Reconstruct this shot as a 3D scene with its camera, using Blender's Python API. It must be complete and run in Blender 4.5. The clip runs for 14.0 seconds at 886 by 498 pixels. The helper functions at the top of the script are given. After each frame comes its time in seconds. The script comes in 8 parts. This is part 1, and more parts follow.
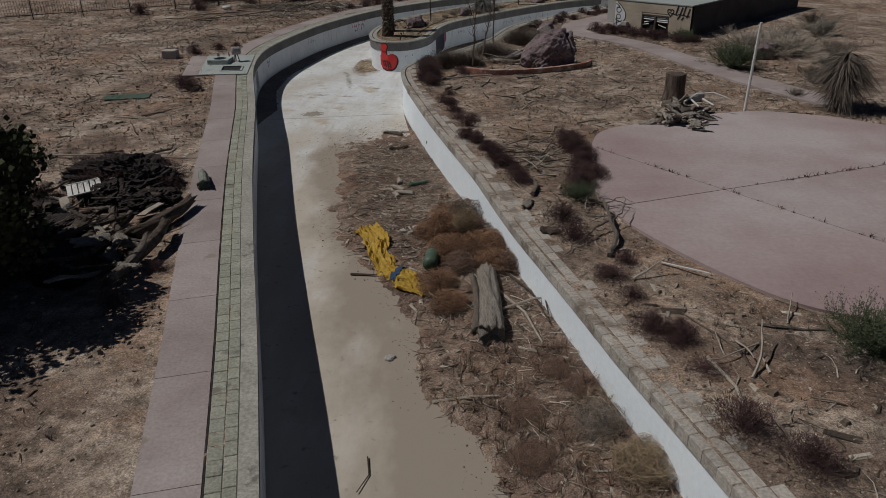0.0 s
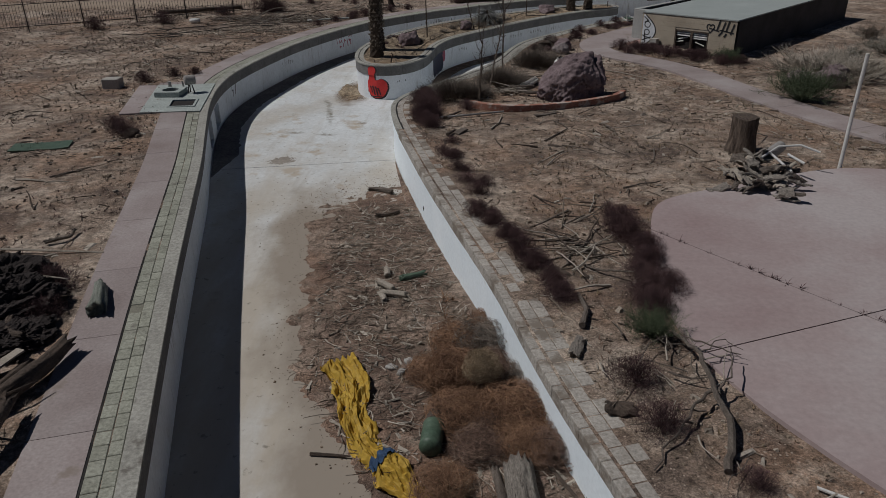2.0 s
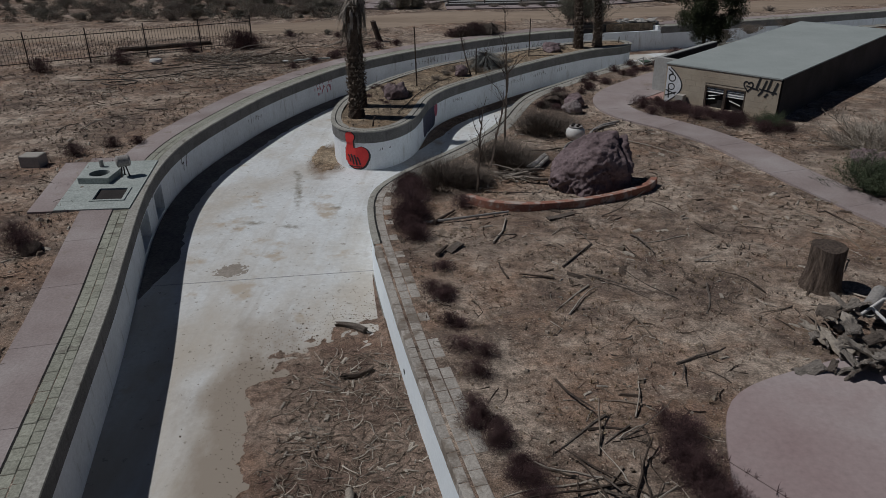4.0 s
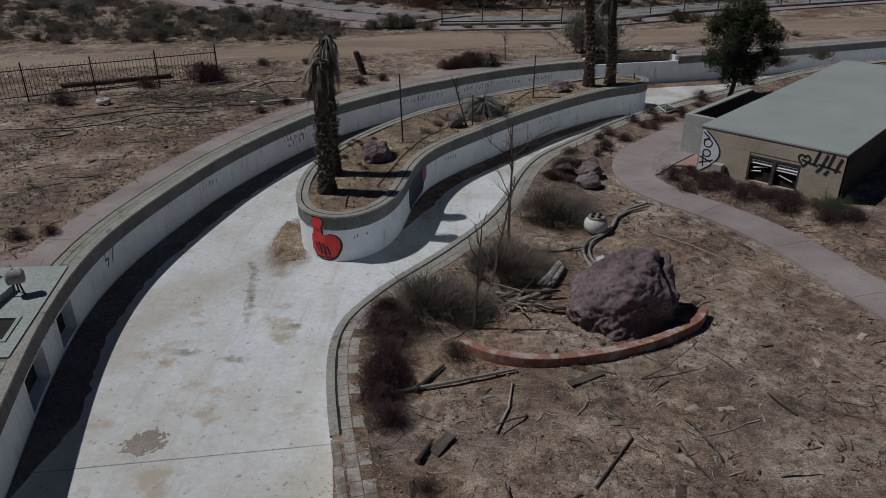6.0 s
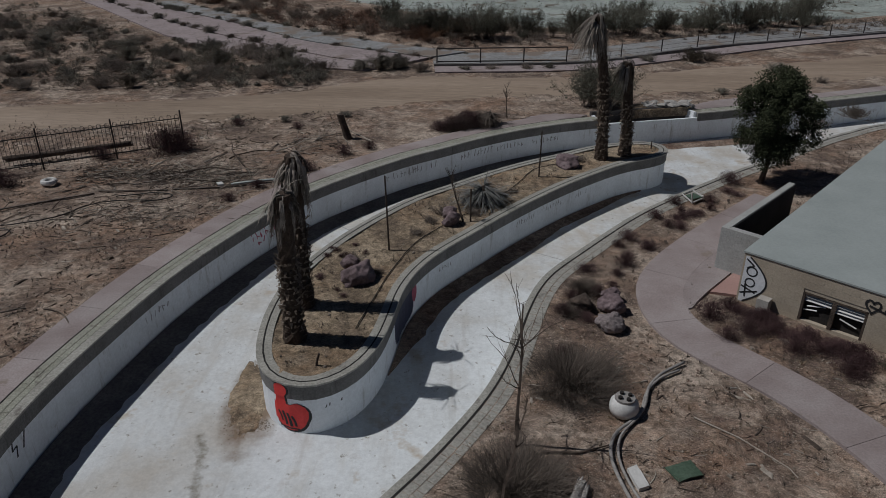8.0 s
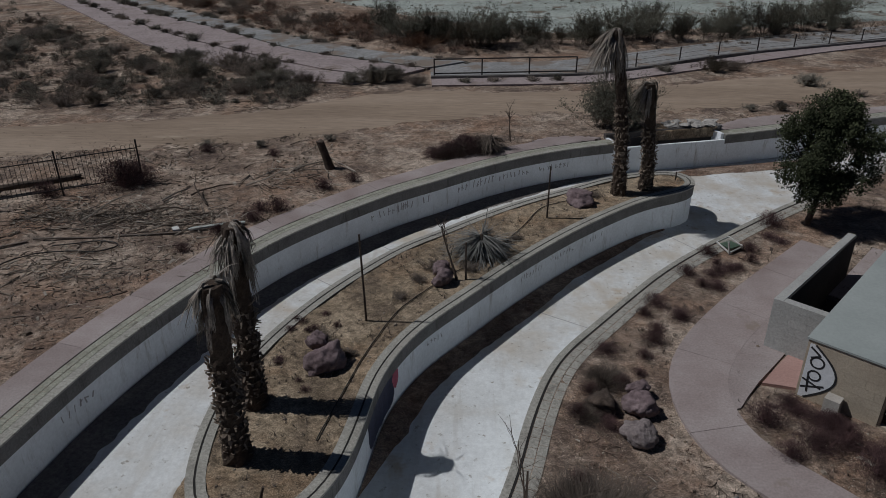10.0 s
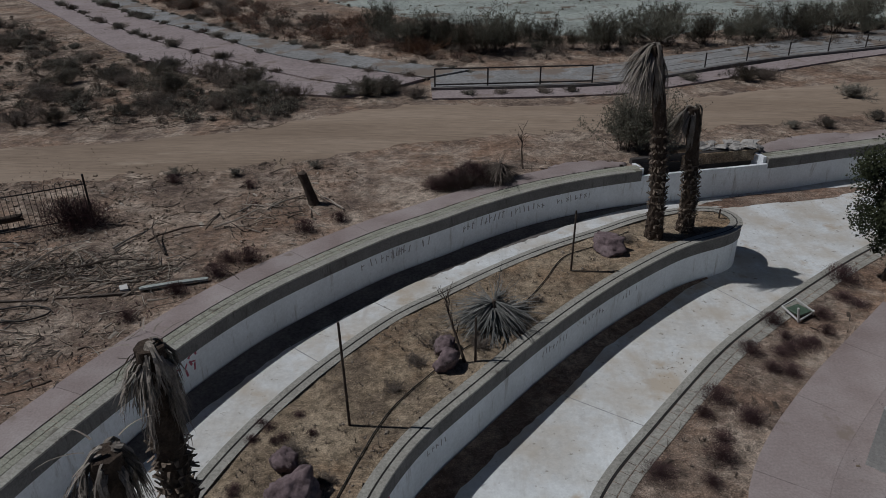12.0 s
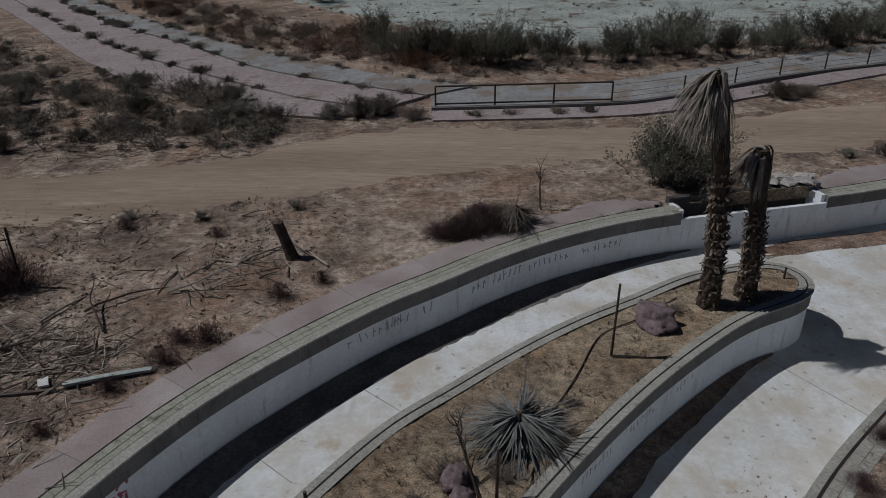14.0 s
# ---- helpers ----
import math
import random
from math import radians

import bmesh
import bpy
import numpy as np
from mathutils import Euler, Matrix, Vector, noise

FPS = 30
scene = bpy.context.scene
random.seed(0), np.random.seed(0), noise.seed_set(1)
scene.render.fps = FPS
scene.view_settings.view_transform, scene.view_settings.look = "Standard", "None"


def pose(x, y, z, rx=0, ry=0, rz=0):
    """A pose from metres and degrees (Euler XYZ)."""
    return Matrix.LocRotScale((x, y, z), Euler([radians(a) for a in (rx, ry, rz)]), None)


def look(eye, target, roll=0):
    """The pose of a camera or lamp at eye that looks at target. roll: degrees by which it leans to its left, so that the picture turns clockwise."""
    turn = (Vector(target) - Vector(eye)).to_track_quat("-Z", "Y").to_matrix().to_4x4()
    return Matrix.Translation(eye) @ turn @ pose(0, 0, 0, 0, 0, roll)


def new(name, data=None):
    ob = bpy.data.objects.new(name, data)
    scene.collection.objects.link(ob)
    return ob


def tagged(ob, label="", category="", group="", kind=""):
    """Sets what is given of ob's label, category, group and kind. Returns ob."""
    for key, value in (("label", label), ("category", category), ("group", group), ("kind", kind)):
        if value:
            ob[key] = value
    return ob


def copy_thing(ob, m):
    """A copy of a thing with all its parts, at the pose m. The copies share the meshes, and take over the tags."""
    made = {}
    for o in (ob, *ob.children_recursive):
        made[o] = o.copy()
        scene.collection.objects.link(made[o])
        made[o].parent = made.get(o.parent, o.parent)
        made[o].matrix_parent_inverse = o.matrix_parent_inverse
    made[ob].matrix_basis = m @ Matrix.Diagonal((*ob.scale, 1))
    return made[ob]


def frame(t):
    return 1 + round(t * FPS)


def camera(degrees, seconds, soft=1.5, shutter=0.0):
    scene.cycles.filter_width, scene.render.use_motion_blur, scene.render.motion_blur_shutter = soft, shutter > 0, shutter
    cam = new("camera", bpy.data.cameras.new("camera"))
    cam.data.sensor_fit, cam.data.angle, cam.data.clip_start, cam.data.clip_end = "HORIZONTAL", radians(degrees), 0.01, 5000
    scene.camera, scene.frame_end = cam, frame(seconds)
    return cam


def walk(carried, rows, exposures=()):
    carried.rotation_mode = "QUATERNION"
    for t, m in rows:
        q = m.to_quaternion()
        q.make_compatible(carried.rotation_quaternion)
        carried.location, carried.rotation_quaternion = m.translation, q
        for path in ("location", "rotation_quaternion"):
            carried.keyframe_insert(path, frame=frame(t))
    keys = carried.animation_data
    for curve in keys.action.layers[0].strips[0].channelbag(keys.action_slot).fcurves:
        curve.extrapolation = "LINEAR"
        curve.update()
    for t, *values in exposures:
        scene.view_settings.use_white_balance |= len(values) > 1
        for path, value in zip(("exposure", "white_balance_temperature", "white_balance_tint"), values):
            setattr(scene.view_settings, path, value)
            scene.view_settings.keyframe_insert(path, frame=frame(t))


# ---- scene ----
U = 1.2  # metres in one unit of the plan; plan places below are in units, sizes in metres
cam = camera(63.1, 14.0, soft=0.8)
PATH = [
    (0, (0.711, -0.252, 5.079), (0.633, 1.545, 4.203), -0.7),
    (0.5, (0.629, 1.037, 5.047), (0.553, 2.833, 4.171), -0.8),
    (1, (0.547, 2.288, 4.986), (0.472, 4.086, 4.113), -0.9),
    (1.5, (0.455, 3.489, 4.959), (0.384, 5.287, 4.085), -0.9),
    (2, (0.415, 4.658, 4.922), (0.346, 6.456, 4.048), -0.9),
    (2.5, (0.389, 5.826, 4.932), (0.324, 7.623, 4.057), -0.8),
    (3, (0.394, 6.91, 5.475), (0.331, 8.712, 4.608), -0.9),
    (3.2, (0.414, 7.352, 5.585), (0.351, 9.157, 4.726), -0.9),
    (5.3, (0.406, 12.175, 5.905), (0.363, 13.973, 5.029), -0.3),
    (5.5, (0.45, 12.631, 6.039), (0.404, 14.431, 5.168), -0.4),
    (6, (0.441, 13.728, 6.469), (0.399, 15.525, 5.593), -0.2),
    (6.5, (0.418, 14.806, 6.727), (0.381, 16.602, 5.847), -0.1),
    (7, (0.422, 15.887, 7.396), (0.388, 17.679, 6.51), 0.0),
    (7.5, (0.424, 16.947, 8.079), (0.392, 18.739, 7.191), 0.1),
    (8, (0.429, 17.949, 8.125), (0.398, 19.74, 7.235), 0.1),
    (8.2, (0.376, 18.368, 8.1), (0.353, 20.159, 7.209), 0.3),
    (10.3, (0.764, 22.04, 8.08), (0.712, 23.825, 7.179), -0.4),
    (10.5, (0.716, 22.421, 8.081), (0.665, 24.204, 7.177), -0.5),
    (11, (0.672, 23.302, 8.058), (0.623, 25.083, 7.149), -0.4),
    (11.5, (0.634, 24.183, 8.007), (0.585, 25.963, 7.096), -0.4),
    (12, (0.611, 25.092, 7.896), (0.559, 26.874, 6.989), -0.6),
    (12.5, (0.495, 26.014, 7.785), (0.447, 27.798, 6.884), -0.5),
    (13, (0.416, 26.918, 7.694), (0.37, 28.704, 6.795), -0.6),
    (13.5, (0.365, 27.857, 7.647), (0.319, 29.642, 6.747), -0.6),
    (14, (0.351, 28.743, 7.602), (0.306, 30.528, 6.702), -0.6),
]
walk(cam, [(t, look(Vector(eye) * U, Vector(target) * U, roll)) for t, eye, target, roll in PATH], [(0, -1.12, 6500, 10), (2, -1.15, 6300, 10), (5.5, -1.2, 6150, 10), (14, -1.3, 6050, 10)])

# ---- light ----
SUN_EL, SUN_FROM = 54.0, Vector((-1.0, 0.08))  # height in degrees; the side it shines from
world = bpy.data.worlds.new("sky")
scene.world = world
world.use_nodes = True
wn = world.node_tree.nodes
sky = wn.new("ShaderNodeTexSky")
sky.sky_type, sky.sun_disc = "NISHITA", False
sky.sun_elevation, sky.sun_rotation = radians(SUN_EL), math.atan2(SUN_FROM.x, SUN_FROM.y)
sky.air_density, sky.dust_density, sky.altitude = 0.45, 0.2, 600
world.node_tree.links.new(sky.outputs[0], wn["Background"].inputs[0])
wn["Background"].inputs[1].default_value = 0.05
sun = new("sun", bpy.data.lights.new("sun", "SUN"))
sun.data.energy, sun.data.angle, sun.data.color = 5.0, radians(0.53), (1.0, 0.965, 0.93)
flat = SUN_FROM.normalized() * math.cos(radians(SUN_EL))
sun.matrix_world = look((flat.x * 50, flat.y * 50, 50 * math.sin(radians(SUN_EL))), (0, 0, 0))

# ---- materials ----
def mat(name, cols, scale=2.0, fine=25.0, rough=0.9, bump=0.3, dist=0.02, metal=0.0, rnd=0.0, isl=0.0, contrast=0.35, local=False, spots=None, spec=0.3, stretch=None, span=(0.3, 0.7)):
    """Two scales of noise over a ramp of colours; rnd: variation object by object, isl: piece by piece, spots: (colour, scale, threshold)."""
    m = bpy.data.materials.new(name)
    m.use_nodes = True
    nt, n = m.node_tree, m.node_tree.nodes
    bsdf = n["Principled BSDF"]
    if local:
        src = n.new("ShaderNodeTexCoord").outputs["Object"]
    else:
        src = n.new("ShaderNodeNewGeometry").outputs["Position"]
    if stretch:
        mp = n.new("ShaderNodeMapping")
        mp.inputs["Scale"].default_value = stretch
        nt.links.new(src, mp.inputs["Vector"])
        src = mp.outputs[0]

    def noise_at(sc, det=6.0, ro=0.6):
        t = n.new("ShaderNodeTexNoise")
        t.inputs["Scale"].default_value, t.inputs["Detail"].default_value, t.inputs["Roughness"].default_value = sc, det, ro
        nt.links.new(src, t.inputs["Vector"])
        return t.outputs["Fac"]

    def mix(kind, f, a, b):
        x = n.new("ShaderNodeMix")
        x.data_type, x.blend_type = "RGBA", kind
        for i, v in ((0, f), (6, a), (7, b)):
            if hasattr(v, "links"):
                nt.links.new(v, x.inputs[i])
            else:
                x.inputs[i].default_value = v
        return x.outputs[2]

    def ramp(fac, stops):
        r = n.new("ShaderNodeValToRGB")
        while len(r.color_ramp.elements) < len(stops):
            r.color_ramp.elements.new(0.5)
        for e, (p, c) in zip(r.color_ramp.elements, stops):
            e.position, e.color = p, (*c, 1)
        nt.links.new(fac, r.inputs[0])
        return r.outputs[0]

    k = len(cols)
    big = noise_at(scale)
    col = ramp(big, [(span[0] + (span[1] - span[0]) * i / max(1, k - 1), c) for i, c in enumerate(cols)])
    small = noise_at(fine, 8.0, 0.7)
    grain = ramp(small, [(0.3, (1 - contrast,) * 3), (0.7, (1 + contrast,) * 3)])
    col = mix("MULTIPLY", 1.0, col, grain)
    if spots:
        c, sc, th = spots
        mask = ramp(noise_at(sc, 5.0, 0.65), [(th, (0, 0, 0)), (th + 0.08, (1, 1, 1))])
        col = mix("MIX", mask, col, (*c, 1))
    if rnd or isl:
        src2 = n.new("ShaderNodeObjectInfo").outputs["Random"] if rnd else n.new("ShaderNodeNewGeometry").outputs["Random Per Island"]
        a = rnd or isl
        col = mix("MULTIPLY", 1.0, col, ramp(src2, [(0.0, (1 - a,) * 3), (1.0, (1 + a * 0.8,) * 3)]))
    nt.links.new(col, bsdf.inputs["Base Color"])
    bsdf.inputs["Roughness"].default_value, bsdf.inputs["Metallic"].default_value = rough, metal
    bsdf.inputs["Specular IOR Level"].default_value = spec
    if bump:
        b = n.new("ShaderNodeBump")
        b.inputs["Strength"].default_value, b.inputs["Distance"].default_value = bump, dist
        nt.links.new(small, b.inputs["Height"])
        nt.links.new(b.outputs[0], bsdf.inputs["Normal"])
    return m


def soil(name, dark, mid, pale, organic, grit=20.0):
    """Desert soil: broad tones, dust patches, dark organic patches and grit of single stones."""
    m = bpy.data.materials.new(name)
    m.use_nodes = True
    nt, n = m.node_tree, m.node_tree.nodes
    bsdf, pos = n["Principled BSDF"], n.new("ShaderNodeNewGeometry").outputs["Position"]

    def tex(kind, scale, **kw):
        t = n.new("ShaderNodeTex" + kind)
        t.inputs["Scale"].default_value = scale
        for k, v in kw.items():
            t.inputs[k].default_value = v
        nt.links.new(pos, t.inputs["Vector"])
        return t

    def ramp(fac, *stops):
        r = n.new("ShaderNodeValToRGB")
        while len(r.color_ramp.elements) < len(stops):
            r.color_ramp.elements.new(0.5)
        for e, (p, c) in zip(r.color_ramp.elements, stops):
            e.position, e.color = p, (*c, 1) if hasattr(c, "__len__") else (c, c, c, 1)
        nt.links.new(fac, r.inputs[0])
        return r.outputs[0]

    def mix(kind, f, a, b):
        x = n.new("ShaderNodeMix")
        x.data_type, x.blend_type = "RGBA", kind
        for i, v in ((0, f), (6, a), (7, b)):
            if hasattr(v, "links"):
                nt.links.new(v, x.inputs[i])
            else:
                x.inputs[i].default_value = v
        return x.outputs[2]

    def calc(op, a, b):
        x = n.new("ShaderNodeMath")
        x.operation = op
        for k, v in ((0, a), (1, b)):
            if hasattr(v, "links"):
                nt.links.new(v, x.inputs[k])
            else:
                x.inputs[k].default_value = v
        return x.outputs[0]

    col = ramp(tex("Noise", 0.4, Detail=8.0, Roughness=0.7).outputs["Fac"], (0.4, dark), (0.5, mid), (0.6, pale))
    rust = ramp(tex("Noise", 0.27, Detail=9.0, Roughness=0.72, Lacunarity=2.1).outputs["Fac"], (0.47, 0.0), (0.62, 0.75))
    col = mix("MIX", rust, col, (mid[0] * 1.12, mid[1] * 0.95, mid[2] * 0.84, 1))
    dust = ramp(tex("Noise", 0.6, Detail=10.0, Roughness=0.74, Lacunarity=2.2).outputs["Fac"], (0.52, 0.0), (0.63, 0.85))
    col = mix("MIX", dust, col, (*pale, 1))
    rot = ramp(tex("Noise", 0.85, Detail=12.0, Roughness=0.78, Lacunarity=2.3).outputs["Fac"], (0.53, 0.0), (0.62, 0.85))
    col = mix("MIX", rot, col, (*organic, 1))
    clods = tex("Noise", 4.5, Detail=9.0, Roughness=0.8, Lacunarity=2.3).outputs["Fac"]
    col = mix("MULTIPLY", 1.0, col, ramp(clods, (0.4, 0.5), (0.5, 0.96), (0.6, 1.5)))
    stones = tex("Voronoi", grit)
    lone = calc("MULTIPLY", ramp(stones.outputs["Color"], (0.66, 0.0), (0.74, 1.0)), ramp(stones.outputs["Distance"], (0.22, 0.8), (0.34, 0.0)))
    col = mix("MIX", lone, col, (pale[0] * 1.15, pale[1] * 1.15, pale[2] * 1.15, 1))
    chips = tex("Voronoi", grit * 0.6)
    lone = calc("MULTIPLY", ramp(chips.outputs["Color"], (0.7, 0.0), (0.78, 1.0)), ramp(chips.outputs["Distance"], (0.16, 0.75), (0.3, 0.0)))
    col = mix("MIX", lone, col, (organic[0] * 0.8, organic[1] * 0.8, organic[2] * 0.8, 1))
    fine = tex("Noise", 38.0, Detail=6.0, Roughness=0.8).outputs["Fac"]
    col = mix("MULTIPLY", 1.0, col, ramp(fine, (0.4, 0.52), (0.6, 1.5)))
    nt.links.new(col, bsdf.inputs["Base Color"])
    bsdf.inputs["Roughness"].default_value, bsdf.inputs["Specular IOR Level"].default_value = 0.95, 0.15
    h = calc("ADD", fine, clods)
    b = n.new("ShaderNodeBump")
    b.inputs["Strength"].default_value, b.inputs["Distance"].default_value = 0.5, 0.03
    nt.links.new(h, b.inputs["Height"])
    nt.links.new(b.outputs[0], bsdf.inputs["Normal"])
    return m


M_SAND = soil("sandy_soil", (0.132, 0.099, 0.08), (0.24, 0.182, 0.14), (0.395, 0.324, 0.26), (0.09, 0.065, 0.054))
M_GRAVEL = soil("island_gravel", (0.155, 0.12, 0.087), (0.25, 0.195, 0.134), (0.345, 0.278, 0.198), (0.10, 0.077, 0.057), 26.0)
M_FLOOR = mat("dusty_white_floor", [(0.50, 0.475, 0.43), (0.61, 0.625, 0.62), (0.71, 0.735, 0.74)], 0.4, 9, rough=0.85, bump=0.15, contrast=0.13, spots=((0.47, 0.41, 0.335), 0.6, 0.585))
def dust_on_floor():
    """Tan dust that thins out towards the island, a wide dirty margin beside the silt, and long wheel streaks."""
    nt = M_FLOOR.node_tree
    n, bsdf = nt.nodes, nt.nodes["Principled BSDF"]
    geo, sep = n.new("ShaderNodeNewGeometry"), n.new("ShaderNodeSeparateXYZ")
    nt.links.new(geo.outputs["Position"], sep.inputs[0])

    def calc(op, a, b):
        x = n.new("ShaderNodeMath")
        x.operation = op
        for i, v in ((0, a), (1, b)):
            if hasattr(v, "links"):
                nt.links.new(v, x.inputs[i])
            else:
                x.inputs[i].default_value = v
        return x.outputs[0]

    def slope(v, a, b, c, d):
        r = n.new("ShaderNodeMapRange")
        nt.links.new(v, r.inputs["Value"])
        for k, w in (("From Min", a), ("From Max", b), ("To Min", c), ("To Max", d)):
            r.inputs[k].default_value = w
        return r.outputs[0]

    def grain(scale, stretch, turn, detail=7.0):
        mp, t = n.new("ShaderNodeMapping"), n.new("ShaderNodeTexNoise")
        mp.inputs["Rotation"].default_value = (0, 0, turn)
        mp.inputs["Scale"].default_value = stretch
        nt.links.new(geo.outputs["Position"], mp.inputs["Vector"])
        nt.links.new(mp.outputs[0], t.inputs["Vector"])
        t.inputs["Scale"].default_value, t.inputs["Detail"].default_value, t.inputs["Roughness"].default_value = scale, detail, 0.62
        return t.outputs["Fac"]

    def over(fac, a, b, tone):
        mx, r = n.new("ShaderNodeMix"), n.new("ShaderNodeValToRGB")
        r.color_ramp.elements[0].position, r.color_ramp.elements[1].position = a, b
        nt.links.new(fac, r.inputs[0])
        mx.data_type = "RGBA"
        nt.links.new(r.outputs[0], mx.inputs[0])
        nt.links.new(bsdf.inputs["Base Color"].links[0].from_socket, mx.inputs[6])
        mx.inputs[7].default_value = (*tone, 1)
        nt.links.new(mx.outputs[2], bsdf.inputs["Base Color"])

    y, across = sep.outputs["Y"], calc("ADD", sep.outputs["X"], calc("MULTIPLY", sep.outputs["Y"], 0.265))
    over(grain(1.0, (3.2, 0.22, 1), -0.26), 0.56, 0.9, (0.42, 0.40, 0.37))
    over(calc("ADD", slope(y, 18.0, 31.0, 0.46, -0.06), grain(0.9, (1.4, 0.4, 1), 0.0)), 0.48, 1.1, (0.47, 0.42, 0.35))
    over(calc("ADD", slope(y, 37.0, 44.0, -0.3, 0.05), grain(0.7, (1, 1, 1), 0.0)), 0.47, 0.78, (0.47, 0.41, 0.33))
    dx, dy = calc("DIVIDE", calc("ADD", sep.outputs["X"], 4.3), 0.75), calc("DIVIDE", calc("SUBTRACT", y, 35.6), 1.9)
    ring_d = calc("ADD", calc("MULTIPLY", dx, dx), calc("MULTIPLY", dy, dy))
    over(calc("ADD", slope(ring_d, 0.0, 1.6, 0.62, 0.0), grain(1.6, (1, 1, 1), 0.0, 9.0)), 0.62, 1.02, (0.235, 0.175, 0.125))
    for cx, cy, rx, ry, lean in ((-4.77, 32.4, 0.13, 1.3, -0.2), (-5.55, 29.85, 0.3, 0.16, 0.0), (-4.4, 29.6, 0.34, 0.13, 0.0), (-5.1, 33.9, 0.14, 0.5, -0.3), (-3.3, 31.0, 0.2, 0.12, 0.0)):
        vy = calc("SUBTRACT", y, cy)
        vx = calc("DIVIDE", calc("SUBTRACT", calc("SUBTRACT", sep.outputs["X"], cx), calc("MULTIPLY", vy, lean)), rx)
        vy = calc("DIVIDE", vy, ry)
        d2 = calc("ADD", calc("MULTIPLY", vx, vx), calc("MULTIPLY", vy, vy))
        over(calc("ADD", slope(d2, 0.0, 2.2, 0.34, 0.0), grain(5.0, (1, 1, 1), 0.0, 8.0)), 0.62, 0.98, (0.22, 0.20, 0.16))
    side = calc("MULTIPLY", slope(across, 0.2, 2.3, 0.0, 0.6), slope(y, 21.5, 26.0, 1.0, 0.0))
    over(calc("ADD", side, grain(0.9, (1, 0.6, 1), 0.0, 9.0)), 0.68, 1.06, (0.31, 0.265, 0.215))


dust_on_floor()
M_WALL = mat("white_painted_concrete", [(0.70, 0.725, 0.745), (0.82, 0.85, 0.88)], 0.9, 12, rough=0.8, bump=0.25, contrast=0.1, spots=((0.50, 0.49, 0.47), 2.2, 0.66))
def streaks_on_wall(m, tone, lo, hi):
    """Faint drips of dirt down a wall."""
    nt = m.node_tree
    n, bsdf = nt.nodes, nt.nodes["Principled BSDF"]
    geo, mp, t, r, mx = (n.new("ShaderNode" + k) for k in ("NewGeometry", "Mapping", "TexNoise", "ValToRGB", "Mix"))
    mp.inputs["Scale"].default_value = (3.0, 3.0, 0.5)
    nt.links.new(geo.outputs["Position"], mp.inputs["Vector"])
    nt.links.new(mp.outputs[0], t.inputs["Vector"])
    t.inputs["Scale"].default_value, t.inputs["Detail"].default_value, t.inputs["Roughness"].default_value = 1.6, 8.0, 0.7
    r.color_ramp.elements[0].position, r.color_ramp.elements[1].position = lo, hi
    nt.links.new(t.outputs["Fac"], r.inputs[0])
    mx.data_type = "RGBA"
    nt.links.new(r.outputs[0], mx.inputs[0])
    nt.links.new(bsdf.inputs["Base Color"].links[0].from_socket, mx.inputs[6])
    mx.inputs[7].default_value = (*tone, 1)
    nt.links.new(mx.outputs[2], bsdf.inputs["Base Color"])


streaks_on_wall(M_WALL, (0.40, 0.385, 0.36), 0.56, 0.76)
# Cleaner than M_WALL, with the sunlit side's brightness put into the colour.
M_EASTWALL = mat("clean_sunlit_paint", [(0.79, 0.86, 0.90), (0.86, 0.92, 0.95)], 0.9, 12, rough=0.8, bump=0.25, contrast=0.06, spots=((0.66, 0.65, 0.62), 1.6, 0.66))
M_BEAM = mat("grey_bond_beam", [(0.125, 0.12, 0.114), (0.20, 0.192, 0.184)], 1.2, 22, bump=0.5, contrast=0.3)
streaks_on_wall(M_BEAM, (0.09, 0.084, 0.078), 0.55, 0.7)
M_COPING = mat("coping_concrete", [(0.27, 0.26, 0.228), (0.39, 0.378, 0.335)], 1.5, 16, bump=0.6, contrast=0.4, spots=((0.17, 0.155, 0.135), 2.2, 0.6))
M_PAVER = mat("coping_paver", [(0.262, 0.262, 0.21), (0.36, 0.36, 0.298)], 2.5, 22, bump=0.6, contrast=0.4, rnd=0.1, spots=((0.18, 0.168, 0.14), 2.0, 0.58))
M_DUSTPAVER = mat("dusty_paver", [(0.335, 0.305, 0.268), (0.435, 0.402, 0.358)], 1.6, 20, bump=0.6, contrast=0.4, rnd=0.1, spots=((0.22, 0.185, 0.15), 1.3, 0.52))
M_BED = mat("mortar_bed", [(0.16, 0.155, 0.122), (0.23, 0.22, 0.175)], 3, 30, bump=0.3)
M_CREOSOTE = mat("creosote_leaves", [(0.088, 0.087, 0.064), (0.155, 0.15, 0.115)], 3, 20, bump=0.1, isl=0.5)
M_BRUSH = mat("brown_tumbleweed", [(0.145, 0.09, 0.068), (0.235, 0.155, 0.115)], 3, 30, bump=0.1, isl=0.5)
M_LOG = mat("cracked_grey_log", [(0.22, 0.192, 0.165), (0.41, 0.365, 0.315)], 2.5, 16, bump=1.0, dist=0.05, contrast=0.6, local=True, stretch=(7, 0.8, 7), spots=((0.06, 0.048, 0.04), 3.0, 0.6))
M_JOINT = mat("dark_joint", [(0.018, 0.017, 0.016), (0.035, 0.032, 0.03)], 3, 30, bump=0.3)
M_PINK = mat("pink_concrete", [(0.255, 0.205, 0.192), (0.32, 0.27, 0.257), (0.385, 0.342, 0.328)], 0.6, 20, rough=0.85, bump=0.2, contrast=0.2, rnd=0.07, spots=((0.25, 0.205, 0.175), 1.3, 0.61))
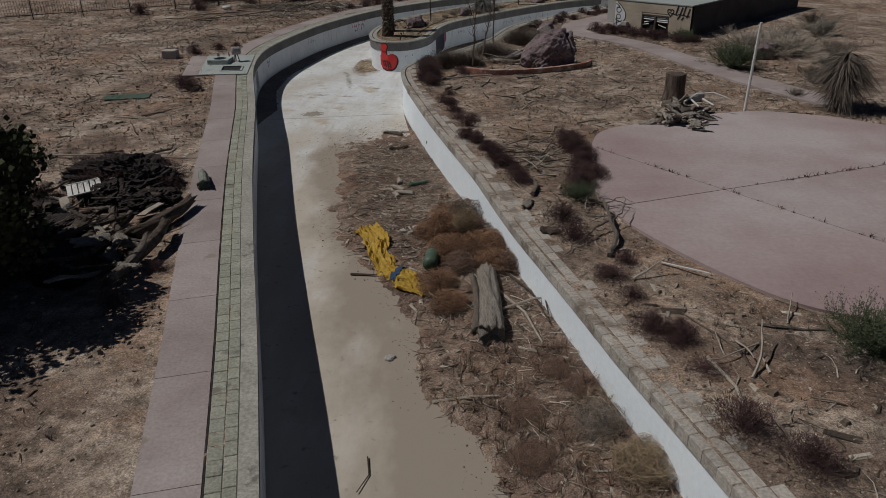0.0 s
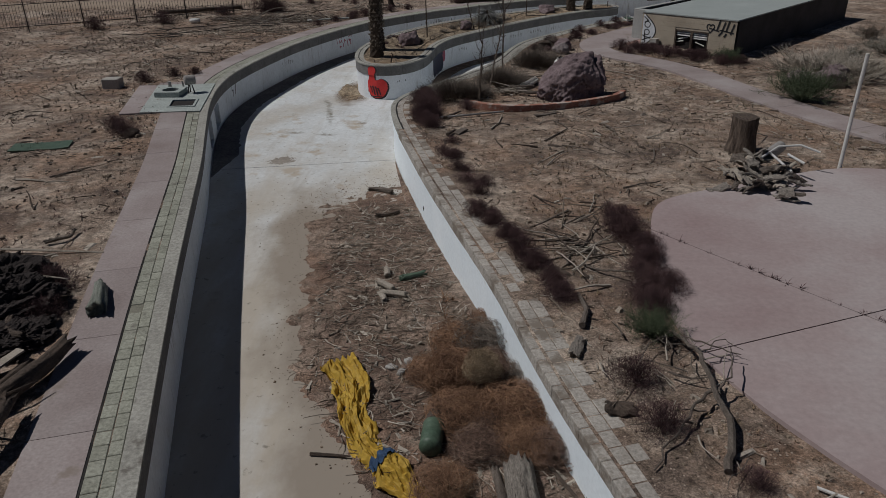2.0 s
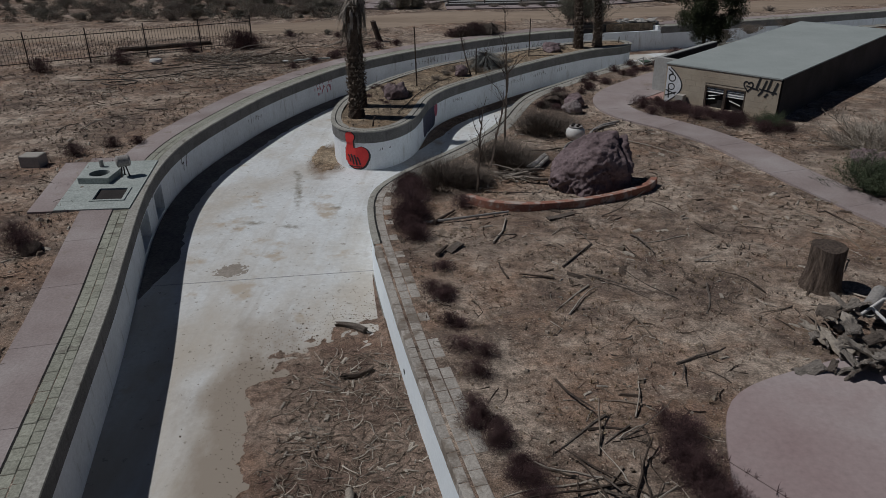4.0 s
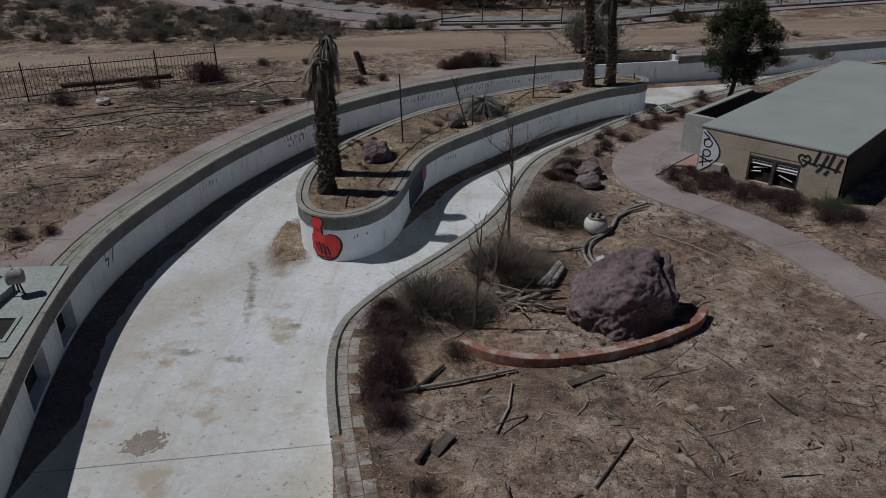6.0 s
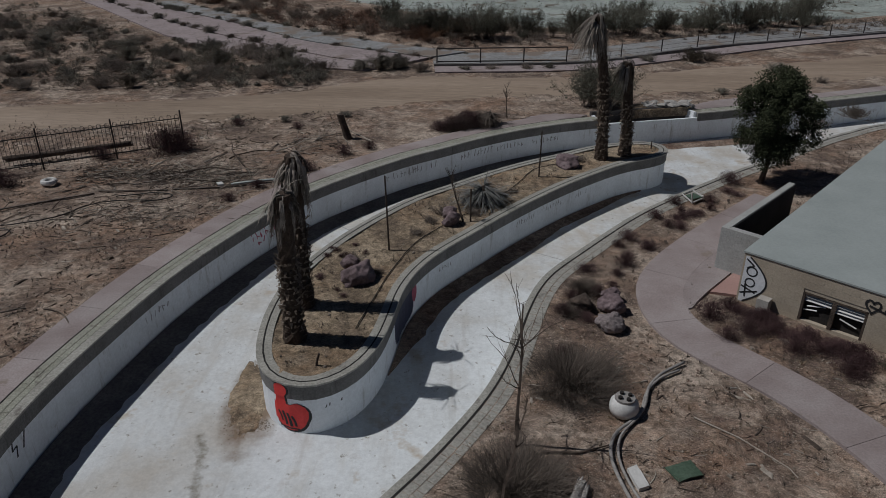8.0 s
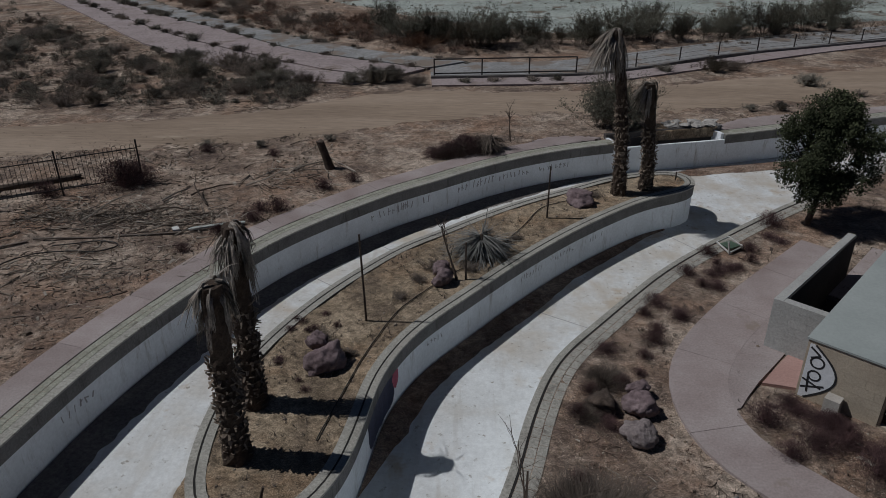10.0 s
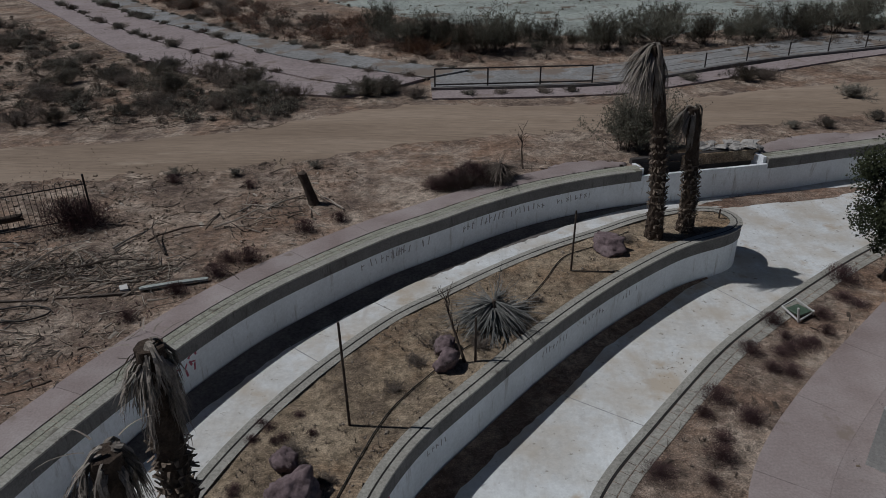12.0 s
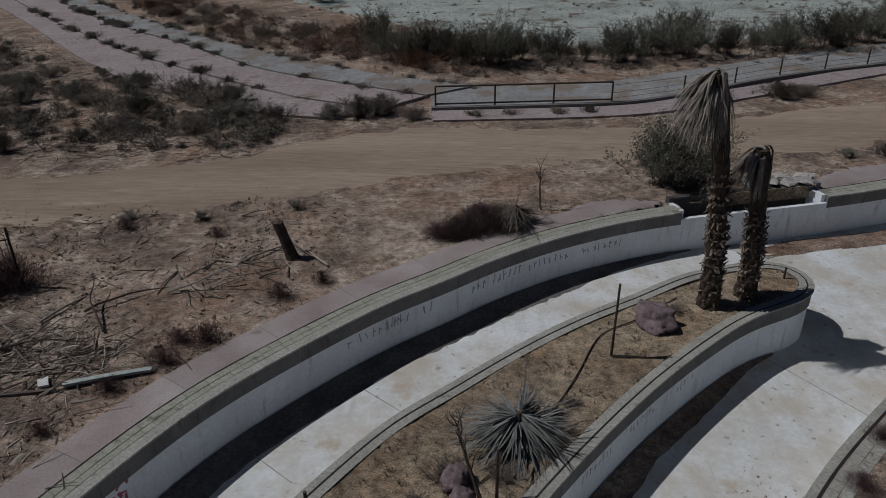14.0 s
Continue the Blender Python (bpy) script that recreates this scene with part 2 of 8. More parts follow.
M_SLAB = mat("faded_pink_slab", [(0.30, 0.222, 0.215), (0.355, 0.285, 0.275), (0.42, 0.372, 0.362)], 0.16, 10, rough=0.8, bump=0.15, contrast=0.12, rnd=0.05, spots=((0.47, 0.44, 0.43), 0.3, 0.63), span=(0.36, 0.62))
M_ROAD = mat("dirt_road", [(0.245, 0.186, 0.136), (0.305, 0.236, 0.175), (0.375, 0.297, 0.228)], 0.3, 7, bump=0.5, dist=0.03, contrast=0.24, stretch=(0.14, 1.0, 1.0), spots=((0.385, 0.312, 0.238), 1.1, 0.62), span=(0.36, 0.66))
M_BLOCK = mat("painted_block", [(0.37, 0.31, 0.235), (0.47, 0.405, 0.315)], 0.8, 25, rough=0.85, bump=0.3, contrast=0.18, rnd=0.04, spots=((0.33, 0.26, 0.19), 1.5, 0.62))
# Darker copy of the block paint; puts shade into house and yard walls.
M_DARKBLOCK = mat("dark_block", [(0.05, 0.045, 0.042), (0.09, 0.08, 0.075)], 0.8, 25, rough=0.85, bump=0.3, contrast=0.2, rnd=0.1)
M_ROOF = mat("pale_roof_coating", [(0.30, 0.33, 0.315), (0.37, 0.40, 0.385)], 0.5, 14, rough=0.75, bump=0.15, contrast=0.08)
M_BANK = mat("bank_concrete", [(0.27, 0.222, 0.215), (0.36, 0.305, 0.298)], 0.4, 5, bump=0.4, contrast=0.28, spots=((0.22, 0.175, 0.15), 0.5, 0.58))
M_BLUEBANK = mat("bleached_bank_concrete", [(0.21, 0.207, 0.202), (0.31, 0.312, 0.308)], 0.5, 5, bump=0.5, contrast=0.35, spots=((0.215, 0.178, 0.148), 0.45, 0.51))
M_WASH = mat("pale_wash_sand", [(0.22, 0.237, 0.21), (0.32, 0.352, 0.32), (0.40, 0.432, 0.395)], 0.22, 3, bump=0.6, contrast=0.4, spots=((0.15, 0.12, 0.09), 0.35, 0.56))
M_SILT = soil("channel_silt", (0.135, 0.094, 0.073), (0.2, 0.145, 0.112), (0.29, 0.225, 0.178), (0.095, 0.062, 0.05), 24.0)
M_IRON = mat("dark_iron", [(0.03, 0.027, 0.025), (0.06, 0.05, 0.045)], 4, 30, rough=0.6, bump=0.1, spec=0.4)
# Near black: puts the shade inside openings into the colour.
M_BLACK = mat("black_interior", [(0.02, 0.018, 0.016), (0.035, 0.03, 0.028)], 2, 20)


# ---- mesh helpers ----
def part(name, bm, material, parent=None, label="", smooth=False):
    me = bpy.data.meshes.new(name)
    bm.to_mesh(me)
    bm.free()
    if smooth:
        me.polygons.foreach_set("use_smooth", [True] * len(me.polygons))
    me.materials.append(material)
    ob = new(name, me)
    if parent:
        ob.parent = parent
    if label:
        ob["label"] = label
    return ob


def pydata(name, verts, faces, material, parent=None, label="", smooth=False):
    me = bpy.data.meshes.new(name)
    me.from_pydata([tuple(v) for v in verts], [], faces)
    me.update()
    if smooth:
        me.polygons.foreach_set("use_smooth", [True] * len(me.polygons))
    me.materials.append(material)
    ob = new(name, me)
    if parent:
        ob.parent = parent
    if label:
        ob["label"] = label
    return ob


def spline(pts, step=0.3, closed=False):
    """A smooth line through plan points, in metres, sampled about every step metres."""
    p = np.array(pts, float) * U
    n, out = len(p), []
    for i in range(n if closed else n - 1):
        a, b, c, d = (p[(i + k) % n] if closed else p[min(max(i + k, 0), n - 1)] for k in (-1, 0, 1, 2))
        m = max(2, int(np.linalg.norm(c - b) / step))
        for t in np.arange(m) / m:
            out.append(0.5 * (2 * b + (c - a) * t + (2 * a - 5 * b + 4 * c - d) * t**2 + (3 * b - a - 3 * c + d) * t**3))
    if not closed:
        out.append(p[-1])
    out = np.array(out)
    for _ in range(3):
        mid = (np.roll(out, 1, 0) + 2 * out + np.roll(out, -1, 0)) / 4
        if not closed:
            mid[0], mid[-1] = out[0], out[-1]
        out = mid
    return out


def normals(line, closed=False):
    """Unit normals to the left of the line."""
    t = np.roll(line, -1, 0) - np.roll(line, 1, 0) if closed else np.gradient(line, axis=0)
    t /= np.linalg.norm(t, axis=1)[:, None]
    return np.stack([-t[:, 1], t[:, 0]], 1)


def shifted(line, d, closed=False):
    return line + d * normals(line, closed)


def ribbon(bm, left, right, z0, z1, closed=False):
    """A solid strip between two lines, from z0 up to z1."""
    rows = [[bm.verts.new((*a, z1)), bm.verts.new((*b, z1)), bm.verts.new((*b, z0)), bm.verts.new((*a, z0))] for a, b in zip(left, right)]
    n = len(rows)
    for i in range(n if closed else n - 1):
        r, s = rows[i], rows[(i + 1) % n]
        for k in range(4):
            bm.faces.new((r[k], r[(k + 1) % 4], s[(k + 1) % 4], s[k]))
    if not closed:
        bm.faces.new(rows[0][::-1])
        bm.faces.new(rows[-1])
    bmesh.ops.recalc_face_normals(bm, faces=bm.faces)
    return bm


def block(bm, x0, y0, z0, x1, y1, z1, bevel=0.0):
    vs = bmesh.ops.create_cube(bm, size=1.0)["verts"]
    for v in vs:
        v.co = Vector((x0 + (v.co.x + 0.5) * (x1 - x0), y0 + (v.co.y + 0.5) * (y1 - y0), z0 + (v.co.z + 0.5) * (z1 - z0)))
    if bevel:
        es = list({e for v in vs for e in v.link_edges})
        bmesh.ops.bevel(bm, geom=es, offset=bevel, segments=1, affect="EDGES")
    return bm


def tube(bm, pts, radii, sides=6, caps=True):
    """A round bar along 3D points; radii one number or one for each point."""
    pts = [Vector(p) for p in pts]
    if not hasattr(radii, "__len__"):
        radii = [radii] * len(pts)
    rings = []
    for i, p in enumerate(pts):
        d = (pts[min(i + 1, len(pts) - 1)] - pts[max(i - 1, 0)]).normalized()
        a = d.cross(Vector((0, 0, 1)) if abs(d.z) < 0.9 else Vector((1, 0, 0))).normalized()
        b = d.cross(a)
        rings.append([bm.verts.new(p + radii[i] * (math.cos(t) * a + math.sin(t) * b)) for t in (2 * math.pi * k / sides for k in range(sides))])
    for r, s in zip(rings, rings[1:]):
        for k in range(sides):
            bm.faces.new((r[k], r[(k + 1) % sides], s[(k + 1) % sides], s[k]))
    if caps:
        bm.faces.new(rings[0][::-1])
        bm.faces.new(rings[-1])
    return bm


def inside(poly, x, y):
    """Which of the points x, y (arrays) lie in the polygon."""
    hit, j = np.zeros(x.shape, bool), len(poly) - 1
    for i in range(len(poly)):
        (xi, yi), (xj, yj) = poly[i], poly[j]
        if yi != yj:
            hit ^= ((yi > y) != (yj > y)) & (x < (xj - xi) * (y - yi) / (yj - yi) + xi)
        j = i
    return hit


def relief(x, y, amp=0.035):
    return amp * (noise.noise((x * 0.7, y * 0.7, 0.3)) + 0.6 * noise.noise((x * 2.1, y * 2.1, 1.7)) + 0.35 * noise.noise((x * 5.3, y * 5.3, 4.2)))


# ---- the plan ----
WEST = [(1.7, -6), (-0.1, 0.5), (-1.30, 4.77), (-2.06, 7.49), (-2.84, 10.14), (-3.88, 13.8), (-4.75, 17.1), (-5.3, 19.2), (-5.95, 21.4), (-6.6, 23.7), (-6.98, 25.6), (-7.1, 27.2), (-7.0, 28.7), (-6.72, 30.4), (-6.25, 32.6), (-5.55, 34.7), (-4.7, 36.7), (-3.8, 38.3), (-2.6, 39.8), (-1.2, 41.3), (0.0, 42.3), (1.4, 43.5), (3.2, 44.7), (5.7, 45.8), (10.3, 47.0), (13.0, 47.9), (16.8, 49.2), (20.5, 50.6), (27, 53)]
EAST = [(6.5, -6), (4.7, 0), (3.29, 4.9), (2.56, 7.21), (2.07, 8.92), (1.36, 11.34), (0.77, 13.8), (0.22, 15.7), (-0.42, 18.0), (-0.97, 20.2), (-1.4, 22.0), (-1.6, 23.3), (-1.57, 24.1), (-1.3, 24.8), (-0.75, 25.75), (0.0, 26.8), (0.95, 28.4), (1.5, 29.8), (1.85, 31.1), (2.3, 32.4), (2.8, 33.3), (3.4, 34.05), (4.4, 35.3), (5.6, 36.7), (7.3, 38.3), (9.4, 40.1), (10.5, 40.95), (12.5, 42.6), (15, 44.4), (18, 46.0), (27, 49)]
ISLAND = [(-3.2, 29.0), (-2.65, 28.62), (-2.1, 28.58), (-1.55, 29.0), (-1.08, 29.9), (-0.87, 31.1), (-0.7, 32.4), (-0.12, 33.85), (1.0, 35.4), (2.35, 37.15), (4.0, 39.0), (6.0, 40.8), (7.3, 41.5), (7.85, 42.05), (7.95, 42.7), (7.5, 43.2), (6.5, 43.1), (5.2, 42.6), (4.0, 41.75), (2.7, 40.9), (1.35, 39.8), (0.1, 38.6), (-0.75, 37.8), (-1.55, 36.7), (-2.35, 35.4), (-3.05, 33.9), (-3.5, 32.4), (-3.6, 31.0), (-3.45, 29.7)]
DEPTH = 1.15 * U
west, east, isle = spline(WEST), spline(EAST), spline(ISLAND, closed=True)
RECESS = tuple(int(np.argmin(np.hypot(west[:, 0] - x * U, west[:, 1] - y * U))) for x, y in ((6.1, 45.9), (10.4, 47.05)))
TRENCH = np.concatenate([shifted(west, 0.25)[RECESS[0] + 1 : RECESS[1]], shifted(west, 0.62)[RECESS[0] + 1 : RECESS[1]][::-1]])


B0, BX, BY = Vector((6.73 * U, 32.01 * U, 0)), Vector((0.740, -0.672, 0)), Vector((0.672, 0.740, 0))


def in_building(u, v, w):
    """A place in the pump house's own directions: along its front, back from it, and up, in metres."""
    return B0 + BX * u + BY * v + Vector((0, 0, w))


PIT = [in_building(u * U, v * U, 0).xy for u, v in ((-0.8, 1.32), (0.1, 1.32), (0.1, 3.85), (-0.74, 3.85))]


def ground_z(x, y):
    """The height of the soil: uneven, and flush with the pavings along the channel."""
    z = -0.06 + relief(x, y)
    if -8 < y < 60:
        e = x - np.interp(y, east[:, 1], east[:, 0])
        w = np.interp(y, west[:, 1], west[:, 0]) - x
        for d, near in ((e, 0.5), (w, 1.35)):
            if 0 < d < near + 1.4:
                k = min(1.0, max(0.0, (d - near - 0.3) / 1.0))
                z = z * k + (-0.012 + 0.3 * relief(x, y)) * (1 - k)
    return z


# ---- large structure ----
def make_ground():
    def axis(lo, hi, step, far):
        mid = list(np.arange(lo, hi, step))
        a, b, s = [], [], step
        while lo - sum(a) > -far:
            s *= 1.35
            a.append(s)
        s = step
        while hi + sum(b) < far:
            s *= 1.35
            b.append(s)
        return np.array([lo - v for v in np.cumsum(a)][::-1] + mid + [hi + v for v in np.cumsum(b)])

    gx, gy = axis(-18, 30, 0.2, 900), axis(0, 64, 0.2, 1200)
    X, Y = np.meshgrid(gx, gy)
    hole = np.concatenate([shifted(west, 0.2), shifted(east, -0.2)[::-1]])
    gone = inside(hole, X, Y) | inside(PIT, X, Y) | inside(TRENCH, X, Y)
    n = len(gx)
    near = lambda x, y: ground_z(x, y) if -40 < x < 50 and -10 < y < 110 else -0.06
    verts = [(x, y, near(x, y)) for x, y in zip(X.ravel(), Y.ravel())]
    g = gone.ravel()
    faces = []
    for j in range(len(gy) - 1):
        for i in range(n - 1):
            q = (j * n + i, j * n + i + 1, (j + 1) * n + i + 1, (j + 1) * n + i)
            if not any(g[k] for k in q):
                faces.append(q)
    ob = pydata("ground", verts, faces, M_SAND, smooth=True)
    tagged(ob, "dry sandy desert soil with dead weeds and gravel", "ground", kind="structure")


make_ground()


def make_floor():
    bm = bmesh.new()
    bmesh.ops.create_grid(bm, x_segments=60, y_segments=90, size=1.0)
    for v in bm.verts:
        v.co = Vector((8 + v.co.x * 26, 29 + v.co.y * 38, -DEPTH))
    ob = part("channel_floor", bm, M_FLOOR)
    return tagged(ob, "bleached white concrete floor of the dry channel with dust stains", "floor", kind="structure")


floor_ob = make_floor()


def channel_wall(name, line, side, closed, label, low_edge=-0.42, beam=M_BEAM, paint=M_WALL, gaps=()):
    """The wall of the channel: painted face below, grey beam above; side: +1 where the earth lies to the left of the line; gaps: openings between two points of the line."""
    root = tagged(new(name), label, "wall", kind="structure")
    a, b = shifted(line, side * 0.03, closed), shifted(line, side * 0.33, closed)
    levels = ((-DEPTH - 0.1, low_edge + 0.01),) if not gaps else ((-DEPTH - 0.1, -1.27), (-0.5, low_edge + 0.01))
    for z0, z1 in levels:
        part("painted_face", ribbon(bmesh.new(), a, b, z0, z1, closed), paint, root, "white painted concrete face with scuffs")
    k = 0
    for k0, k1 in gaps:
        part("painted_face", ribbon(bmesh.new(), a[k : k0 + 1], b[k : k0 + 1], -1.271, -0.499), paint, root, "white painted concrete face with scuffs")
        part("opening_back", ribbon(bmesh.new(), shifted(line, side * 0.3)[k0 : k1 + 1], b[k0 : k1 + 1], -1.272, -0.498), M_BLACK, root, "dark back of the return opening")
        k = k1
    if gaps:
        part("painted_face", ribbon(bmesh.new(), a[k:], b[k:], -1.271, -0.499), paint, root, "white painted concrete face with scuffs")
    if gaps:
        i0, i1 = RECESS
        front, back = shifted(line, 0.0), b
        for u0, u1 in ((0, i0 + 1), (i1, len(line))):
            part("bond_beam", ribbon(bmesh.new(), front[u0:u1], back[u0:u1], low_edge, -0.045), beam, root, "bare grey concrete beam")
        part("painted_face", ribbon(bmesh.new(), front[i0 : i1 + 1], shifted(line, side * 0.14)[i0 : i1 + 1], low_edge, -0.24), paint, root, "white painted thin wall before the recess")
    else:
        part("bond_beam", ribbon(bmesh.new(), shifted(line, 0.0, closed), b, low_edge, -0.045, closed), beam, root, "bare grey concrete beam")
    return root


OPENINGS = [tuple(int(np.argmin(np.abs(west[:, 1] - y * U))) for y in q) for q in ((23.05, 24.1), (24.75, 25.5))]
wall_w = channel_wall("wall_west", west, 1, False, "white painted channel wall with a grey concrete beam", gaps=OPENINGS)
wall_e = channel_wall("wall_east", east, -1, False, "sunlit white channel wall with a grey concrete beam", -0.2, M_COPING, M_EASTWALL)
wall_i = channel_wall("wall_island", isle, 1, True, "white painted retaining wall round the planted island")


def coping(name, line, side, closed, width, label, bed=M_BED, top=-0.012):
    root = tagged(new(name), label, "coping", kind="structure")
    a, b = shifted(line, side * 0.01, closed), shifted(line, side * width, closed)
    for u0, u1 in ((0, RECESS[0] + 1), (RECESS[1], len(line))) if line is west else ((0, len(line)),):
        part("bedding", ribbon(bmesh.new(), a[u0:u1], b[u0:u1], -0.045, top, closed), bed, root)
    return root


cop_w = coping("coping_west", west, 1, False, 0.60, "weathered greenish paver coping along the channel")
cop_e = coping("coping_east", east, -1, False, 0.58, "dusty tan paver coping along the channel", M_SAND, -0.005)
cop_i = coping("coping_island", isle, 1, True, 0.34, "grey concrete coping round the island")


def make_path(name, line, d0, d1, length, material, label, z=0.0, gap=0.005, skip=(0, 0)):
    """A path of slabs between two offsets of a line; each slab is a piece of its own."""
    root = tagged(new(name), label, "path", kind="structure")
    a, b = shifted(line, d0), shifted(line, d1)
    cum = np.r_[0, np.cumsum(np.linalg.norm(np.diff(line, axis=0), axis=1))]

    def cut(c, s):
        return np.array([np.interp(s, cum, c[:, 0]), np.interp(s, cum, c[:, 1])])

    for s in np.arange(0, cum[-1] - length, length):
        mx, my = cut(line, s + length / 2) / U
        if skip[0] < my < skip[1] or (line is west and 5.6 < mx < 10.6):
            continue
        ss = np.linspace(s + gap, s + length - gap, 7)
        bm = ribbon(bmesh.new(), [cut(a, v) for v in ss], [cut(b, v) for v in ss], -0.12, z)
        part("slab", bm, material, root)
    return root


make_path("path_west", west, 0.62, 1.40, 2.3, M_PINK, "narrow faded pink concrete walk beside the coping", skip=(23.3, 25.6))
# the walk bends round the building
WALK = [(10.5, 19.3), (9.7, 20.9), (8.9, 22.7), (8.05, 25.0), (7.4, 27.2), (6.7, 28.6), (5.9, 29.6), (5.25, 30.4), (5.0, 31.3), (5.1, 32.4), (5.7, 33.5), (6.5, 34.5), (7.5, 35.6), (8.6, 36.7), (9.8, 37.9)]
make_path("path_building", spline(WALK), 0.62, -0.62, 2.6, M_PINK, "curved faded pink concrete walk round the building")

SLAB = [(6.24, 8.1), (5.23, 8.5), (4.29, 9.66), (3.47, 11.13), (3.15, 12.14), (3.08, 13.64), (3.5, 15.9), (3.95, 16.85), (5.57, 17.6), (7.84, 18.5), (9.52, 18.05), (11.0, 17.0), (13.5, 14.5), (13.8, 11.0), (12.0, 8.5), (8.5, 7.4)]


def make_slab():
    root = tagged(new("patio"), "large faded pink concrete slab with weedy joints", "patio", kind="structure")
    edge = spline(SLAB, closed=True)
    c = Vector((5.54 * U, 12.85 * U, 0))
    d1, d2 = Vector((0.62, -0.78, 0)).normalized(), Vector((0.93, 0.36, 0)).normalized()
    n1, n2 = Vector((-d1.y, d1.x, 0)), Vector((-d2.y, d2.x, 0))
    for s1 in (1, -1):
        for s2 in (1, -1):
            bm = bmesh.new()
            f = bm.faces.new([bm.verts.new((x, y, 0.0)) for x, y in edge])
            for nn, s in ((n1, s1), (n2, s2)):
                bmesh.ops.bisect_plane(bm, geom=bm.verts[:] + bm.edges[:] + bm.faces[:], plane_co=c + nn * s * 0.012, plane_no=nn * s, clear_inner=True)
            ex = bmesh.ops.extrude_face_region(bm, geom=bm.faces[:])
            for v in ex["geom"]:
                if isinstance(v, bmesh.types.BMVert):
                    v.co.z -= 0.12
            bmesh.ops.recalc_face_normals(bm, faces=bm.faces)
            part("slab", bm, M_SLAB, root)


make_slab()


def sheet(name, pts, z, material, label, category, res=0.6, fade=0.6, dip=0.16):
    """A piece of ground of its own on a grid, whose ragged edges sink into the soil."""
    edge = spline(pts, 1.0, closed=True)
    lo, hi = edge.min(0) - 1, edge.max(0) + 1
    gx, gy = np.arange(lo[0], hi[0], res), np.arange(lo[1], hi[1], res)
    X, Y = np.meshgrid(gx, gy)
    ok = inside(edge, X, Y)
    d = np.full(X.shape, 99.0)
    for a in edge:
        d = np.minimum(d, np.hypot(X - a[0], Y - a[1]))
    d = np.where(ok, d, -d)
    n, remap, verts, faces = len(gx), {}, [], []
    keep = (d > -res * 1.5).ravel()
    xr, yr, dr = X.ravel(), Y.ravel(), d.ravel()
    for j in range(len(gy) - 1):
        for i in range(n - 1):
            q = (j * n + i, j * n + i + 1, (j + 1) * n + i + 1, (j + 1) * n + i)
            if all(keep[k] for k in q):
                for k in q:
                    if k not in remap:
                        remap[k] = len(verts)
                        e = dr[k] + 0.5 * fade * noise.noise((xr[k] * 0.9, yr[k] * 0.9, 2))
                        verts.append((xr[k], yr[k], z - dip * math.exp(-max(e, -0.3) / fade)))
                faces.append(tuple(remap[k] for k in q))
    return tagged(pydata(name, verts, faces, material, smooth=True), label, category, kind="structure")


sheet("road", [(-80, 34), (-30, 41.5), (-11, 44.9), (-5.7, 45.9), (-1.4, 48), (3, 49.3), (10, 49.8), (20, 53), (60, 66), (60, 76), (25, 60), (17, 57.2), (6.1, 53.8), (-2, 53.8), (-7, 50.8), (-12, 49.2), (-30, 46), (-80, 40)], 0.01, M_ROAD, "smooth tan graded dirt road", "road", 0.6, 0.7)
BANK_ROWS = [
    [(-45, 97), (-28.7, 77.5), (-23.2, 70.6), (-17.7, 63.8), (-13.6, 59.6), (-10.3, 57.2), (-6.9, 54.9), (-4.3, 54.4)],
    [(-43, 97.5), (-26.5, 77.2), (-21.8, 71.9), (-16.6, 66.2), (-11.6, 61.7), (-8.3, 58.9), (-5.8, 57.0), (-2.6, 55.6)],
    [(-40, 98), (-24.3, 78.4), (-18.0, 71.6), (-15.1, 69.0), (-11.6, 65.2), (-8.6, 62.0), (-4.6, 59.5), (-1.0, 57.4)],
    [(-38, 99), (-22.5, 79.6), (-16.0, 72.4), (-12.4, 68.8), (-9.2, 65.8), (-6.2, 63.2), (-2.4, 60.6), (1.0, 58.9)],
]
for k, (tone, label) in enumerate(((M_BANK, "cracked pale pink concrete bank apron"), (M_BANK, "cracked pale pink concrete bank apron"), (M_BLUEBANK, "bleached bluish concrete strip of the bank"))):
    lo_, hi_ = spline(BANK_ROWS[k], 0.8), spline(BANK_ROWS[k + 1], 0.8)
    cut_ = lambda c, m: np.array([np.interp(np.linspace(0, 1, 60), np.linspace(0, 1, len(c)), c[:, i]) for i in (0, 1)]).T
    lo_, hi_ = cut_(lo_, 60), cut_(hi_, 60)
    wob = np.array([[0.12 * noise.noise((i * 0.9, k, 1)), 0.12 * noise.noise((i * 0.9, k, 5))] for i in range(60)])
    mid_ = (lo_ + hi_) / 2
    lo_, hi_ = lo_ + (mid_ - lo_) * 0.05 + wob, hi_ + (mid_ - hi_) * 0.05 - wob
    tagged(part("bank_strip", ribbon(bmesh.new(), hi_, lo_, -0.2, 0.05 + 0.03 * k), tone), label, "bank", kind="structure")
RAIL_LINE = [(-0.7, 55.55), (6.2, 56.1), (9.0, 57.3), (13.8, 59.8), (20.3, 63.2), (28, 66.4), (40, 71)]
rl = spline(RAIL_LINE, 0.8)
tagged(part("rail_walk", ribbon(bmesh.new(), shifted(rl, -0.2), shifted(rl, -1.75), -0.2, 0.03), M_BANK), "narrow pale pink concrete walk before the railing", "walk", kind="structure")
tagged(part("grey_path", ribbon(bmesh.new(), shifted(rl, 3.9), shifted(rl, 0.2), -0.2, 0.02), M_BLUEBANK), "pale grey concrete path behind the railing", "path", kind="structure")
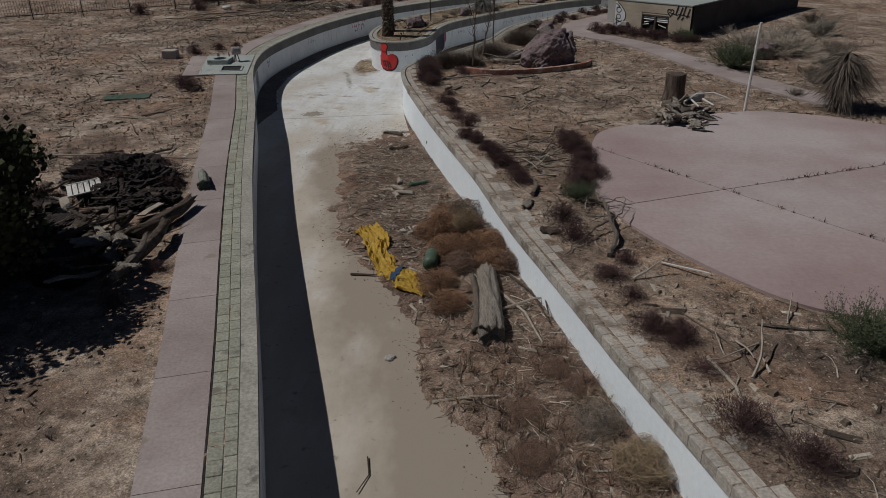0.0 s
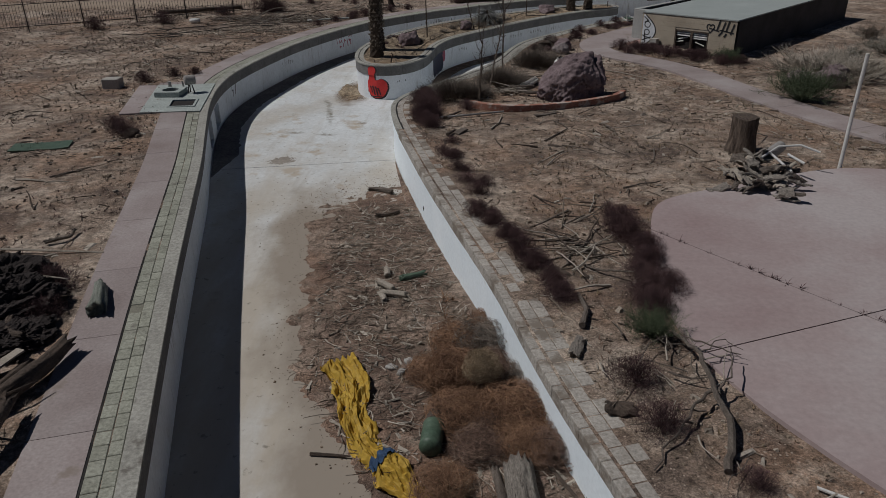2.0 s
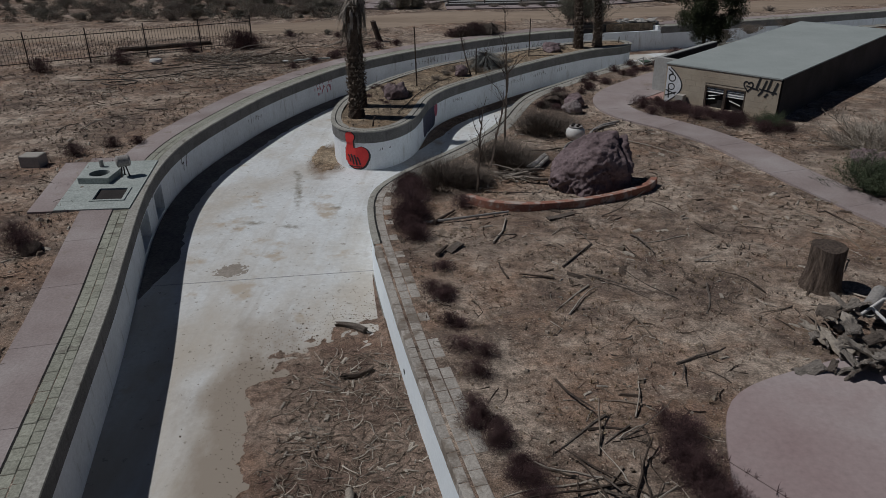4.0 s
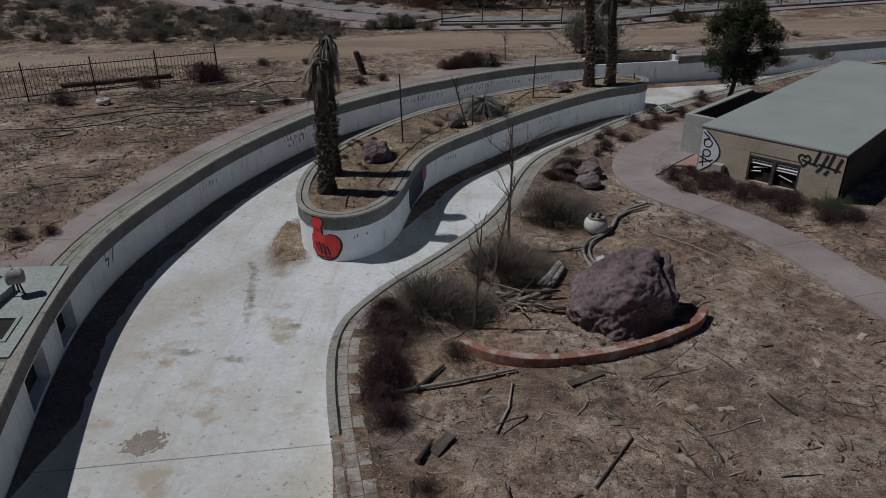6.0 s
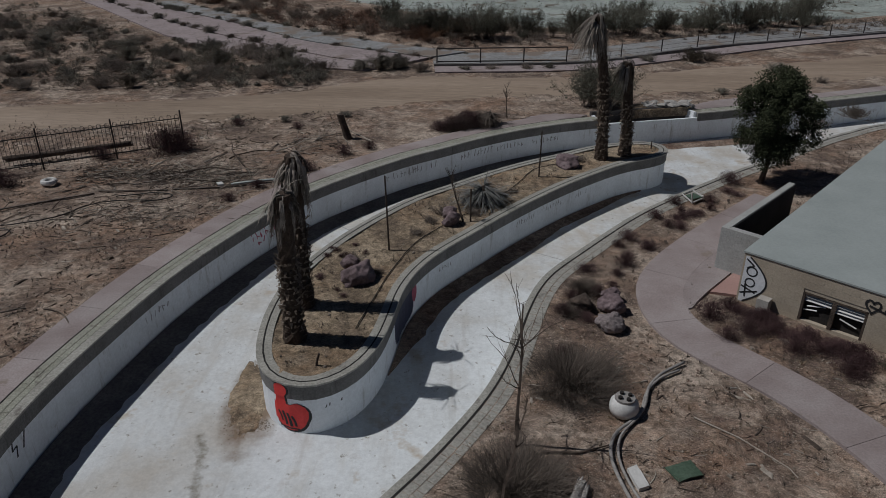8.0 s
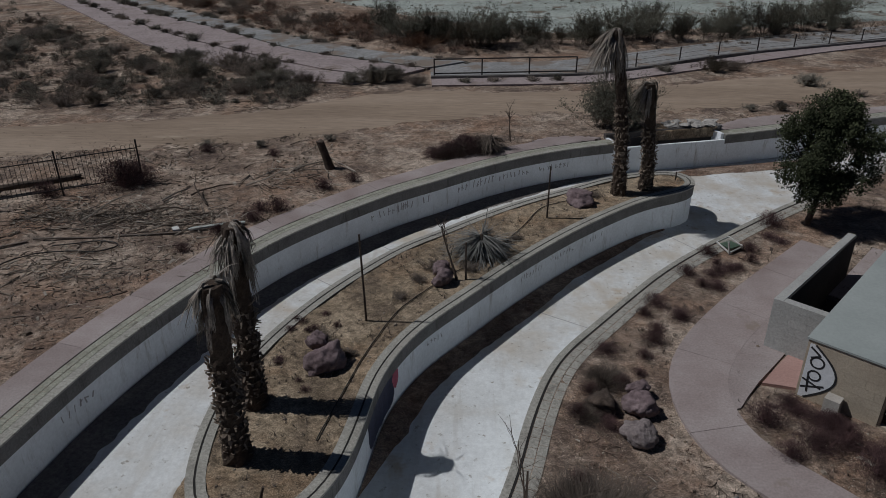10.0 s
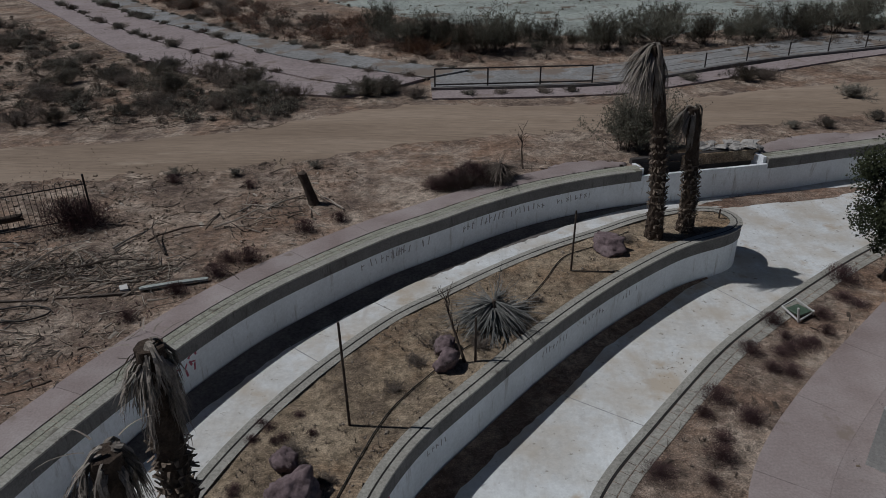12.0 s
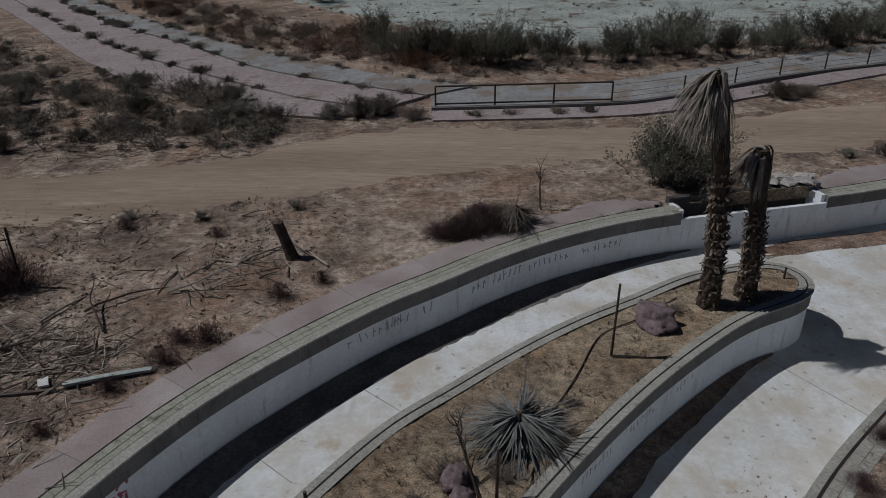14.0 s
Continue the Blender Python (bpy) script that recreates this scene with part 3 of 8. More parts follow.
sheet("wash", [(-16, 88), (-7, 77), (-2, 72), (7.9, 66), (17, 68.5), (30, 71.5), (80, 92), (80, 150), (0, 160), (-34, 112)], 0.02, M_WASH, "pale dry wash of silty sand", "wash", 2.0, 2.0)


def island_soil():
    edge = shifted(isle, 0.2, True)
    lo, hi = edge.min(0), edge.max(0)
    gx, gy = np.arange(lo[0] - 0.2, hi[0] + 0.2, 0.15), np.arange(lo[1] - 0.2, hi[1] + 0.2, 0.15)
    X, Y = np.meshgrid(gx, gy)
    ok = inside(edge, X, Y)
    n = len(gx)
    verts = [(x, y, -0.035 + relief(x, y, 0.04)) for x, y in zip(X.ravel(), Y.ravel())]
    k = ok.ravel()
    faces = [q for j in range(len(gy) - 1) for i in range(n - 1) for q in [(j * n + i, j * n + i + 1, (j + 1) * n + i + 1, (j + 1) * n + i)] if all(k[v] for v in q)]
    ob = pydata("island_soil", verts, faces, M_GRAVEL, smooth=True)
    bm = bmesh.new()
    bm.from_mesh(ob.data)
    bmesh.ops.delete(bm, geom=[v for v in bm.verts if not v.link_faces], context="VERTS")
    bm.to_mesh(ob.data)
    bm.free()
    tagged(ob, "coarse orange-brown gravel soil on the island", "soil", kind="structure")


island_soil()

# ---- the building ----
B_LONG, B_WIDE, B_HIGH = 11.2 * U, 3.5 * U, 1.17 * U


def bbox(bm, u0, v0, w0, u1, v1, w1):
    vs = [bm.verts.new(in_building(u, v, w)) for u in (u0, u1) for v in (v0, v1) for w in (w0, w1)]
    for f in ((0, 1, 3, 2), (4, 6, 7, 5), (0, 4, 5, 1), (2, 3, 7, 6), (0, 2, 6, 4), (1, 5, 7, 3)):
        bm.faces.new([vs[i] for i in f])
    bmesh.ops.recalc_face_normals(bm, faces=bm.faces)
    return bm


house = tagged(new("pump_house"), "low tan block pump house with a pale flat roof and graffiti", "building")
part("roof", bbox(bmesh.new(), -0.03, -0.03, B_HIGH - 0.045, B_WIDE + 0.03, B_LONG + 0.03, B_HIGH), M_ROOF, house, "pale grey-green coated flat roof")
part("wall", bbox(bmesh.new(), 0, 0, -0.3, B_WIDE, 0.2, B_HIGH - 0.045), M_BLOCK, house)
# Both side walls take the dark copy: their shade is in the colour.
part("wall", bbox(bmesh.new(), B_WIDE - 0.2, 0.2, -0.3, B_WIDE, B_LONG, B_HIGH - 0.045), M_DARKBLOCK, house, "block wall with its shade painted dark")
part("wall", bbox(bmesh.new(), 0, 0.2, -0.3, 0.2, B_LONG, B_HIGH - 0.045), M_DARKBLOCK, house, "block wall with its shade painted dark")
part("wall", bbox(bmesh.new(), 0.2, B_LONG - 0.2, -0.3, B_WIDE - 0.2, B_LONG, B_HIGH - 0.045), M_BLOCK, house)

# ---- more materials ----
M_TWIG = mat("dry_twigs", [(0.16, 0.125, 0.095), (0.26, 0.21, 0.165)], 3, 30, bump=0.2, isl=0.35)
M_PALE_TWIG = mat("bleached_sticks", [(0.30, 0.26, 0.21), (0.44, 0.39, 0.33)], 3, 30, bump=0.2, isl=0.3)
M_REDTWIG = mat("dark_red_brush", [(0.06, 0.034, 0.036), (0.125, 0.072, 0.069)], 3, 30, bump=0.1, isl=0.5)
M_STRAW = mat("rusty_tumbleweed", [(0.165, 0.092, 0.057), (0.32, 0.185, 0.11)], 3, 30, bump=0.1, isl=0.5)
M_TAN = mat("tan_tumbleweed", [(0.24, 0.175, 0.11), (0.34, 0.26, 0.17)], 3, 30, bump=0.1, isl=0.35)
M_GRASS = mat("dead_bunch_grass", [(0.10, 0.08, 0.065), (0.17, 0.14, 0.115)], 2, 20, bump=0.1, isl=0.4)
M_OLIVE = mat("desert_shrub_leaves", [(0.155, 0.143, 0.115), (0.26, 0.242, 0.2)], 3, 20, bump=0.1, isl=0.5)
M_LEAF = mat("dark_green_leaves", [(0.028, 0.034, 0.019), (0.07, 0.078, 0.042)], 3, 20, rough=0.9, bump=0.1, isl=0.5, spec=0.1)
M_BUSHGREEN = mat("green_broom", [(0.05, 0.065, 0.035), (0.09, 0.11, 0.06)], 3, 20, bump=0.1, isl=0.4)
M_FROND = mat("dead_palm_frond", [(0.19, 0.162, 0.135), (0.36, 0.32, 0.275)], 4, 30, bump=0.2, isl=0.35, local=True)
M_YUCCA = mat("grey_yucca_leaf", [(0.10, 0.102, 0.095), (0.27, 0.268, 0.25)], 4, 30, bump=0.2, isl=0.4, local=True)
M_TRUNK = mat("palm_trunk", [(0.045, 0.032, 0.024), (0.10, 0.072, 0.052)], 5, 25, bump=0.9, dist=0.05, contrast=0.45, local=True)
M_BOOT = mat("palm_leaf_bases", [(0.13, 0.10, 0.075), (0.25, 0.20, 0.155)], 5, 30, bump=0.3, isl=0.4, local=True)
M_BARK = mat("grey_weathered_wood", [(0.11, 0.088, 0.072), (0.22, 0.185, 0.155)], 3, 25, bump=0.9, dist=0.04, contrast=0.5, local=True, stretch=(5, 1, 5))
M_BARKTRUNK = mat("furrowed_bark", [(0.06, 0.043, 0.034), (0.215, 0.165, 0.13)], 3.5, 22, bump=1.0, dist=0.05, contrast=0.5, local=True, stretch=(4, 4, 0.6))
M_DARKWOOD = mat("dark_weathered_wood", [(0.055, 0.042, 0.034), (0.12, 0.09, 0.07)], 3, 25, bump=0.9, dist=0.04, contrast=0.4, local=True)
M_ROCK = mat("purple_brown_rock", [(0.105, 0.076, 0.078), (0.19, 0.142, 0.146), (0.255, 0.2, 0.2)], 1.8, 9, bump=0.8, dist=0.05, contrast=0.4, local=True, spots=((0.09, 0.066, 0.066), 3.5, 0.6))
M_GREYROCK = mat("grey_rock", [(0.20, 0.165, 0.16), (0.33, 0.285, 0.275)], 1.5, 14, bump=1.0, dist=0.06, contrast=0.35, local=True)
M_PALEROCK = mat("pale_rock", [(0.33, 0.31, 0.285), (0.46, 0.44, 0.41)], 3, 20, bump=0.6, dist=0.03, local=True)
M_TERRA = mat("terracotta_plank", [(0.26, 0.115, 0.08), (0.37, 0.19, 0.14)], 2, 25, bump=0.4, contrast=0.3, local=True, spots=((0.44, 0.36, 0.31), 2.2, 0.5))
M_YELLOW = mat("yellow_tarp", [(0.37, 0.23, 0.03), (0.5, 0.33, 0.055)], 3, 14, rough=0.6, bump=0.3, contrast=0.25, spots=((0.25, 0.16, 0.03), 6, 0.62))
M_BLUE = mat("blue_tarp", [(0.03, 0.06, 0.12), (0.05, 0.09, 0.17)], 3, 14, rough=0.6)
M_GREENP = mat("faded_green_plastic", [(0.055, 0.09, 0.06), (0.10, 0.14, 0.10)], 4, 20, rough=0.5, bump=0.1, local=True)
M_GREENPAINT = mat("pale_green_paint", [(0.31, 0.345, 0.32), (0.41, 0.44, 0.415)], 2, 20, rough=0.7, bump=0.15)
M_WHITEP = mat("white_plastic", [(0.55, 0.54, 0.51), (0.68, 0.67, 0.64)], 4, 20, rough=0.5, bump=0.1, contrast=0.12, local=True)
M_HOSE = mat("grey_hose", [(0.24, 0.225, 0.21), (0.36, 0.34, 0.315)], 4, 20, rough=0.6, bump=0.1)
M_BLACKHOSE = mat("black_irrigation_hose", [(0.02, 0.018, 0.016), (0.05, 0.045, 0.04)], 4, 20, rough=0.6, bump=0.1)
M_RED = mat("red_spray_paint", [(0.62, 0.035, 0.035), (0.72, 0.06, 0.055)], 3, 20, rough=0.5, bump=0.1, contrast=0.1)
M_INK = mat("black_spray_paint", [(0.02, 0.02, 0.022), (0.04, 0.04, 0.042)], 3, 20, rough=0.6, bump=0.1)
M_WHITEPAINT = mat("white_spray_paint", [(0.6, 0.62, 0.64), (0.72, 0.73, 0.74)], 3, 20, rough=0.6, bump=0.1, contrast=0.1)
M_PINKPAINT = mat("faded_magenta_paint", [(0.32, 0.06, 0.10), (0.42, 0.14, 0.18)], 3, 20, rough=0.7, bump=0.1)
M_GREYPAINT = mat("faded_grey_paint", [(0.24, 0.24, 0.24), (0.40, 0.40, 0.40)], 3, 12, rough=0.7, bump=0.1)
M_NAVY = mat("navy_spray_paint", [(0.02, 0.025, 0.05), (0.045, 0.05, 0.09)], 2, 14, rough=0.6, bump=0.1)
M_STONE = mat("loose_stones", [(0.20, 0.165, 0.13), (0.34, 0.29, 0.235)], 6, 30, bump=0.4, isl=0.35)
M_GREYBRUSH = mat("grey_dry_brush", [(0.15, 0.122, 0.10), (0.25, 0.21, 0.175)], 3, 20, bump=0.1, isl=0.5)
M_YARD = mat("greyed_block_paint", [(0.33, 0.33, 0.31), (0.42, 0.42, 0.40)], 0.9, 20, rough=0.85, bump=0.3, contrast=0.2, rnd=0.04)
M_REDSLAB = mat("reddish_apron", [(0.36, 0.21, 0.18), (0.42, 0.275, 0.24)], 0.9, 20, rough=0.85, bump=0.2, contrast=0.2)
# Dark floor colour; along the west wall it stands in for shade.
M_DARKFLOOR = mat("dark_floor", [(0.10, 0.09, 0.086), (0.18, 0.16, 0.15)], 1.2, 12, bump=0.6, dist=0.03, contrast=0.5)
M_STAIN = mat("dried_mud_film", [(0.25, 0.22, 0.185), (0.33, 0.295, 0.255)], 2, 14, bump=0.3, contrast=0.25)
M_CHAR = mat("charred_wood", [(0.025, 0.02, 0.019), (0.06, 0.046, 0.042)], 3, 16, bump=1.0, dist=0.06, contrast=0.6, local=True)
M_BIRCH = mat("pale_peeling_log", [(0.30, 0.275, 0.25), (0.5, 0.47, 0.43), (0.56, 0.53, 0.49)], 4, 20, bump=0.7, dist=0.03, contrast=0.4, local=True, spots=((0.05, 0.042, 0.036), 5.0, 0.62))
M_GREENWOOD = mat("greenish_split_wood", [(0.24, 0.26, 0.215), (0.42, 0.44, 0.385)], 3, 22, bump=1.0, dist=0.05, contrast=0.5, local=True, stretch=(9, 0.8, 9))
M_DIRT = mat("brown_dirt", [(0.15, 0.115, 0.085), (0.25, 0.20, 0.15)], 2, 30, bump=0.4, isl=0.3)
M_CONCRETE = mat("plain_concrete", [(0.34, 0.315, 0.28), (0.44, 0.415, 0.375)], 1.5, 22, bump=0.3, contrast=0.15)

rng = random.Random(7)


def P(x, y, z=0.0):
    return Vector((x * U, y * U, z))


# ---- plant and litter meshes ----
class Soup:
    """Collects vertices and faces for one mesh."""

    def __init__(self):
        self.v, self.f = [], []

    def twig(self, pts, r0, r1):
        """A thin three-sided stick along points."""
        k, n = len(self.v), len(pts)
        for i, p in enumerate(pts):
            d = (pts[min(i + 1, n - 1)] - pts[max(i - 1, 0)]).normalized()
            a = d.orthogonal().normalized()
            b = d.cross(a)
            r = r0 + (r1 - r0) * i / (n - 1)
            self.v += [p + a * r, p + (b * 0.87 - a * 0.5) * r, p - (b * 0.87 + a * 0.5) * r]
        for i in range(n - 1):
            for j in range(3):
                self.f.append((k + 3 * i + j, k + 3 * i + (j + 1) % 3, k + 3 * i + 3 + (j + 1) % 3, k + 3 * i + 3 + j))
        self.f += [(k + 2, k + 1, k), (k + 3 * n - 3, k + 3 * n - 2, k + 3 * n - 1)]

    def blade(self, pts, w, side):
        """A tapering leaf blade along points."""
        k, n = len(self.v), len(pts)
        for i, p in enumerate(pts[:-1]):
            h = side * (w * (1 - 0.75 * i / (n - 1)) / 2)
            self.v += [p - h, p + h]
        self.v.append(pts[-1])
        for i in range(n - 2):
            self.f.append((k + 2 * i, k + 2 * i + 1, k + 2 * i + 3, k + 2 * i + 2))
        self.f.append((k + 2 * n - 4, k + 2 * n - 3, k + 2 * n - 2))

    def leaf(self, p, s, r):
        k = len(self.v)
        a = Vector((r.uniform(-1, 1), r.uniform(-1, 1), r.uniform(-1, 1))).normalized()
        b = a.orthogonal().normalized() * s * 0.45
        self.v += [p, p + a * s * 0.5 + b, p + a * s, p + a * s * 0.5 - b]
        self.f.append((k, k + 1, k + 2, k + 3))

    def chip(self, c, sx, sy, sz, r):
        """A small irregular stone or splinter."""
        k = len(self.v)
        t = r.uniform(0, 6.28)
        ca, sa = math.cos(t), math.sin(t)
        for x, y, z in ((-1, -1, -0.4), (1, -1, -0.4), (1, 1, -0.4), (-1, 1, -0.4), (-0.6, -0.7, 1), (0.7, -0.5, 1), (0.6, 0.6, 1), (-0.6, 0.5, 1)):
            x, y, z = x * sx * r.uniform(0.7, 1.2), y * sy * r.uniform(0.7, 1.2), z * sz * r.uniform(0.7, 1.2)
            self.v.append(Vector((c[0] + ca * x - sa * y, c[1] + sa * x + ca * y, c[2] + z)))
        self.f += [tuple(k + i for i in q) for q in ((0, 1, 5, 4), (1, 2, 6, 5), (2, 3, 7, 6), (3, 0, 4, 7), (4, 5, 6, 7))]

    def make(self, name, material, parent=None, label=""):
        return pydata(name, self.v, self.f, material, parent, label)


def bent(p, d, length, n, droop, wob, r):
    pts, d = [p.copy()], d.normalized()
    for _ in range(n):
        d = (d + Vector((r.uniform(-wob, wob), r.uniform(-wob, wob), r.uniform(-wob, wob) - droop))).normalized()
        p = p + d * (length / n)
        pts.append(p.copy())
    return pts


def outward(r, low=0.0, high=1.3):
    t, e = r.uniform(0, 2 * math.pi), r.uniform(low, high)
    return Vector((math.cos(t) * math.cos(e), math.sin(t) * math.cos(e), math.sin(e)))


def bunch_grass(name, radius, height, n, material, seed, label, droop=0.12, width=0.012, low=0.35):
    r, s = random.Random(seed), Soup()
    for _ in range(n):
        d = outward(r, low, 1.5)
        p = Vector((d.x * radius * 0.25 * r.random(), d.y * radius * 0.25 * r.random(), -0.03))
        L = height * r.uniform(0.6, 1.1)
        s.blade(bent(p, d, L, 5, droop * r.uniform(0.3, 1.8), 0.17, r), width * r.uniform(0.7, 1.4), Vector((-d.y, d.x, 0)).normalized())
    root = tagged(new(name), label, "grass")
    s.make("tuft", material, root)
    return root


def tumbleweed(radius, n, material, seed, label, name="tumbleweed"):
    """A ball of thin stems that curl round its middle."""
    r, s = random.Random(seed), Soup()
    c = Vector((0, 0, radius * 0.72))
    for _ in range(n):
        d = outward(r, -1.5, 1.5)
        t = d.cross(outward(r, -1.5, 1.5)).normalized()
        u, pts = r.random() ** 0.45, []
        sweep = r.uniform(0.5, 1.2)
        for k in range(5):
            a = sweep * k / 4
            v = d * math.cos(a) + t * math.sin(a)
            w = radius * (u + 0.18 * (k / 4) * r.uniform(-0.6, 1.0)) * (1 + 0.22 * noise.noise(v * 1.7 + Vector((seed, 0, 0))))
            q = c + v * w
            pts.append(Vector((q.x, q.y, max(q.z * 0.9, 0.0))))
        s.twig(pts, 0.0042, 0.002)
    root = tagged(new(name), label, "dry brush")
    s.make("tangle", material, root)
    return root


def shrub(name, radius, height, stems, subs, leaves, size, wood, leafmat, seed, label, category="shrub", lean=0.5, thick=0.009):
    r, s, l = random.Random(seed), Soup(), Soup()
    for _ in range(stems):
        d = outward(r, lean, 1.45)
        L = height * r.uniform(0.6, 1.05) / max(0.5, d.z + 0.25)
        L = min(L, radius * 1.6)
        main = bent(Vector((r.uniform(-1, 1) * radius * 0.2, r.uniform(-1, 1) * radius * 0.2, -0.04)), d, L, 5, -0.03, 0.18, r)
        s.twig(main, thick, thick * 0.4)
        for _ in range(subs):
            i = r.randint(2, 5)
            b = bent(main[i], (main[i] - main[i - 1]).normalized() + outward(r, -0.4, 1.2) * 0.9, L * r.uniform(0.2, 0.45), 3, -0.02, 0.25, r)
            s.twig(b, thick * 0.45, thick * 0.22)
            for _ in range(leaves):
                q = b[r.randint(1, 3)]
                l.leaf(q + Vector((r.uniform(-1, 1), r.uniform(-1, 1), r.uniform(-1, 1))) * size * 1.6, size * r.uniform(0.6, 1.3), r)
    root = tagged(new(name), label, category)
    s.make("brushwood", wood, root)
    if l.v:
        l.make("foliage", leafmat, root)
    return root


def spot(ob, x, y, turn=0.0, scale=1.0, z=-0.04, sz=None):
    """Puts a thing at a plan place."""
    ob.matrix_basis = pose(x * U, y * U, z, 0, 0, turn) @ Matrix.Diagonal((scale, scale, sz or scale, 1))
    return ob


def again(ob, x, y, turn=0.0, scale=1.0, z=-0.04, sz=None):
    o = copy_thing(ob, Matrix())
    return spot(o, x, y, turn, scale, z, sz)


# ---- stones, logs, planks ----
def rock(name, size, seed, material, label, sub=4, rough=0.28, flat=0.0):
    """A broken stone: a few flat faces, softened, pitted and sunk into the ground."""
    bm, r = bmesh.new(), random.Random(seed * 31)
    bmesh.ops.create_icosphere(bm, subdivisions=sub, radius=1.0)
    o = Vector((seed * 3.7, seed * 1.3, seed * 2.1))
    faces = [(outward(r, -0.6, 1.5), r.uniform(0.62, 1.0)) for _ in range(9)]
    for v in bm.verts:
        p = v.co.copy()
        near = sorted(d / max(0.05, p.dot(m)) for m, d in faces)[:2]
        k = min(1.08, near[0] - 0.05 * math.exp(-(near[1] - near[0]) * 14))
        k *= 1 + rough * 0.6 * noise.noise(p * 1.4 + o) + 0.17 * noise.noise(p * 3.3 + o) - 0.14 * abs(noise.noise(p * 5.5 + o)) + 0.07 * noise.noise(p * 11 + o) + 0.03 * noise.noise(p * 21 + o)
        v.co = p * k
        v.co.z = max(v.co.z, -0.55)
        v.co = Vector((v.co.x * size[0], v.co.y * size[1], v.co.z * size[2]))
    ob = part(name, bm, material, smooth=True)
    return tagged(ob, label, "rock")


def log(name, length, r0, r1, seed, material, label, bend=0.1, sides=22, category="log"):
    """A lying log along +y: furrowed bark, hollow broken ends."""
    bm, rings, n = bmesh.new(), [], 26 if length > 1 else 12
    o = seed * 5.1
    for i in range(n + 1):
        t = i / n
        rad = r0 + (r1 - r0) * t
        cx, cz = bend * math.sin(t * 2.6), 0.3 * bend * noise.noise((t * 2, o, 2))
        ring = []
        for k in range(sides):
            a = 2 * math.pi * k / sides
            c, d = math.cos(a), math.sin(a)
            ridge = 1 - 2.4 * abs(noise.noise((c * 3.2 + o, d * 3.2, t * length * 0.9)))
            f = 1 + 0.2 * noise.noise((c * 1.3 + o, d * 1.3, t * length * 1.4)) + 0.2 * ridge + 0.09 * noise.noise((c * 7, d * 7, t * length * 6 + o))
            end = min(length * 0.16, 0.16) * noise.noise((c * 2.5, d * 2.5 + o, i)) * 1.6 if i in (0, n) else 0
            ring.append(bm.verts.new((cx + rad * f * c, t * length + end, rad * 0.85 + cz + rad * f * d)))
        rings.append(ring)
    for a, b in zip(rings, rings[1:]):
        for k in range(sides):
            bm.faces.new((a[k], b[k], b[(k + 1) % sides], a[(k + 1) % sides]))
    for ring, y, rad in ((rings[0], 0.1 * r0, r0), (rings[-1], length - 0.1 * r1, r1)):
        m = bm.verts.new(((ring[0].co.x + ring[sides // 2].co.x) / 2, y + (0.5 if y < length / 2 else -0.5) * rad, rad * 0.85))
        for k in range(sides):
            bm.faces.new((ring[k], ring[(k + 1) % sides], m))
    bmesh.ops.recalc_face_normals(bm, faces=bm.faces)
    return tagged(part(name, bm, material, smooth=sides > 12), label, category)


def bark_slab(name, length, width, seed, material, label, category="bark"):
    """A curled plate of bark along +y with torn ends."""
    o, rows, cols, bm = seed * 2.3, 9, 6, bmesh.new()
    curl = 0.9 + 0.8 * noise.noise((o, 1, 1))
    top, low_ = [], []
    for i in range(rows):
        for grid, dz in ((top, 0.0), (low_, -0.035)):
            row = []
            for k in range(cols):
                e = k / (cols - 1) - 0.5
                t = i / (rows - 1)
                w = width * (1 + 0.35 * noise.noise((t * 3, o, 4)))
                tear = length * 0.22 * noise.noise((e * 5, o, 3 if i == 0 else 7)) if i in (0, rows - 1) else 0
                z = 0.05 + width * 0.45 * (math.cos(e * 2 * curl) - math.cos(curl)) + 0.03 * noise.noise((e * 6 + o, t * 5, 2)) + 0.05 * noise.noise((o, t * 2, 9))
                row.append(bm.verts.new((w * math.sin(e * 2 * curl) / 1.6, t * length + tear, z + dz)))
            grid.append(row)
    for i in range(rows - 1):
        for k in range(cols - 1):
            bm.faces.new((top[i][k], top[i][k + 1], top[i + 1][k + 1], top[i + 1][k]))
            bm.faces.new((low_[i][k], low_[i + 1][k], low_[i + 1][k + 1], low_[i][k + 1]))
        for k in (0, cols - 1):
            bm.faces.new((top[i][k], top[i + 1][k], low_[i + 1][k], low_[i][k]))
    for i in (0, rows - 1):
        for k in range(cols - 1):
            bm.faces.new((top[i][k], low_[i][k], low_[i][k + 1], top[i][k + 1]))
    bmesh.ops.recalc_face_normals(bm, faces=bm.faces)
    return tagged(part(name, bm, material), label, category)


def plank(name, length, width, thick, material, label, seed=1, category="plank"):
    """A weathered board along +y with split ends."""
    r = random.Random(seed)
    bm, rows = bmesh.new(), []
    for i in range(7):
        t = i / 6
        w = width * (1 + 0.06 * r.uniform(-1, 1)) / 2
        z = 0.02 * math.sin(t * 3 + seed)
        e = 0.03 * r.uniform(-1, 1) if i in (0, 6) else 0
        rows.append([bm.verts.new((x, t * length + e * (1 if x > 0 else -1), z + zz)) for x, zz in ((-w, 0), (w, 0), (w, thick), (-w, thick))])
    for a, b in zip(rows, rows[1:]):
        for k in range(4):
            bm.faces.new((a[k], a[(k + 1) % 4], b[(k + 1) % 4], b[k]))
    bm.faces.new(rows[0][::-1])
    bm.faces.new(rows[-1])
    bmesh.ops.recalc_face_normals(bm, faces=bm.faces)
    return tagged(part(name, bm, material), label, category)


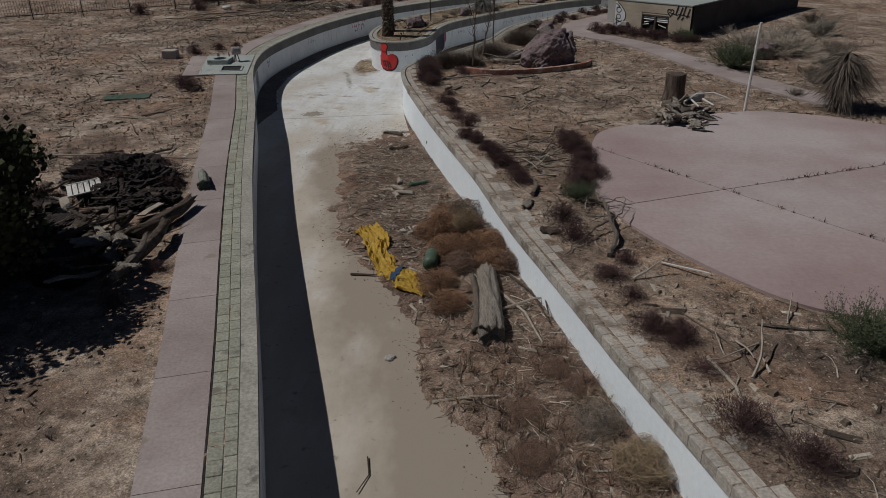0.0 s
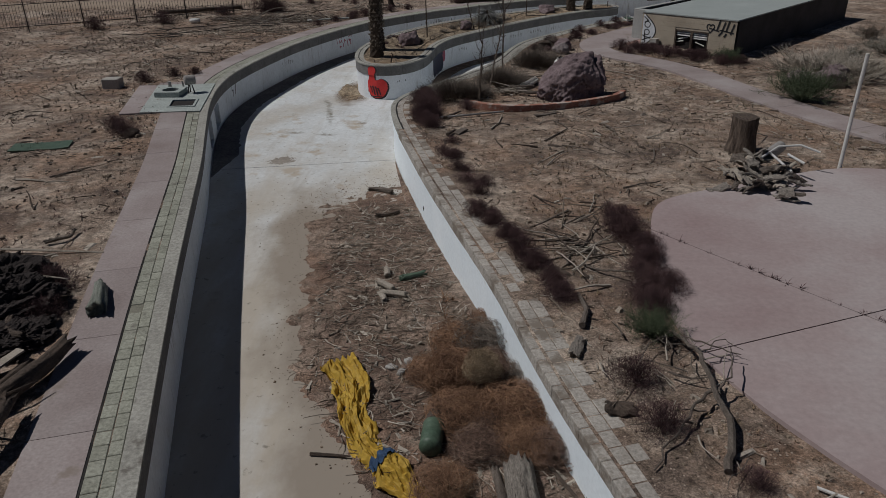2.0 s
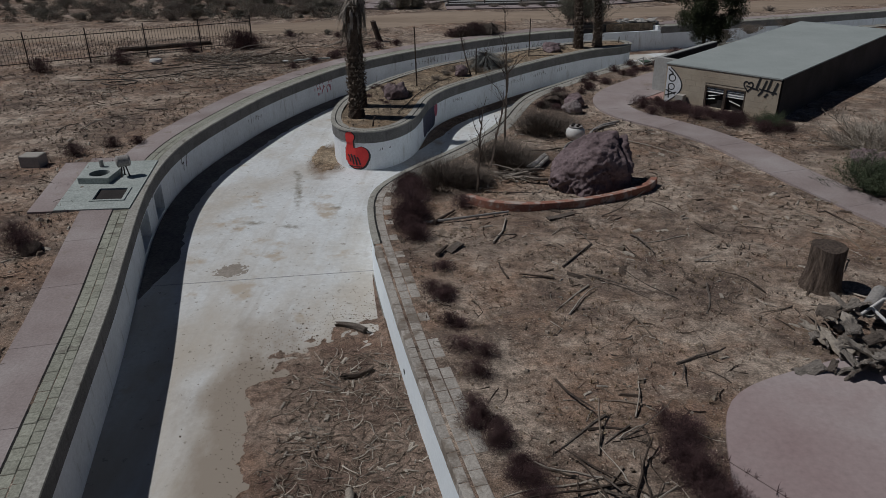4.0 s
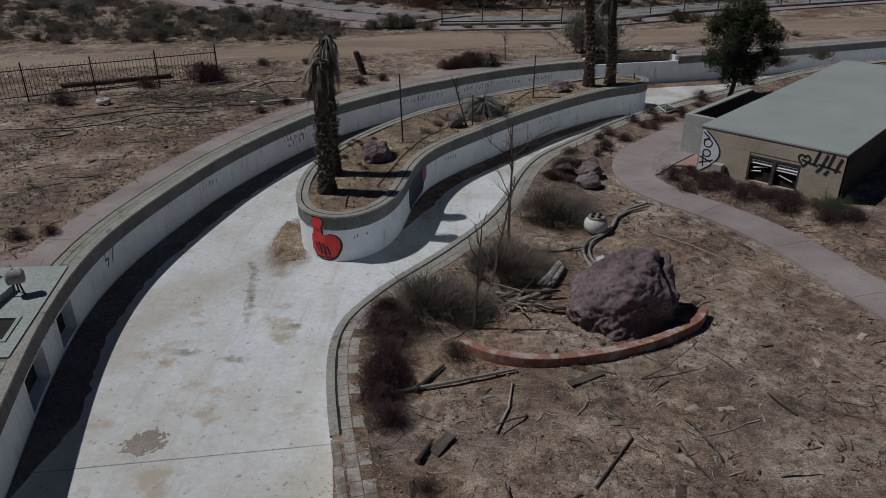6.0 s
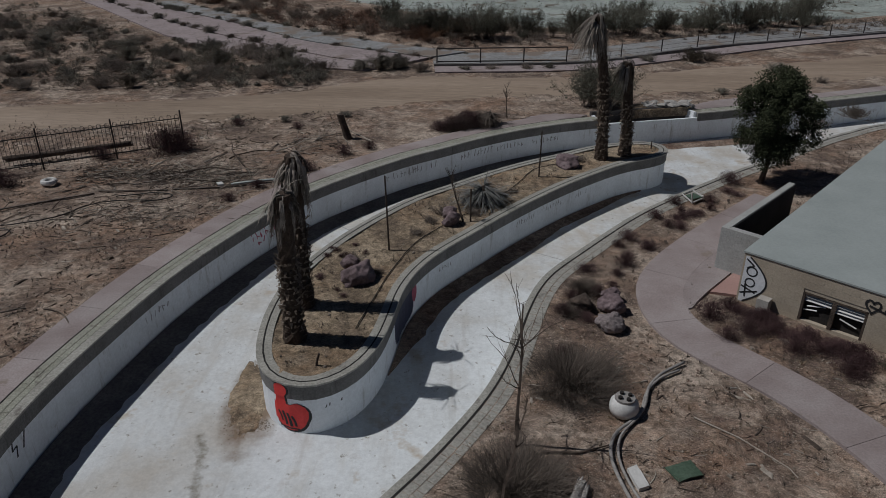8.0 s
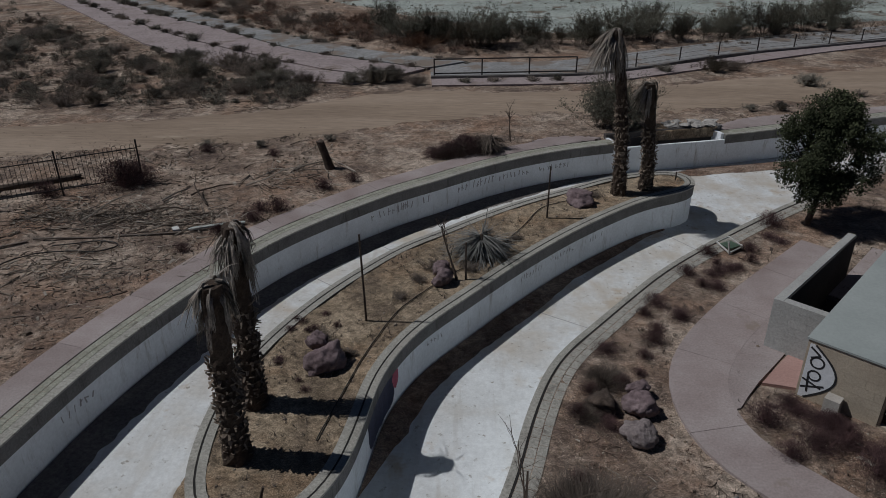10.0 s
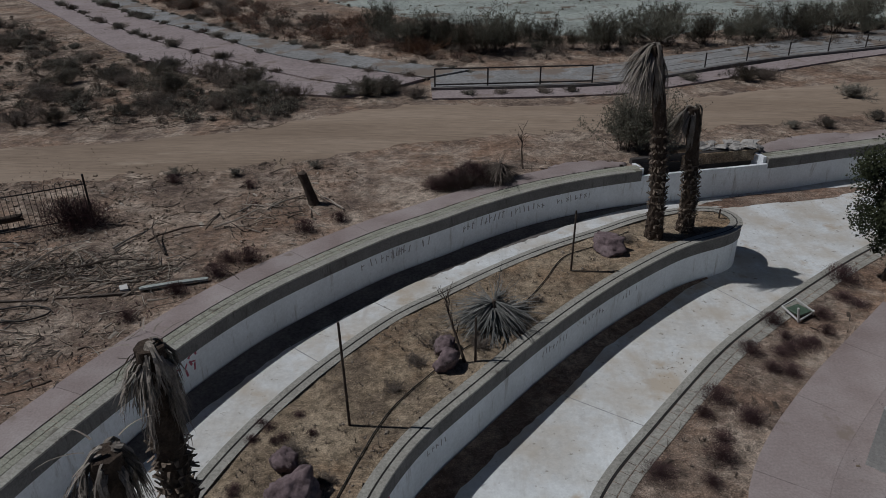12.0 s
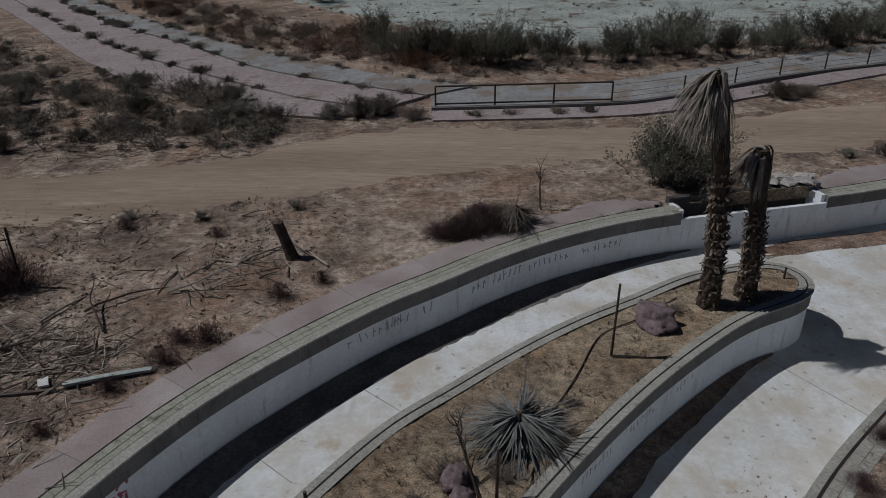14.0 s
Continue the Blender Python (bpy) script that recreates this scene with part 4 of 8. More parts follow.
def stick(name, pts, r0, r1, material, label, category="stick", sides=5):
    n = len(pts)
    bm = tube(bmesh.new(), pts, [r0 + (r1 - r0) * i / (n - 1) for i in range(n)], sides)
    return tagged(part(name, bm, material), label, category)


def hose(name, plan, radius, material, label, z=-0.02):
    line = spline(plan, 0.15)
    bm = tube(bmesh.new(), [(x, y, z + radius + relief(x, y)) for x, y in line], radius, 6)
    return tagged(part(name, bm, material, smooth=True), label, "hose")


# ---- palms ----
def palm(x, y, height, r, lean, seed, label, crown_n=70, crown_len=1.0, skirt=0.0):
    """A dead palm: ragged trunk, stubs of old leaves, a cap of hanging dead fronds."""
    q = random.Random(seed)
    root = tagged(new("dead_palm"), label, "palm tree", "dead palms of the island")
    root.matrix_basis = Matrix.Translation(P(x, y, -0.05))
    top = Vector((lean[0], lean[1], height))
    axis = [Vector((lean[0] * t * t, lean[1] * t * t, height * t)) for t in np.linspace(0, 1, 26)]
    bm, rings, sides = bmesh.new(), [], 14
    for i, c in enumerate(axis):
        t = i / 25
        rad = r * (1.25 - 0.35 * min(1, t * 5)) * (1 - 0.12 * t)
        rings.append([bm.verts.new(c + Vector((math.cos(a), math.sin(a), 0)) * rad * (1 + 0.16 * noise.noise((math.cos(a) * 2, math.sin(a) * 2, t * 14 + seed)) + (0.07 if (k + i) % 2 else -0.05))) for k, a in enumerate(2 * math.pi * k / sides for k in range(sides))])
    for a, b in zip(rings, rings[1:]):
        for k in range(sides):
            bm.faces.new((a[k], a[(k + 1) % sides], b[(k + 1) % sides], b[k]))
    bm.faces.new(rings[0][::-1])
    bm.faces.new(rings[-1])
    part("trunk", bm, M_TRUNK, root, "dark brown fibrous trunk")
    s = Soup()
    for _ in range(int(420 * height / 4)):
        t = q.random() * 0.62
        c = axis[int(t * 25)]
        a = q.uniform(0, 6.28)
        d = Vector((math.cos(a), math.sin(a), 0))
        p = c + d * r * 0.92
        up = Vector((0, 0, q.uniform(0.3, 1.1))) + d * q.uniform(0.35, 0.9)
        if q.random() < 0.3:
            up.z *= -0.7
        k = len(s.v)
        side = Vector((-d.y, d.x, 0)) * q.uniform(0.018, 0.045)
        e = p + up.normalized() * q.uniform(0.05, 0.14)
        thick = d * 0.018
        s.v += [p - side, p + side, e + side * 0.5, e - side * 0.6, p - side + thick, p + side + thick, e + side * 0.4 + thick, e - side * 0.5 + thick]
        s.f += [tuple(k + i for i in f) for f in ((0, 1, 2, 3), (4, 7, 6, 5), (0, 4, 5, 1), (1, 5, 6, 2), (2, 6, 7, 3), (3, 7, 4, 0))]
    s.make("bark_sheath", M_BOOT, root, "torn grey-brown leaf stubs")["kind"] = "stuff"
    f = Soup()
    for _ in range(crown_n // 3):
        a = q.uniform(0, 6.28)
        d = Vector((math.cos(a), math.sin(a), 0))
        side = Vector((-d.y, d.x, 0))
        reach = crown_len * q.uniform(0.02, 0.16) * (1 + 1.8 * max(0.0, -d.x))
        root_p = top + Vector((0, 0, q.uniform(-0.15 - skirt, 0.12))) + d * r * q.uniform(0.0, 0.6)
        L = crown_len * q.uniform(0.55, 1.0)
        for _ in range(15):
            spread, out, fall = q.uniform(-0.5, 0.5), reach * q.uniform(0.7, 1.3), L * q.uniform(0.55, 1.1)
            pts = []
            for i in range(7):
                t = i / 6
                pts.append(root_p + d * (r * 0.6 * min(1.0, t * 3) + out * t**0.9) + side * spread * out * t + Vector((0.02 * q.uniform(-1, 1), 0.02 * q.uniform(-1, 1), 0.04 * math.sin(min(1.0, t * 3) * math.pi) - fall * t**1.15)))
            f.blade(pts, q.uniform(0.022, 0.05), side + d * q.uniform(-0.6, 0.6))
    for _ in range(5):
        d = outward(q, 0.0, 0.7)
        f.blade(bent(top + d * r, d, crown_len * q.uniform(0.4, 0.65), 6, 0.16, 0.12, q), 0.03, Vector((-d.y, d.x, 0)))
    f.make("crown", M_FROND, root, "cap of grey drooping dead fronds")
    return root


palm(-2.85, 31.55, 4.15, 0.235, (0.06, 0.0), 1, "tall dead palm with a drooping grey crown on the island tip", 90, 1.15, 0.5)
palm(-2.78, 30.2, 3.8, 0.235, (0.04, 0.0), 2, "shorter leaning dead palm with a drooping grey crown", 70, 1.0, 0.3)
palm(5.38, 41.4, 5.6, 0.225, (-0.6, 0.1), 3, "tallest dead palm with long hanging grey fronds", 150, 1.75, 0.25)
palm(6.27, 41.8, 3.8, 0.225, (-0.3, 0.0), 4, "short dead palm beside a tall one at the island end", 95, 1.0, 0.2)


# ---- trees ----
def leafy_tree(x, y, trunk, crown_r, crown_c, leaves, seed, label, leafsize=0.09):
    r = random.Random(seed)
    root = tagged(new("leafy_tree"), label, "tree")
    root.matrix_basis = Matrix.Translation(P(x, y, -0.05))
    bm = bmesh.new()
    c = Vector(crown_c)
    fork = c * 0.55
    tube(bm, [Vector((0, 0, 0)), fork * 0.5 + Vector((0.04, 0, 0)), fork], [trunk, trunk * 0.8, trunk * 0.65], 9)
    clumps = []
    for _ in range(16):
        d = outward(r, -0.7, 1.5)
        e = c + Vector((d.x * crown_r[0], d.y * crown_r[1], d.z * crown_r[2])) * r.uniform(0.55, 0.9)
        tube(bm, [fork, fork.lerp(e, 0.5) + Vector((0, 0, 0.1)), e], [trunk * 0.4, trunk * 0.2, trunk * 0.06], 5)
        clumps.append(e)
    for _ in range(120):
        d = outward(r, -1.2, 1.5)
        clumps.append(c + Vector((d.x * crown_r[0], d.y * crown_r[1], d.z * crown_r[2])) * r.uniform(0.5, 0.98))
    part("trunk", bm, M_DARKWOOD, root)
    s = Soup()
    for e in clumps:
        rad = r.uniform(0.14, 0.3) * crown_r[0]
        for _ in range(leaves // len(clumps)):
            d = outward(r, -1.5, 1.5) * rad * r.random() ** 0.4
            s.leaf(e + d, leafsize * r.uniform(0.6, 1.3), r)
    s.make("crown", M_LEAF, root, "dense dark green crown")
    return root


leafy_tree(10.0, 39.3, 0.11, (1.6, 1.5, 1.7), (0.3, 0.1, 2.35), 52000, 11, "round dark green evergreen tree behind the pump house", 0.06)
leafy_tree(-7.6, 8.3, 0.17, (2.7, 2.5, 1.2), (0.2, 0.0, 1.85), 60000, 12, "dense dark tree shading the brush heap", 0.11)

# ---- thin saplings and stakes ----
def sapling(x, y, height, seed, label, lean=(0, 0), branchy=0.6):
    r, s = random.Random(seed), Soup()
    root = tagged(new("bare_sapling"), label, "sapling")
    root.matrix_basis = Matrix.Translation(P(x, y, -0.06))
    main = [Vector((lean[0] * t, lean[1] * t, height * t)) + Vector((r.uniform(-1, 1), r.uniform(-1, 1), 0)) * 0.02 for t in np.linspace(0, 1, 8)]
    s.twig(main, 0.045, 0.016)
    for _ in range(11):
        i = r.randint(3, 7)
        limb = bent(main[i], outward(r, 0.7, 1.4), height * branchy * r.uniform(0.22, 0.62), 6, -0.03, 0.26, r)
        s.twig(limb, 0.015, 0.004)
        for _ in range(4):
            s.twig(bent(limb[r.randint(2, 5)], outward(r, 0.3, 1.4), height * 0.15 * r.uniform(0.4, 1), 4, 0, 0.3, r), 0.005, 0.002)
    s.make("stem", M_DARKWOOD, root)
    return root


sapling(0.72, 24.05, 2.1, 21, "dead dark sapling beside the boulder", (0.1, 0.1), 0.5)
sapling(1.5, 27.2, 3.2, 22, "tall bare dead sapling beside the channel", (-0.05, 0.0), 0.75)
sapling(0.66, 36.05, 1.5, 23, "bare forked dead shrub on the island", (-0.4, 0.2), 0.6)
sapling(2.5, 46.2, 1.4, 24, "small bare dead shrub beside the road", (-0.1, 0), 0.7)
sapling(1.0, 25.2, 2.2, 25, "leaning dead sapling beside the channel", (0.5, 0.7), 0.3)


def stake(x, y, height, label, lean=0.0, r=0.028):
    bm = tube(bmesh.new(), [(0, 0, -0.1), (lean * 0.5, 0, height * 0.5), (lean, 0, height)], [r * 1.1, r, r * 0.9], 7)
    ob = tagged(part("stake", bm, M_DARKWOOD), label, "stake", "stakes on the island")
    ob.matrix_basis = Matrix.Translation(P(x, y, 0))
    return ob


stake(-1.22, 34.3, 2.35, "thin dark wooden tree stake", -0.05)
stake(3.1, 39.6, 1.75, "thin dark wooden tree stake", 0.02)
stake(0.87, 36.1, 1.1, "short dark wooden tree stake", 0.0)
stake(7.35, 42.5, 0.28, "stub of dark irrigation pipe", 0.0)
stake(-2.2, 29.3, 0.3, "stub of dark irrigation pipe", 0.1)
hose("irrigation_hose", [(-1.6, 30.6), (-1.4, 31.6), (-1.1, 33.0), (-0.6, 34.6), (0.3, 36.0), (1.3, 37.2), (2.2, 38.6), (3.0, 40.2), (3.7, 40.7), (4.8, 41.6)], 0.014, M_BLACKHOSE, "thin black irrigation hose on the island gravel")
hose("irrigation_hose", [(3.1, 39.55), (3.6, 39.5), (4.3, 39.6)], 0.014, M_BLACKHOSE, "thin black irrigation hose on the island gravel")
for seed, x, y, sx, h in ((1, -1.75, 32.7, 0.55, 0.48), (2, 4.1, 40.75, 0.62, 0.34), (3, -2.1, 33.3, 0.32, 0.25), (4, 0.35, 35.9, 0.34, 0.28), (5, 0.3, 36.4, 0.3, 0.22)):
    spot(rock("island_rock", (sx, sx * 0.8, h), seed, M_ROCK, "rough purple-brown rock on the island gravel"), x, y, seed * 50, 1, 0.12)

# collapsed yucca with hanging dead leaves
def yucca(x, y, radius, height, n, seed, label, material=M_YUCCA):
    r, s = random.Random(seed), Soup()
    root = tagged(new("dead_yucca"), label, "yucca")
    root.matrix_basis = Matrix.Translation(P(x, y, -0.05))
    for _ in range(n // 16):
        a = r.uniform(0, 6.28)
        d = Vector((math.cos(a), math.sin(a), 0))
        p0 = Vector((0, 0, height * r.uniform(0.45, 1.0))) + d * 0.06
        lift, reach = r.uniform(-0.75, 0.12), radius * r.uniform(0.6, 1.25)
        for _ in range(16):
            b = a + r.gauss(0, 0.16)
            e = Vector((math.cos(b), math.sin(b), 0))
            pts = bent(p0, e + Vector((0, 0, lift + r.gauss(0, 0.12))), reach * r.uniform(0.55, 1.15), 6, r.uniform(0.02, 0.14), 0.14, r)
            pts = [Vector((v.x, v.y, max(v.z, 0.02))) for v in pts]
            s.blade(pts, r.uniform(0.016, 0.04), Vector((-e.y, e.x, r.uniform(-0.4, 0.4))))
    s.make("leaves", material, root)
    bm = tube(bmesh.new(), [(0, 0, 0), (0, 0, height * 0.5), (0, 0, height)], [0.13, 0.11, 0.04], 8)
    part("stem", bm, M_DARKWOOD, root)
    return root


yucca(1.25, 37.3, 1.2, 0.72, 1000, 31, "collapsed grey dead yucca on the island")
yucca(10.35, 18.9, 1.35, 1.75, 1900, 32, "big shaggy dead yucca beside the patio", M_GRASS)

# ---- silt and debris in the channel ----
SILT = [(4.0, 1.0), (2.2, 4.4), (1.1, 6.0), (0.7, 7.2), (0.0, 8.0), (-0.25, 9.6), (-1.0, 11.3), (-1.95, 12.8), (-2.45, 13.9), (-2.5, 15.6), (-2.9, 17.3), (-3.1, 18.6), (-2.5, 19.8), (-1.6, 20.6), (-0.9, 21.2)]
silt_edge = spline(SILT, 0.3)


def make_silt():
    poly = np.concatenate([silt_edge, np.array([(-0.3, 21.2), (1.5, 18), (8.0, 1.0)]) * U])
    gx, gy = np.arange(-4.4, 8, 0.09), np.arange(1.2, 26, 0.09)
    X, Y = np.meshgrid(gx, gy)
    ok = inside(poly, X, Y)
    d = np.full(X.shape, 9.0)
    for a in silt_edge:
        d = np.minimum(d, np.hypot(X - a[0], Y - a[1]))
    d = np.where(ok, d, -d)
    n, zs = len(gx), np.zeros(X.shape)
    for j in range(X.shape[0]):
        for i in range(n):
            if d[j, i] > -0.6:
                x, y = X[j, i], Y[j, i]
                e = d[j, i] + 0.35 * noise.noise((x * 1.3, y * 1.3, 0)) + 0.15 * noise.noise((x * 4, y * 4, 3))
                fade = float(np.interp(y / U, (5, 9, 10.5, 13, 15.5, 20.5), (1.7, 2.1, 2.0, 1.2, 0.6, 0.15)))
                zs[j, i] = -DEPTH - 0.02 + fade * 0.26 * (1 - math.exp(-max(e, -0.3) * 0.9)) + 0.03 * noise.noise((x * 3, y * 3, 7)) * (e > 0.1) + 0.02 * noise.noise((x * 8, y * 8, 2)) * (e > 0.1)
            else:
                zs[j, i] = -9
    z = zs.ravel()
    used, remap, verts, faces = {}, {}, [], []
    for j in range(len(gy) - 1):
        for i in range(n - 1):
            q = (j * n + i, j * n + i + 1, (j + 1) * n + i + 1, (j + 1) * n + i)
            if all(z[k] > -5 for k in q) and any(z[k] > -DEPTH for k in q):
                for k in q:
                    if k not in remap:
                        remap[k] = len(verts)
                        verts.append((X.ravel()[k], Y.ravel()[k], z[k]))
                faces.append(tuple(remap[k] for k in q))
    ob = pydata("silt", verts, faces, M_SILT, smooth=True)
    return tagged(ob, "dark drifted silt and litter on the channel floor", "silt", kind="structure"), X, Y, zs


silt_ob, SX, SY, SZ = make_silt()


def silt_z(x, y):
    """The height of the silt, or of the bare floor, at a place in metres."""
    i, j = int((x + 4.4) / 0.09), int((y - 1.2) / 0.09)
    if 0 <= i < SX.shape[1] and 0 <= j < SX.shape[0]:
        return max(-DEPTH, SZ[j, i])
    return -DEPTH


def low(ob, x, y, turn=0.0, scale=1.0, lift=0.0, sz=None):
    return spot(ob, x, y, turn, scale, silt_z(x * U, y * U) + lift, sz)


low(log("fallen_log", 2.5, 0.2, 0.16, 41, M_LOG, "thick grey weathered log lying in the silt", 0.04, 34), 1.02, 8.75, 2)
low(log("log_slab", 2.2, 0.07, 0.05, 42, M_BARK, "split grey bark strip beside the thick log"), 0.78, 9.0, 3)
W1 = tumbleweed(0.55, 1500, M_STRAW, 51, "rusty orange tumbleweed caught in the channel")
W2 = tumbleweed(0.5, 1500, M_TAN, 52, "pale tan tumbleweed caught in the channel")
W3 = tumbleweed(0.5, 1500, M_BRUSH, 53, "dark red-brown tumbleweed caught in the channel")
W4 = tumbleweed(0.5, 700, M_GREYBRUSH, 49, "open cage of grey dead twigs caught against the channel wall")
low(W1, 0.25, 12.5, 0, 0.95, 0.0, 0.75)
low(W2, 0.6, 12.2, 40, 0.6, 0.42)
low(W3, 0.7, 12.55, 80, 0.9, 0.0, 0.7)
low(W4, 0.62, 13.35, 0, 1.0, -0.02, 0.8)
for o, x, y, a, s in ((W1, 0.95, 11.75, 30, 1.1), (W1, 0.3, 11.75, 70, 0.95), (W1, 0.15, 10.6, 200, 0.8), (W3, 1.25, 11.9, 50, 0.95), (W3, 1.45, 11.1, 10, 0.9), (W1, -0.1, 12.75, 120, 0.75), (W1, 0.2, 13.5, 150, 0.8), (W3, 0.55, 11.2, 100, 0.8), (W1, 1.1, 11.2, 250, 0.8), (W4, 1.1, 12.45, 60, 0.85), (W4, 1.62, 11.35, 200, 0.7), (W3, 0.2, 13.0, 300, 0.6), (W1, 0.7, 14.2, 20, 0.55),
                      (W4, 2.3, 6.9, 60, 0.8), (W2, 2.75, 6.2, 130, 0.9), (W3, 1.5, 7.3, 10, 0.7), (W3, 1.9, 8.1, 70, 0.6), (W3, 2.2, 7.7, 40, 0.6), (W1, 0.35, 9.9, 20, 0.7), (W3, 1.5, 6.5, 160, 0.7), (W2, 2.55, 5.2, 200, 0.8)):
    low(again(o, x, y), x, y, a, s * 1.05, -0.04, s * (0.62 + 0.38 * ((a * 7) % 10) / 10) * (0.55 if o is W3 and y < 9 else 1))
tw = random.Random(88)
for k in range(12):
    x, y = tw.uniform(0.0, 1.6), tw.uniform(10.9, 14.2)
    if x < 2.1 - (y - 10) * 0.28:
        low(again((W3, W1)[k % 2], x, y), x, y, tw.uniform(0, 360), tw.uniform(0.35, 0.6), -0.05, tw.uniform(0.35, 0.6))
sprays = bunch_grass("rusty_spray", 0.5, 0.62, 240, M_STRAW, 59, "spray of rusty dead stalks in the channel", droop=0.2, width=0.006, low=0.1)
low(sprays, 0.35, 13.7, 0, 0.8)
for x, y, a, k in ((1.2, 11.9, 40, 0.7), (0.1, 12.6, 90, 0.75), (0.2, 10.5, 10, 0.7), (1.4, 11.3, 140, 0.6)):
    low(again(sprays, x, y), x, y, a, k, 0.15)
hairy = bunch_grass("grass_tuft", 0.5, 0.5, 260, M_TAN, 54, "dry tan grass tuft in the silt", width=0.008)
low(hairy, 0.2, 10.4, 0, 1.0)
for x, y, a, s in ((2.6, 7.5, 40, 0.9), (1.6, 14.3, 90, 0.7), (0.6, 16.6, 30, 0.5), (2.0, 9.9, 10, 0.8)):
    low(again(hairy, x, y), x, y, a, s)


def tarp():
    """A crumpled yellow tarp in a long strip with a blue fold."""
    line = spline([(-1.45, 13.15), (-1.15, 12.6), (-1.05, 12.0), (-0.85, 11.5), (-0.55, 11.1), (-0.25, 10.7), (-0.05, 10.45)], 0.06)
    nn = normals(line)
    root = tagged(new("crumpled_tarp"), "crumpled yellow tarp with a blue fold lying on the silt", "tarp")
    n, cols = len(line), 44

    def strip(i0, i1, material, name, lift):
        verts, faces = [], []
        for i in range(i0, i1):
            t = i / n
            wide = (0.62 - 0.3 * t) * (1 + 0.25 * noise.noise((t * 6, 0, 5)))
            for k in range(cols):
                e = k / (cols - 1) - 0.5
                u = e * wide * (1 + 0.35 * noise.noise((t * 7, 3 if e > 0 else 8, 2))) + 0.05 * noise.noise((t * 12, k * 0.15, 2))
                x, y = line[i] + nn[i] * u
                wv = noise.noise((t * 5, e * 2, 3))
                h = 0.085 * (1 - 2.6 * abs(noise.noise((e * 3.5 + wv, t * 4, 1)))) + 0.055 * (1 - 2.8 * abs(noise.noise((e * 7 - wv, t * 14, 9)))) + 0.02 * (1 - 2.8 * abs(noise.noise((x * 11, y * 11, 4))))
                verts.append((x, y, silt_z(x, y) + 0.02 + lift + max(0.0, h)))
        for i in range(i1 - i0 - 1):
            for k in range(cols - 1):
                a = i * cols + k
                faces.append((a, a + 1, a + cols + 1, a + cols))
        pydata(name, verts, faces, material, root)

    strip(0, n, M_YELLOW, "sheet", 0.0)
    strip(int(n * 0.68), int(n * 0.75), M_BLUE, "fold", 0.03)


tarp()


def barrel(name, r, length, material, label, ribs=3):
    bm = bmesh.new()
    pts, rad = [], []
    for i in range(13):
        t = i / 12
        pts.append((0, t * length, r))
        rad.append(r * (0.55 if i in (0, 12) else 0.96 if i % 4 == 0 else 1.0))
    tube(bm, pts, rad, 24)
    return tagged(part(name, bm, material, smooth=True), label, "container")


bottle = tagged(new("green_canister"), "dented green plastic canister with a dark neck", "container")
o = barrel("body", 0.14, 0.5, M_GREENP, "")
del o["category"]
o.parent = bottle
o = part("neck", tube(bmesh.new(), [(0, 0.48, 0.14), (0, 0.64, 0.15), (0, 0.74, 0.16)], [0.135, 0.11, 0.05], 10), M_DARKWOOD, bottle, "frayed dark neck")
low(bottle, -0.02, 11.1, -4, 1.15, 0.02)
low(rock("white_stone", (0.11, 0.08, 0.05), 61, M_PALEROCK, "small pale stone on the dusty floor", 3), -0.5, 8.74, 20, 1, 0.02)
for i, (x, y, a, L) in enumerate(((-0.85, 15.3, 50, 0.45), (-0.75, 15.7, -60, 0.55), (-0.6, 15.05, 80, 0.5), (-0.95, 14.9, 20, 0.4), (-1.0, 15.8, 10, 0.35))):
    low(log("wood_offcut", L, 0.06, 0.055, 70 + i, M_GREENP if i == 1 else M_PALE_TWIG, "faded green log offcut" if i == 1 else "short bleached log offcut in the silt", 0.02), x, y, a)
for i, (x, y) in enumerate(((-0.65, 13.0), (-0.5, 12.85), (-0.42, 13.1))):
    low(rock("pale_lump", (0.1, 0.07, 0.07), 80 + i, M_PALEROCK, "pale chalky lump beside the tarp", 3), x, y, i * 60, 1, 0.03)
low(log("wood_offcut", 0.75, 0.07, 0.05, 76, M_BARK, "short bleached log on the floor edge", 0.1), -1.3, 20.0, 70)
low(log("wood_offcut", 0.6, 0.05, 0.04, 77, M_DARKWOOD, "dark broken branch on the floor edge", 0.1), -1.5, 18.6, -60)
# bent metal frame leaning on the wall
fr = tagged(new("scrap_metal"), "bent dark metal frame leaning on the channel wall", "metal frame")
for pts in ([(0.85, 14.9, 0.05), (1.0, 14.6, 0.42), (1.35, 14.1, 0.42), (1.55, 13.2, 0.35), (1.72, 12.4, 0.1)], [(1.3, 14.15, 0.42), (1.35, 13.2, 0.3), (1.6, 12.3, 0.05)], [(0.6, 14.3, 0.1), (1.3, 13.9, 0.25)]):
    part("bar", tube(bmesh.new(), [P(x * 0.98, y * 0.99, -DEPTH + 0.15 + z * 1.4) for x, y, z in pts], 0.022, 6), M_DARKWOOD, fr)
